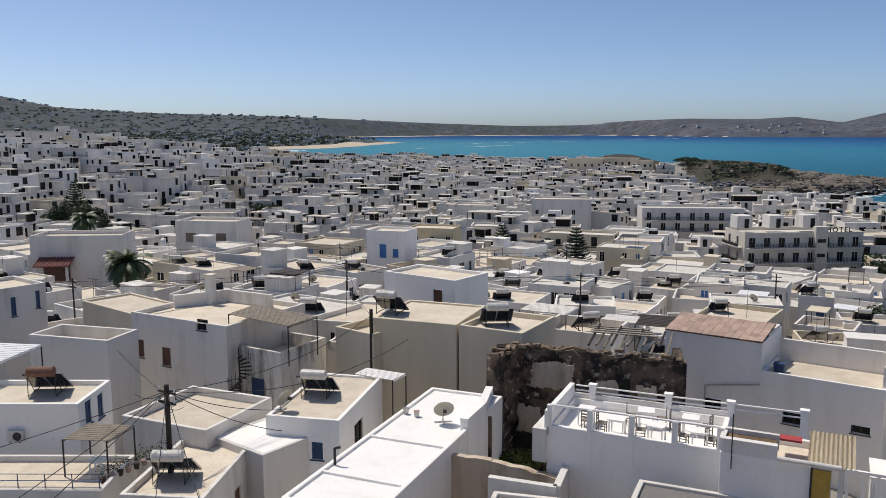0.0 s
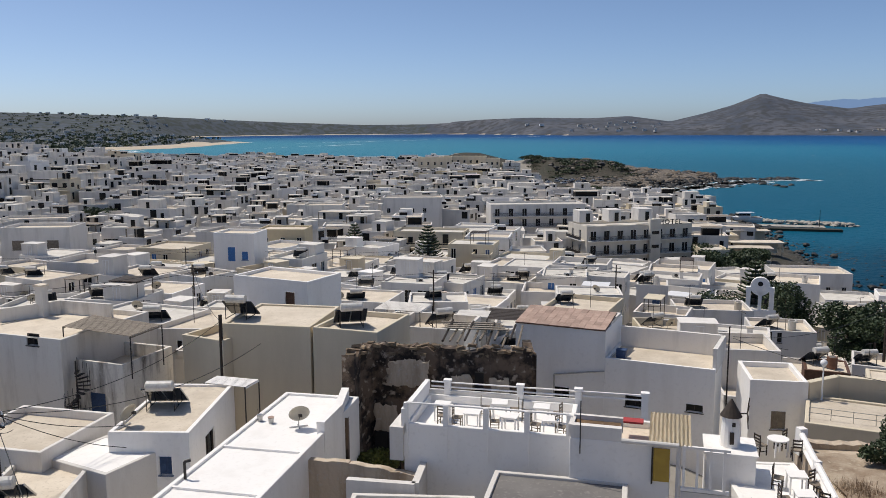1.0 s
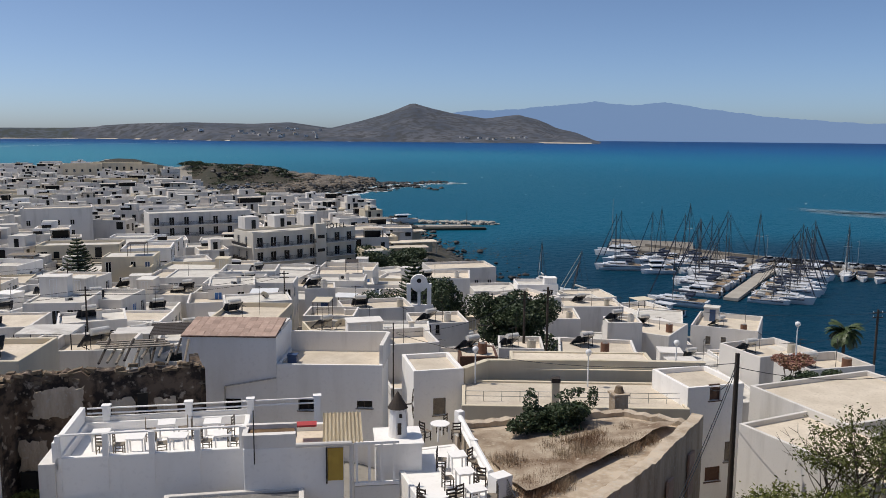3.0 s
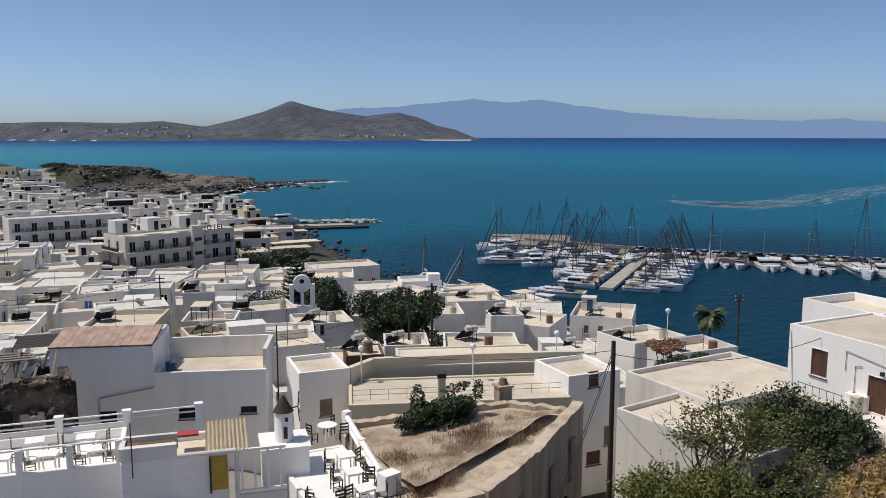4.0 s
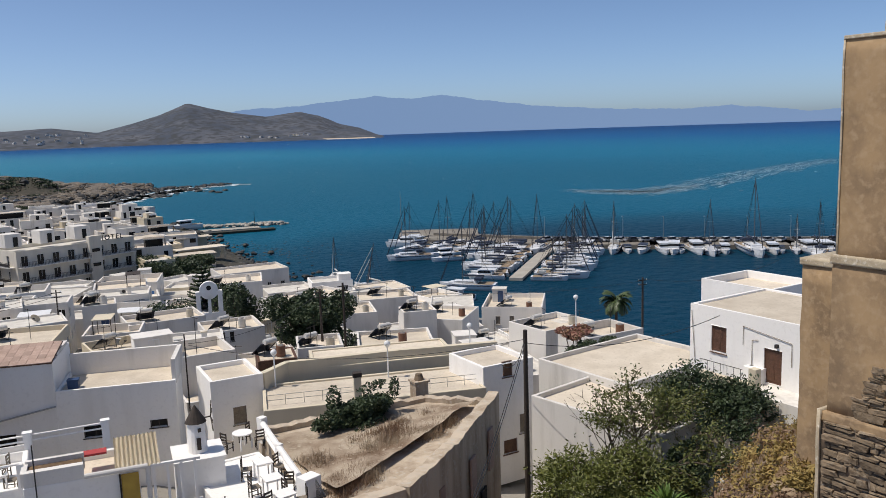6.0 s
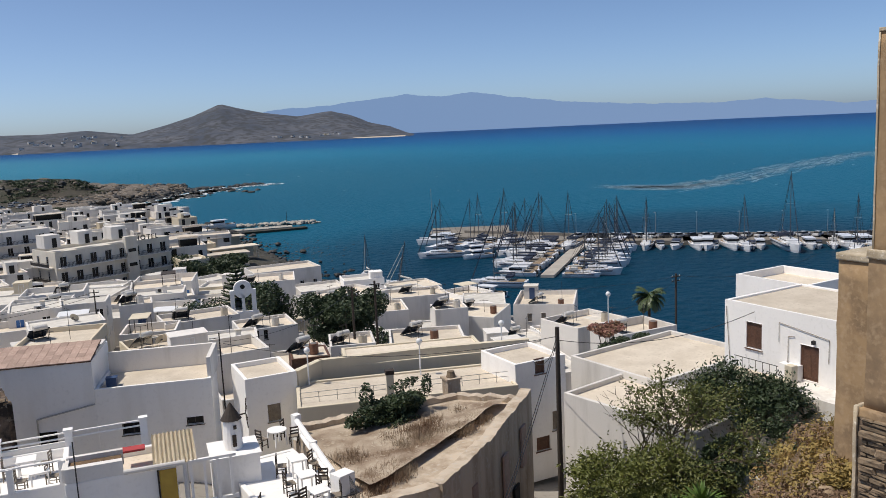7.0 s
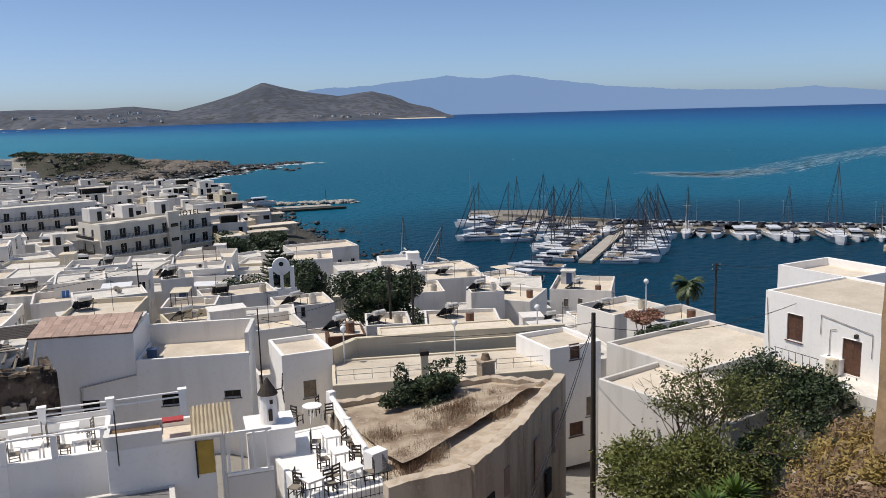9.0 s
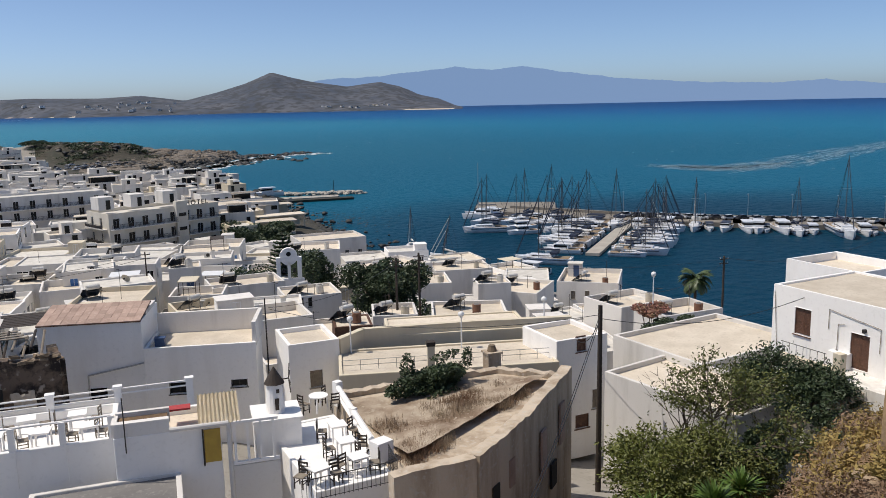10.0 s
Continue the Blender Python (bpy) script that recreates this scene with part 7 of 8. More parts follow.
shore = [(122, 150), (130, 186), (146, 227), (160, 258), (166, 300), (170, 340), (174, 380), (188, 440), (223, 463), (274, 499), (300, 520)]
spots = []
for p, q in zip(shore, shore[1:]):
    n = int(math.dist(p, q) * 1.3)
    for k in range(n):
        t = rock_rng.random()
        spots.append((p[0] + (q[0] - p[0]) * t + rock_rng.gauss(0, 3.5), p[1] + (q[1] - p[1]) * t + rock_rng.gauss(0, 3.5), rock_rng.uniform(-0.2, 0.8), rock_rng.uniform(0.5, 1.9) * (0.55 if p[1] < 240 else 1)))
for k in range(70):
    t = rock_rng.random()
    spots.append((290 + 50 * t + rock_rng.gauss(0, 3), 515 - 8 * t + rock_rng.gauss(0, 4) + 4 * math.sin(t * 9), 0.1, rock_rng.uniform(0.6, 2.2)))
pale = []
for k in range(620):
    x, y = rock_rng.uniform(170, 300), rock_rng.uniform(440, 600)
    (spots if rock_rng.random() < 0.4 else pale).append((x, y, 0, rock_rng.uniform(0.6, 2.6)))
rocks("pale_boulders", "pale broken boulders on the flat rocky point", [(x, y, float(ground(x, y)), r) for x, y, z, r in pale if float(ground(x, y)) > 0.2], RUBBLE)
rocks("jetty_stones", "white rubble stones heaped along the jetty", [(174 + 24 * t + rock_rng.gauss(0, 1.2), 281 - 19 * t + rock_rng.gauss(0, 1.6), rock_rng.uniform(-0.2, 0.9), rock_rng.uniform(0.5, 1.3)) for t in [rock_rng.random() for _ in range(190)]], CONCRETE)
spots = [(x, y, max(z, float(ground(x, y)) - 0.2), r) for x, y, z, r in spots]
rocks("shore_rocks", "dark grey rocks along the shore", spots, WETROCK)
rocks("wet_rocks", "dark wet rocks in the shallows", [(rock_rng.gauss(150, 8), rock_rng.gauss(205, 12), -0.1, rock_rng.uniform(0.2, 0.5)) for _ in range(130)], WETROCK)


def foam_patch(spots):
    verts, faces = [], []
    for x, y, length, width, rot in spots:
        m = pose(x, y, 0.06, 0, 0, rot)
        k = len(verts)
        n = 10
        for i in range(n):
            a = i * math.tau / n
            r = 1 + rock_rng.uniform(-0.35, 0.35)
            verts.append(tuple(m @ Vector((math.cos(a) * length * r, math.sin(a) * width * r, 0))))
        faces.append(list(range(k, k + n)))
    return verts, faces


foam = []
line = [(182, 425), (190, 436), (223, 456), (250, 478), (274, 492), (300, 507), (340, 500)]
for p, q in zip(line, line[1:]):
    ang = math.degrees(math.atan2(q[1] - p[1], q[0] - p[0]))
    for k in range(int(math.dist(p, q) / 0.5)):
        t = rock_rng.random()
        s = 0.55 if p[0] > 290 else 1.0
        foam.append((p[0] + (q[0] - p[0]) * t + rock_rng.gauss(6, 4) * s, p[1] + (q[1] - p[1]) * t - rock_rng.gauss(9, 6.0) * s, rock_rng.uniform(2, 7) * s, rock_rng.uniform(1.0, 3.6) * s, ang + rock_rng.uniform(-12, 12)))
for k in range(60):
    h, d = radians(rock_rng.uniform(5, 75)), 36 / math.tan(radians(rock_rng.uniform(0.6, 5)))
    if coast_distance(np.array([d * math.sin(h)]), np.array([d * math.cos(h)]))[0] < -40:
        foam.append((d * math.sin(h), d * math.cos(h), 0.0013 * d, 0.0016 * d, rock_rng.uniform(-30, 30)))
# breakers along the bay beach
for p, q in (((-150, 985), (-222, 1220)), ((-222, 1225), (-290, 1440)), ((-170, 1840), (-110, 2120)), ((1150, 3220), (1660, 3110)), ((1680, 3100), (2270, 2370)), ((-60, 1500), (150, 1800)), ((0, 1900), (500, 2500)), ((500, 2500), (900, 3000))):
    ang = math.degrees(math.atan2(q[1] - p[1], q[0] - p[0]))
    d = math.dist(p, q)
    for k in range(int(d / 14)):
        t = rock_rng.random()
        sea = 20 if p[1] < 1500 else 8
        foam.append((p[0] + (q[0] - p[0]) * t + rock_rng.gauss(sea, sea * 0.6), p[1] + (q[1] - p[1]) * t + rock_rng.gauss(0, 8), rock_rng.uniform(8, 30), rock_rng.uniform(1.2, 4), ang + rock_rng.uniform(-5, 5)))
fv, ff = foam_patch(foam)
tagged(new("sea_foam", mesh_of("sea_foam", fv, ff, [FOAM])), "white surf and small whitecaps on the water", "foam", kind="stuff")
WAKE = [(375, 226), (374, 201), (415, 194), (511, 199), (603, 204), (707, 202)]
wake = []
for p, q in zip(WAKE, WAKE[1:]):
    for k in range(150):
        t = rock_rng.random()
        ang = math.degrees(math.atan2(q[1] - p[1], q[0] - p[0]))
        wake.append((p[0] + (q[0] - p[0]) * t + rock_rng.gauss(0, 5), p[1] + (q[1] - p[1]) * t + rock_rng.choice((-9, 0, 0, 12)) + rock_rng.gauss(0, 3.5), rock_rng.uniform(3, 14), rock_rng.uniform(0.12, 0.45), ang + rock_rng.uniform(-9, 9)))
wv, wf = foam_patch(wake)
tagged(new("wake_streaks", mesh_of("wake_streaks", wv, wf, [WAKE_WATER])), "pale curved wake streaks on the sea", "foam", kind="stuff")

# ---- plants ----


def leaves(blobs, n, size, rnd, shape=1.8):
    """Many small folded leaves through a set of blobs, denser near their skins."""
    verts, faces = [], []
    weights = [b[3] * b[4] * b[5] for b in blobs]
    for _ in range(n):
        x, y, z, rx, ry, rz = rnd.choices(blobs, weights)[0]
        v = Vector((rnd.gauss(0, 1), rnd.gauss(0, 1), rnd.gauss(0, 1))).normalized() * rnd.uniform(0.35, 1.0) ** 0.6
        c = Vector((x + v.x * rx, y + v.y * ry, z + v.z * rz))
        a = Vector((rnd.gauss(0, 1), rnd.gauss(0, 1), rnd.gauss(0, 0.6))).normalized()
        b = a.cross(Vector((rnd.gauss(0, 1), rnd.gauss(0, 1), rnd.gauss(0, 1)))).normalized()
        s = size * rnd.uniform(0.6, 1.3)
        k = len(verts)
        verts += [tuple(c - a * s * shape * 0.5), tuple(c + b * s * 0.5), tuple(c + a * s * shape * 0.5), tuple(c - b * s * 0.5)]
        faces.append((k, k + 1, k + 2, k + 3))
    return verts, faces


def limbs(bm, base, tips, r, rnd):
    for t in tips:
        t = Vector(t)
        mid = Vector(base).lerp(t, 0.5) + Vector((rnd.uniform(-0.2, 0.2), rnd.uniform(-0.2, 0.2), rnd.uniform(0, 0.3)))
        tube(bm, base, mid, r, r * 0.65, 6)
        tube(bm, mid, t, r * 0.65, r * 0.2, 5)


def tree(name, label, base, blobs, n, size, mat, seed, trunk=0.12, category="tree"):
    rnd = random.Random(seed)
    top = thing(name, label, category, Matrix.Translation(base))
    local = [(b[0] - base[0], b[1] - base[1], b[2] - base[2], *b[3:]) for b in blobs]
    bm = B()
    limbs(bm, (0, 0, -0.5), [(b[0], b[1], b[2] + b[5] * 0.4) for b in local], trunk, rnd)
    part("trunk", bm, BARK, top)
    v, f = leaves(local, n, size, rnd)
    shared("crown", mesh_of("crown", v, f, [mat]), top)
    return top


def clump(cx, cy, cz, rx, ry, rz, n, seed, k=1.0):
    rnd = random.Random(seed)
    return [(cx + rnd.gauss(0, rx * 0.45), cy + rnd.gauss(0, ry * 0.45), cz + rnd.uniform(-0.6, 0.6) * rz, k * rx * rnd.uniform(1.0, 2.2) / n ** 0.5, k * ry * rnd.uniform(1.0, 2.2) / n ** 0.5, k * rz * rnd.uniform(0.9, 1.8) / n ** 0.5) for _ in range(n)]



def open_tree(name, label, base, h, spread, mat, seed, stems=4, leaf=0.1, per_tip=34, category="tree"):
    """Forking stems that end in loose sprays of leaves, with gaps between them."""
    rnd = random.Random(seed)
    top = thing(name, label, category, Matrix.Translation(base))
    bm = B()
    verts, faces = [], []

    def spray(o, d):
        for _ in range(per_tip):
            c = o + d * rnd.uniform(-0.35, 0.45) + Vector((rnd.gauss(0, 0.26), rnd.gauss(0, 0.26), rnd.gauss(0, 0.13)))
            a = (d + Vector((rnd.gauss(0, 0.8), rnd.gauss(0, 0.8), rnd.gauss(-0.25, 0.5)))).normalized()
            e = a.cross(Vector((rnd.gauss(0, 1), rnd.gauss(0, 1), rnd.gauss(0, 1)))).normalized()
            n = leaf * rnd.uniform(0.6, 1.3)
            k = len(verts)
            verts.extend((tuple(c - a * n), tuple(c + e * n * 0.42), tuple(c + a * n), tuple(c - e * n * 0.42)))
            faces.append((k, k + 1, k + 2, k + 3))

    def grow(p, d, length, r, level):
        q = p + d * length
        tube(bm, p, q, r, r * 0.68, 5)
        if level == 0:
            spray(q, d)
            return
        if level < 3:
            spray(q, d)
        for _ in range(3 if level > 1 else 2):
            nd = (d + Vector((rnd.gauss(0, 0.55), rnd.gauss(0, 0.55), rnd.gauss(0.02, 0.3)))).normalized()
            grow(q, nd, length * rnd.uniform(0.62, 0.88), r * 0.62, level - 1)

    for k in range(stems):
        a = k * math.tau / stems + rnd.uniform(-0.4, 0.4)
        d = Vector((math.cos(a) * spread / h, math.sin(a) * spread / h, 1)).normalized()
        grow(Vector((0.15 * math.cos(a), 0.15 * math.sin(a), -0.4)), d, h * 0.33, 0.085, 4)
    part("trunk", bm, BARK, top)
    shared("crown", mesh_of("crown", verts, faces, [mat]), top)
    return top


open_tree("pepper_tree", "feathery green tree with an open crown on a slope", (31.3, 18.6, 17.2), 4.6, 3.2, LEAF, 1, 5, 0.1, 38)
open_tree("pepper_tree", "slender feathery green tree with bare twigs", (34.4, 18.2, 17.6), 6.3, 1.5, LEAF, 2, 3, 0.1, 24)
open_tree("small_tree", "dark green bushy tree by a stair", (40.2, 17.2, 19.0), 4.0, 1.5, LEAFDARK, 3, 4, 0.12, 40)
tree("shrub", "olive green undergrowth on the dry slope", (28.5, 17.0, 18.2), clump(28.8, 17.4, 19.4, 2.4, 1.6, 1.0, 30, 4, 1.4), 9000, 0.1, LEAF, 4, 0.06, "shrub")
tree("shrub", "low dark undergrowth below the houses", (34.5, 16.2, 18.8), clump(34.3, 16.4, 20.0, 2.6, 1.4, 0.9, 16, 14), 6000, 0.12, LEAFDARK, 14, 0.06, "shrub")
tree("shrub", "dark green undergrowth beneath feathery trees", (32.5, 17.2, 17.0), clump(32.3, 17.2, 18.7, 2.4, 1.3, 1.3, 20, 71, 1.5), 9000, 0.1, LEAFDARK, 71, 0.06, "shrub")
twigs = thing("bare_shrub", "leafless twiggy shrub against a cement roof", "shrub", pose(34.6, 20.2, 18.0))
rnd = random.Random(8)
bm = B()
for k in range(16):
    p = Vector((0, 0, 1.0))
    d = Vector((rnd.gauss(0, 0.35), rnd.gauss(0, 0.35), 1)).normalized()
    for s in range(5):
        q = p + d * 0.75
        tube(bm, p, q, 0.035 - 0.006 * s, 0.03 - 0.006 * s, 4)
        if s > 1:
            for _ in range(2):
                tube(bm, q, q + (d + Vector((rnd.gauss(0, 0.6), rnd.gauss(0, 0.6), 0.2))).normalized() * 0.5, 0.014, 0.006, 4)
        d = (d + Vector((rnd.gauss(0, 0.28), rnd.gauss(0, 0.28), 0.1))).normalized()
        p = q
part("branch", bm, BARK, twigs)


def spiky(name, label, base, n, length, mat, seed, width=0.07, stem=0.5):
    """A rosette of stiff leaves."""
    rnd = random.Random(seed)
    top = thing(name, label, "plant", Matrix.Translation(base), "spiky plants")
    part("stem", tubes(((0, 0, -2.4), (0, 0, stem), 0.12, 0.09, 8)), BARK, top)
    verts, faces = [], []
    for k in range(n):
        a, e = rnd.uniform(0, math.tau), rnd.uniform(-0.15, 1.35)
        d = Vector((math.cos(a) * math.cos(e), math.sin(a) * math.cos(e), math.sin(e)))
        s = Vector((-math.sin(a), math.cos(a), 0)) * width
        ln = length * rnd.uniform(0.7, 1.1)
        o = Vector((0, 0, stem))
        pts = [o, o + d * ln * 0.55, o + d * ln - Vector((0, 0, 0.12 * ln))]
        i = len(verts)
        verts += [tuple(pts[0] - s * 0.7), tuple(pts[0] + s * 0.7), tuple(pts[1] - s), tuple(pts[1] + s), tuple(pts[2])]
        faces += [(i, i + 1, i + 3, i + 2), (i + 2, i + 3, i + 4)]
    shared("leaf_rosette", mesh_of("leaf_rosette", verts, faces, [mat]), top)
    return top


for k, (x, y) in enumerate(((25.6, 17.9), (26.9, 17.1), (27.9, 16.2), (26.2, 16.4), (28.6, 15.3), (29.6, 16.6), (27.2, 15.2), (24.9, 16.9), (30.2, 15.0), (26.6, 18.8), (25.2, 15.6))):
    spiky("yucca", "bright green yucca with stiff pointed leaves", (x, y, float(ground(x, y)) + 1.9 + 0.4 * math.sin(k * 2)), 110, 1.15, YUCCA, 30 + k, 0.07, 0.4)


def palm(label, base, h, r, seed, lean=(0, 0)):
    rnd = random.Random(seed)
    top = thing("palm_tree", label, "palm", Matrix.Translation(base))
    tip = Vector((lean[0], lean[1], h))
    bm = B()
    for k in range(8):
        tube(bm, tip * (k / 8), tip * ((k + 1) / 8), 0.26 - 0.012 * k, 0.21 - 0.01 * k, 9)
    part("trunk", bm, BARK, top)
    verts, faces = [], []
    for k in range(70):
        a, e = rnd.uniform(0, math.tau), rnd.uniform(-0.5, 1.3)
        out = Vector((math.cos(a), math.sin(a), 0))
        side = Vector((-math.sin(a), math.cos(a), 0))
        pts = []
        p, ang = tip.copy(), e
        for s in range(9):
            pts.append(p.copy())
            p = p + (out * math.cos(ang) + Vector((0, 0, math.sin(ang)))) * r / 8
            ang -= 0.2
        for s in range(1, 9):
            for w in (-1, 1):
                for j in range(3):
                    c = pts[s - 1].lerp(pts[s], j / 3)
                    fwd = (pts[s] - pts[s - 1]).normalized()
                    ln = r * 0.26 * math.sin(0.35 + 2.5 * (s / 9))
                    t = c + side * w * ln * 0.8 + fwd * ln * 0.6 - Vector((0, 0, ln * 0.35))
                    i = len(verts)
                    verts += [tuple(c - fwd * r * 0.02), tuple(c + fwd * r * 0.05), tuple(t)]
                    faces.append((i, i + 1, i + 2))
    shared("fronds", mesh_of("fronds", verts, faces, [PALMLEAF]), top)
    return top


palm("shaggy palm tree among white houses", (-37.0, 95.0, 11.0), 9.4, 3.2, 3)
palm("date palm near the harbour", (88.0, 50.6, 5.0), 9.0, 2.3, 4, (0.4, 0.2))
palm("low palm crown behind a tiled roof", (24.8, 66.5, 14.0), 5.0, 2.0, 5)
palm("palm tree in the old town", (-66.0, 150.0, 12.0), 7.5, 3.0, 6)


def araucaria(base, h, label, seed):
    rnd = random.Random(seed)
    top = thing("norfolk_pine", label, "tree", Matrix.Translation(base))
    part("trunk", tubes(((0, 0, -0.5), (0, 0, h), 0.22, 0.04, 8)), BARK, top)
    verts, faces = [], []
    tiers = int(h / 0.62)
    for t in range(tiers):
        z = h * (0.12 + 0.87 * t / tiers)
        reach = h * 0.34 * (1 - t / tiers) ** 0.8 + 0.25
        for k in range(7):
            a = k * math.tau / 7 + t * 0.45
            d = Vector((math.cos(a), math.sin(a), 0.22))
            s = Vector((-math.sin(a), math.cos(a), 0))
            for j in range(26):
                u = (j + 1) / 26
                c = Vector((0, 0, z)) + d * reach * u - Vector((0, 0, 0.1 * reach * math.sin(u * 3)))
                for w in (-1, 1):
                    e = c + s * w * (reach * 0.3 * (1.1 - u) + 0.12) + d * 0.1 + Vector((0, 0, rnd.uniform(0.05, 0.3)))
                    i = len(verts)
                    verts += [tuple(c - d * 0.15), tuple(c + d * 0.15), tuple(e)]
                    faces.append((i, i + 1, i + 2))
    shared("foliage", mesh_of("foliage", verts, faces, [LEAFDARK]), top)
    return top


araucaria((22.7, 138.5, 10.0), 9.5, "dark norfolk pine rising between white houses", 1)
araucaria((-88.0, 196.0, 11.0), 13.0, "dark norfolk pine in the old town", 2)
araucaria((60.0, 98.0, 9.0), 9.5, "young norfolk pine near the belfry", 3)
araucaria((-45.0, 420.0, 4.0), 17.0, "distant norfolk pine above white houses", 4)
araucaria((12.0, 165.0, 8.0), 9.0, "norfolk pine behind yellow house", 5)
tree("tree", "dense dark evergreen tree among white houses", (57.0, 71.0, 10), clump(56.8, 71.0, 15.0, 3.6, 3.2, 3.4, 30, 6, 1.7), 26000, 0.2, LEAFDARK, 6, 0.25)
tree("tree", "dark evergreen tree by the church", (62.0, 93.5, 8), clump(62.0, 93.5, 12.6, 3.0, 3.0, 3.8, 22, 7, 1.5), 9000, 0.22, LEAFDARK, 7, 0.25)
tree("tree", "dark evergreen tree in a garden", (53.0, 95.0, 8), clump(53.2, 95.0, 12.2, 2.6, 2.6, 3.2, 20, 17, 1.5), 7000, 0.2, LEAFDARK, 17, 0.2)
for k, (x, y, r) in enumerate(((86, 158, 4.0), (96, 164, 4.2), (104, 172, 3.5), (92, 176, 3.5), (-60, 205, 3.5), (130, 330, 6), (118, 348, 6), (140, 352, 5), (150, 300, 5), (-30, 190, 3), (-52, 235, 3.5), (20, 250, 3.5), (-10, 290, 4), (40, 280, 4), (-90, 300, 4), (-120, 260, 4), (60, 320, 4.5), (5, 360, 4.5), (-60, 380, 5), (80, 400, 6), (100, 420, 6), (148, 556, 5), (166, 566, 5), (152, 520, 4))):
    z = float(ground(x, y))
    tree("tree", "dark green tree crowns between houses", (x, y, z), clump(x, y, z + (2.8 if y < 400 else 0.8), r, r, 2.2 if y < 400 else 1.4, 14, 40 + k, 1.4), 4200, 0.34, LEAFDARK, 40 + k, 0.25)
tree("tree", "tall dark cypress-green tree rising over white houses", (-79.5, 186, 9), clump(-79.5, 186, 15.2, 3.4, 3.0, 4.4, 24, 61, 1.6), 15000, 0.28, LEAFDARK, 61, 0.3)
tree("tree", "broad dark evergreen tree rising over white houses", (-88.5, 190, 9), clump(-88.5, 190, 15.4, 3.2, 3.0, 3.6, 22, 62, 1.6), 12000, 0.28, LEAFDARK, 62, 0.3)
tree("shrub", "dark conifer shrubs in a ruined yard", (26.0, 29.0, 21.4), clump(26.2, 28.8, 22.5, 2.4, 1.0, 1.1, 26, 9, 1.3) + [(24.6, 29.4, 23.2, 0.4, 0.4, 0.8), (27.6, 28.3, 23.3, 0.3, 0.3, 0.6)], 13000, 0.09, LEAFDARK, 9, 0.05, "shrub")
tree("shrub", "green bush growing inside a ruin", (4.0, 43.4, 16.0), clump(4.0, 42.6, 18.0, 1.4, 1.0, 1.0, 12, 10), 6000, 0.1, LEAF, 10, 0.05, "shrub")
tree("shrub", "bougainvillea and garden bush on a terrace", (54.1, 33.8, 15.5), clump(54.1, 33.8, 18.0, 2.2, 1.6, 0.9, 12, 11), 5000, 0.12, LEAFDARK, 11, 0.06, "shrub")
tree("shrub", "pink flowering bougainvillea over a terrace", (56.1, 36.1, 15.5), clump(56.1, 36.1, 18.9, 1.8, 1.2, 0.6, 10, 12), 4000, 0.12, PINKFLOWER, 12, 0.06, "shrub")
# trees of the plain beyond the town
plain = random.Random(31)
pv, pf = [], []
for k in range(3400):
    h, d = radians(plain.uniform(-34, 6)), plain.uniform(850, 3500)
    x, y = d * math.sin(h), d * math.cos(h)
    if coast_distance(np.array([x]), np.array([y]))[0] < 45:
        continue
    z = float(ground(x, y))
    r = plain.uniform(3, 6)
    v, f = leaves([(x + plain.uniform(-3, 3), y, z + 2.5, r * 1.9, r, 2.6)], 18, 3.4, plain, 1.2)
    i = len(pv)
    pv += v
    pf += [tuple(a + i for a in q) for q in f]
tagged(new("distant_trees", mesh_of("distant_trees", pv, pf, [LEAFDARK])), "scattered dark trees over the coastal plain", "trees", kind="stuff")
# scrub on the headland
sv, sf = [], []
for k in range(300):
    x, y = plain.uniform(164, 224), plain.uniform(505, 600)
    z = float(ground(x, y))
    if z < 2.5 or coast_distance(np.array([x]), np.array([y]))[0] < 32:
        continue
    r = plain.uniform(2.0, 4.2)
    v, f = leaves([(x, y, z + 0.1, r * 1.4, r * 1.4, 0.6)], 60, 0.7, plain, 1.2)
    i = len(sv)
    sv += v
    sf += [tuple(a + i for a in q) for q in f]
tagged(new("headland_scrub", mesh_of("headland_scrub", sv, sf, [LEAFDARK])), "low dark scrub on the rocky headland", "shrubs", kind="stuff")
# small buildings on the plain and on the far hills
fv2, ff2, fi2 = [], [], []
for k in range(420):
    h = radians(plain.choice((plain.uniform(-34, -6), plain.uniform(13, 40))))
    d = plain.uniform(1000, 3000) if h < 0 else plain.uniform(3050, 3500)
    x, y = d * math.sin(h), d * math.cos(h)
    if coast_distance(np.array([x]), np.array([y]))[0] < 30:
        continue
    far_house(fv2, ff2, fi2, x, y, plain.uniform(8, 20), 9, plain.uniform(-40, 40), float(ground(x, y)) - 1, plain.uniform(4, 7), plain)
tagged(new("scattered_villas", mesh_of("scattered_villas", fv2, ff2, [WHITE, GREYWHITE, BRIGHT, CREAM, ROOF, ROOFWHITE, GLASS, DARKFILL, GREYWOOD], fi2)), "tiny white villas on the plain and far hills", "houses", kind="stuff")
# dry grass and weeds


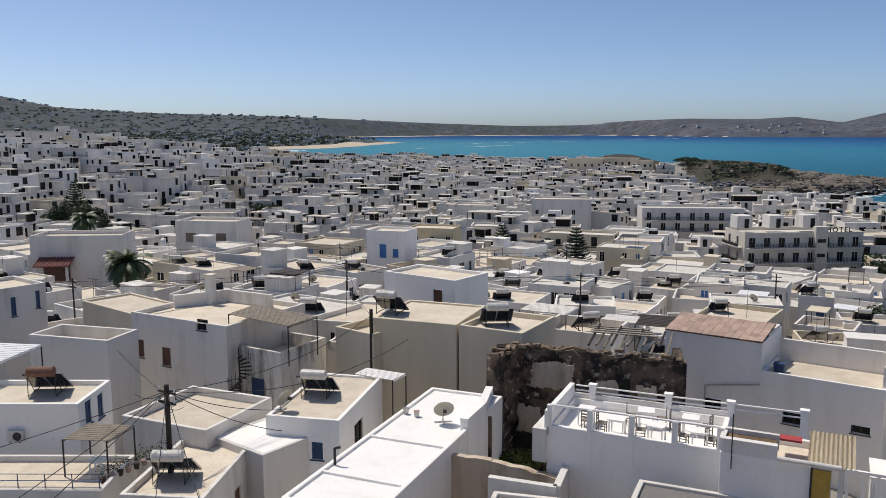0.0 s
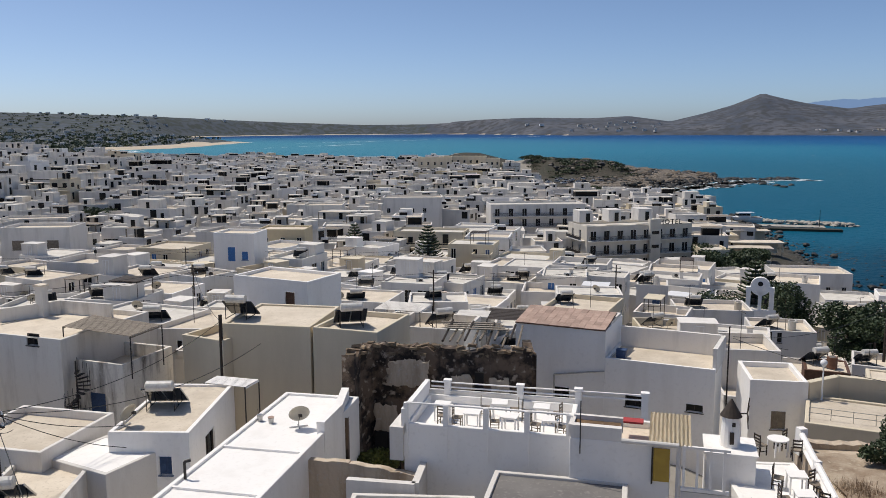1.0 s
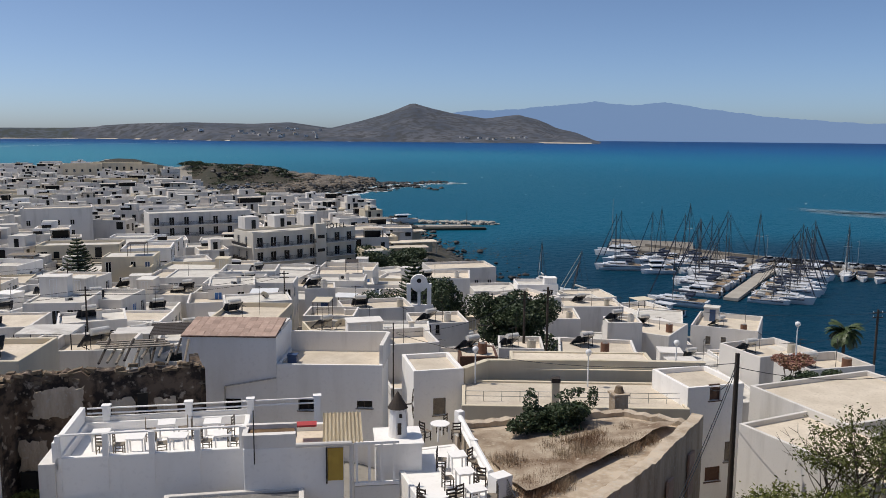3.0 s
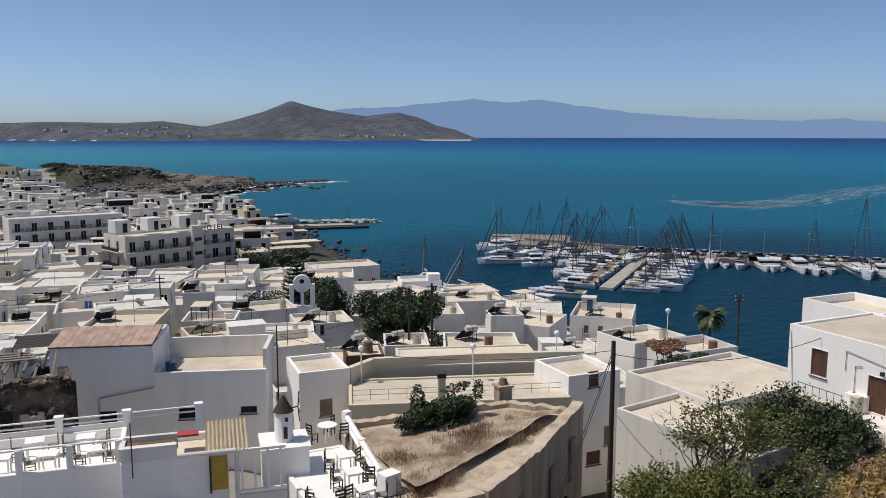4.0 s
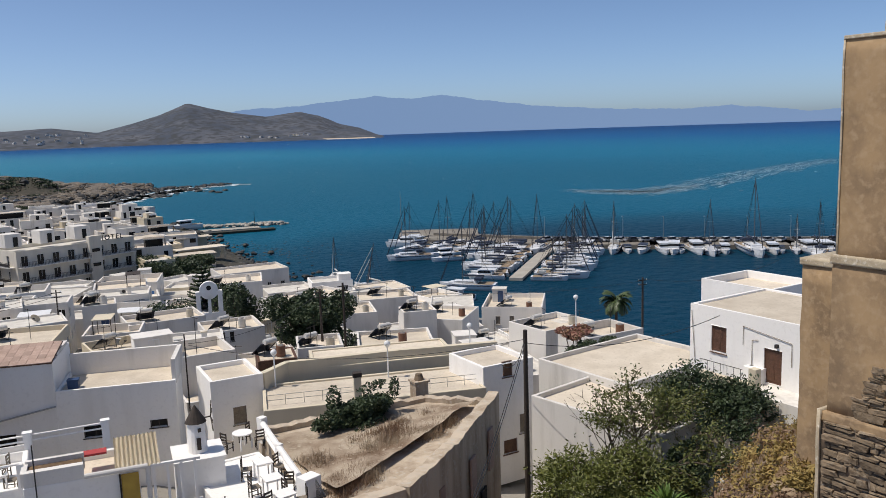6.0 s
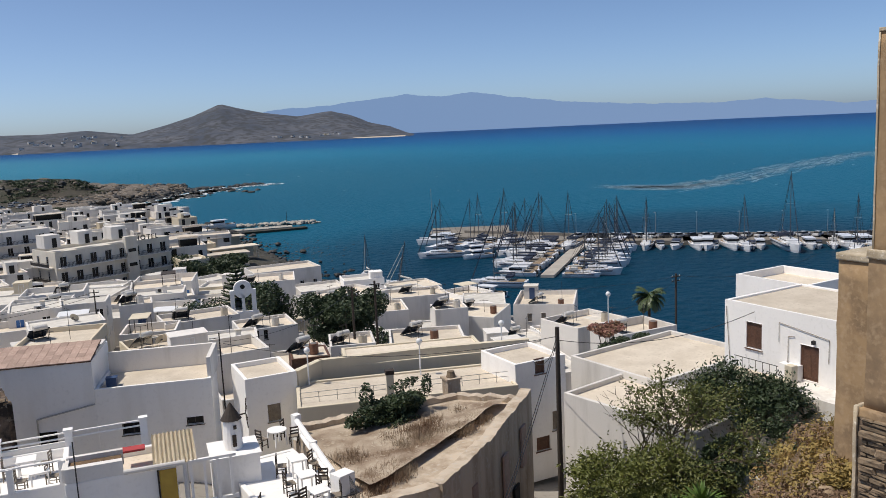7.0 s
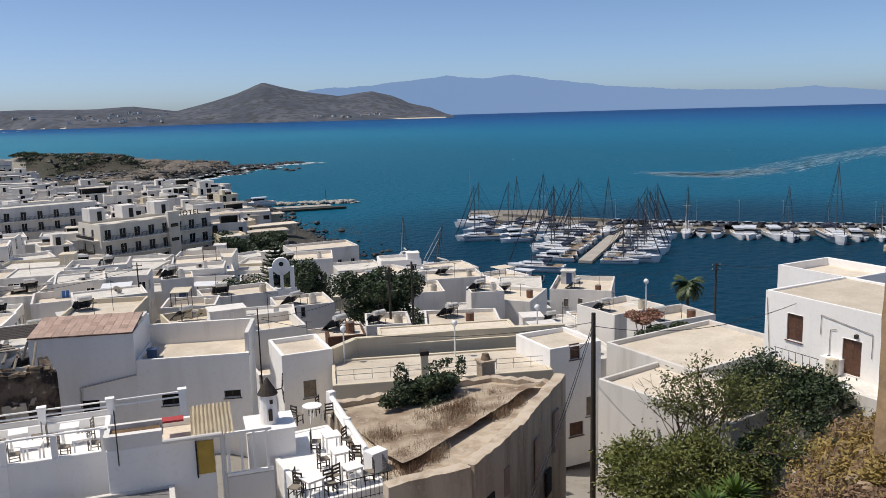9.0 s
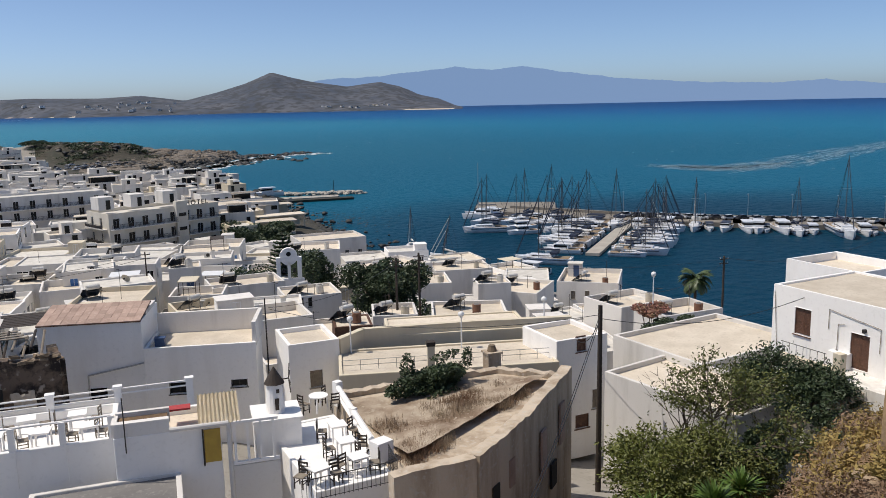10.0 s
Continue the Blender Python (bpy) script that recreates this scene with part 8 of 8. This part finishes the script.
def tufts(name, label, spots, mat, length, rnd, blades=26, spread=0.16, width=0.012):
    verts, faces = [], []
    for x, y, z in spots:
        for b in range(blades):
            a, lean = rnd.uniform(0, math.tau), rnd.uniform(0.1, 0.9)
            o = Vector((x + rnd.gauss(0, spread), y + rnd.gauss(0, spread), z))
            d = Vector((math.cos(a) * lean, math.sin(a) * lean, 1)).normalized() * length * rnd.uniform(0.5, 1.2)
            s = Vector((-math.sin(a), math.cos(a), 0)) * width
            i = len(verts)
            verts += [tuple(o - s), tuple(o + s), tuple(o + d)]
            faces.append((i, i + 1, i + 2))
    return tagged(new(name, mesh_of(name, verts, faces, [mat])), label, "grass", kind="stuff")


gr = random.Random(17)
grass = []
for k in range(1500):
    h, d = radians(gr.uniform(60, 78)), gr.uniform(13, 42)
    x, y = d * math.sin(h), d * math.cos(h)
    if noise.noise(Vector((x * 0.45, y * 0.45, 0))) > 0.0:
        grass.append((x, y, float(ground(x, y)) - 0.05))
tufts("dry_grass", "straw-coloured dry grass on a steep slope", grass, DRYGRASS, 0.3, gr, 22)


def scrub(name, label, mat, count, seed, size):
    """Low rounded bushes of fine leaves, scattered over the slope."""
    rnd = random.Random(seed)
    verts, faces = [], []
    for _ in range(count):
        h, d = radians(rnd.uniform(60, 78)), rnd.uniform(13, 44)
        x, y = d * math.sin(h), d * math.cos(h)
        if noise.noise(Vector((x * 0.35 + seed, y * 0.35, 2))) < -0.12:
            continue
        r = rnd.uniform(0.25, 0.75)
        z = float(ground(x, y))
        v, f = leaves([(x, y, z + r * 0.2, r, r, r * 0.62), (x + 0.5 * r, y - 0.3 * r, z + 0.1, r * 0.7, r * 0.7, r * 0.5)], int(150 + 260 * r), size, rnd, 2.6)
        i = len(verts)
        verts += v
        faces += [tuple(a + i for a in q) for q in f]
    return tagged(new(name, mesh_of(name, verts, faces, [mat])), label, "shrubs", kind="stuff")


scrub("olive_scrub", "low olive and ochre thorny scrub on a dry slope", SCRUBOLIVE, 420, 3, 0.05)
scrub("brown_scrub", "low brown dead scrub on a dry slope", SCRUBBROWN, 260, 8, 0.05)
scrub("dark_scrub", "dark green weeds between rocks on a slope", LEAFDARK, 40, 13, 0.06)
rocks("slope_rocks", "grey and rust coloured rocks on the dry slope", [(x, y, z + 0.05, gr.uniform(0.05, 0.2)) for x, y, z in [(d * math.sin(h), d * math.cos(h), float(ground(d * math.sin(h), d * math.cos(h)))) for h, d in [(radians(gr.uniform(57, 76)), gr.uniform(17, 40)) for _ in range(260)]]], STONE)
weeds = []
for k in range(900):
    u, w = gr.random(), gr.random() ** 1.6
    p = Vector((19.3, 23.0, 0)).lerp(Vector((28.6, 25.2, 0)), u)
    q = Vector((21.6, 29.6, 0)).lerp(Vector((28.3, 27.9, 0)), u)
    c = p.lerp(q, w)
    if w < 0.62 and noise.noise(Vector((c.x * 0.6, c.y * 0.6, 2))) > -0.05:
        weeds.append((c.x, c.y, 22.05))
tufts("dead_weeds", "reddish brown dead weeds in a ruined yard", weeds, WEED, 0.45, gr, 30, 0.2)
# landing and stair by the house with the brown door
landing = thing("landing", "whitewashed landing with low wall by a brown door", "landing", pose(43.5, 15.6, 14, 0, 0, -106))
part("platform", boxes((0.8, 0, 3.6, 6.0, 2.0, 7.3)), GREYWHITE, landing)
part("gate_pillar", boxes((-0.4, -0.9, 7.9, 0.45, 0.45, 1.5)), CREAM, landing)
part("low_wall", boxes((-2.4, -0.9, 7.4, 3.6, 0.3, 0.7)), CREAM, landing)
part("meter_box", boxes((-1.6, 0.8, 7.7, 1.1, 0.8, 0.9)), BRIGHT, landing)
for k in range(9):
    part("step", boxes((0.6 - 0.15 * k, -1.5 - 0.35 * k, 7.0 - 0.17 * k, 1.6, 0.4, 0.3)), PALEEDGE, landing)
for k in range(7):
    part("baluster", tubes(((-4.0 + 0.45 * k, -0.9, 7.7), (-4.0 + 0.45 * k, -0.9, 8.4), 0.015, None, 5)), IRON, landing)
part("handrail", tubes(((-4.1, -0.9, 8.4), (-1.2, -0.9, 8.4), 0.02, None, 6)), IRON, landing)
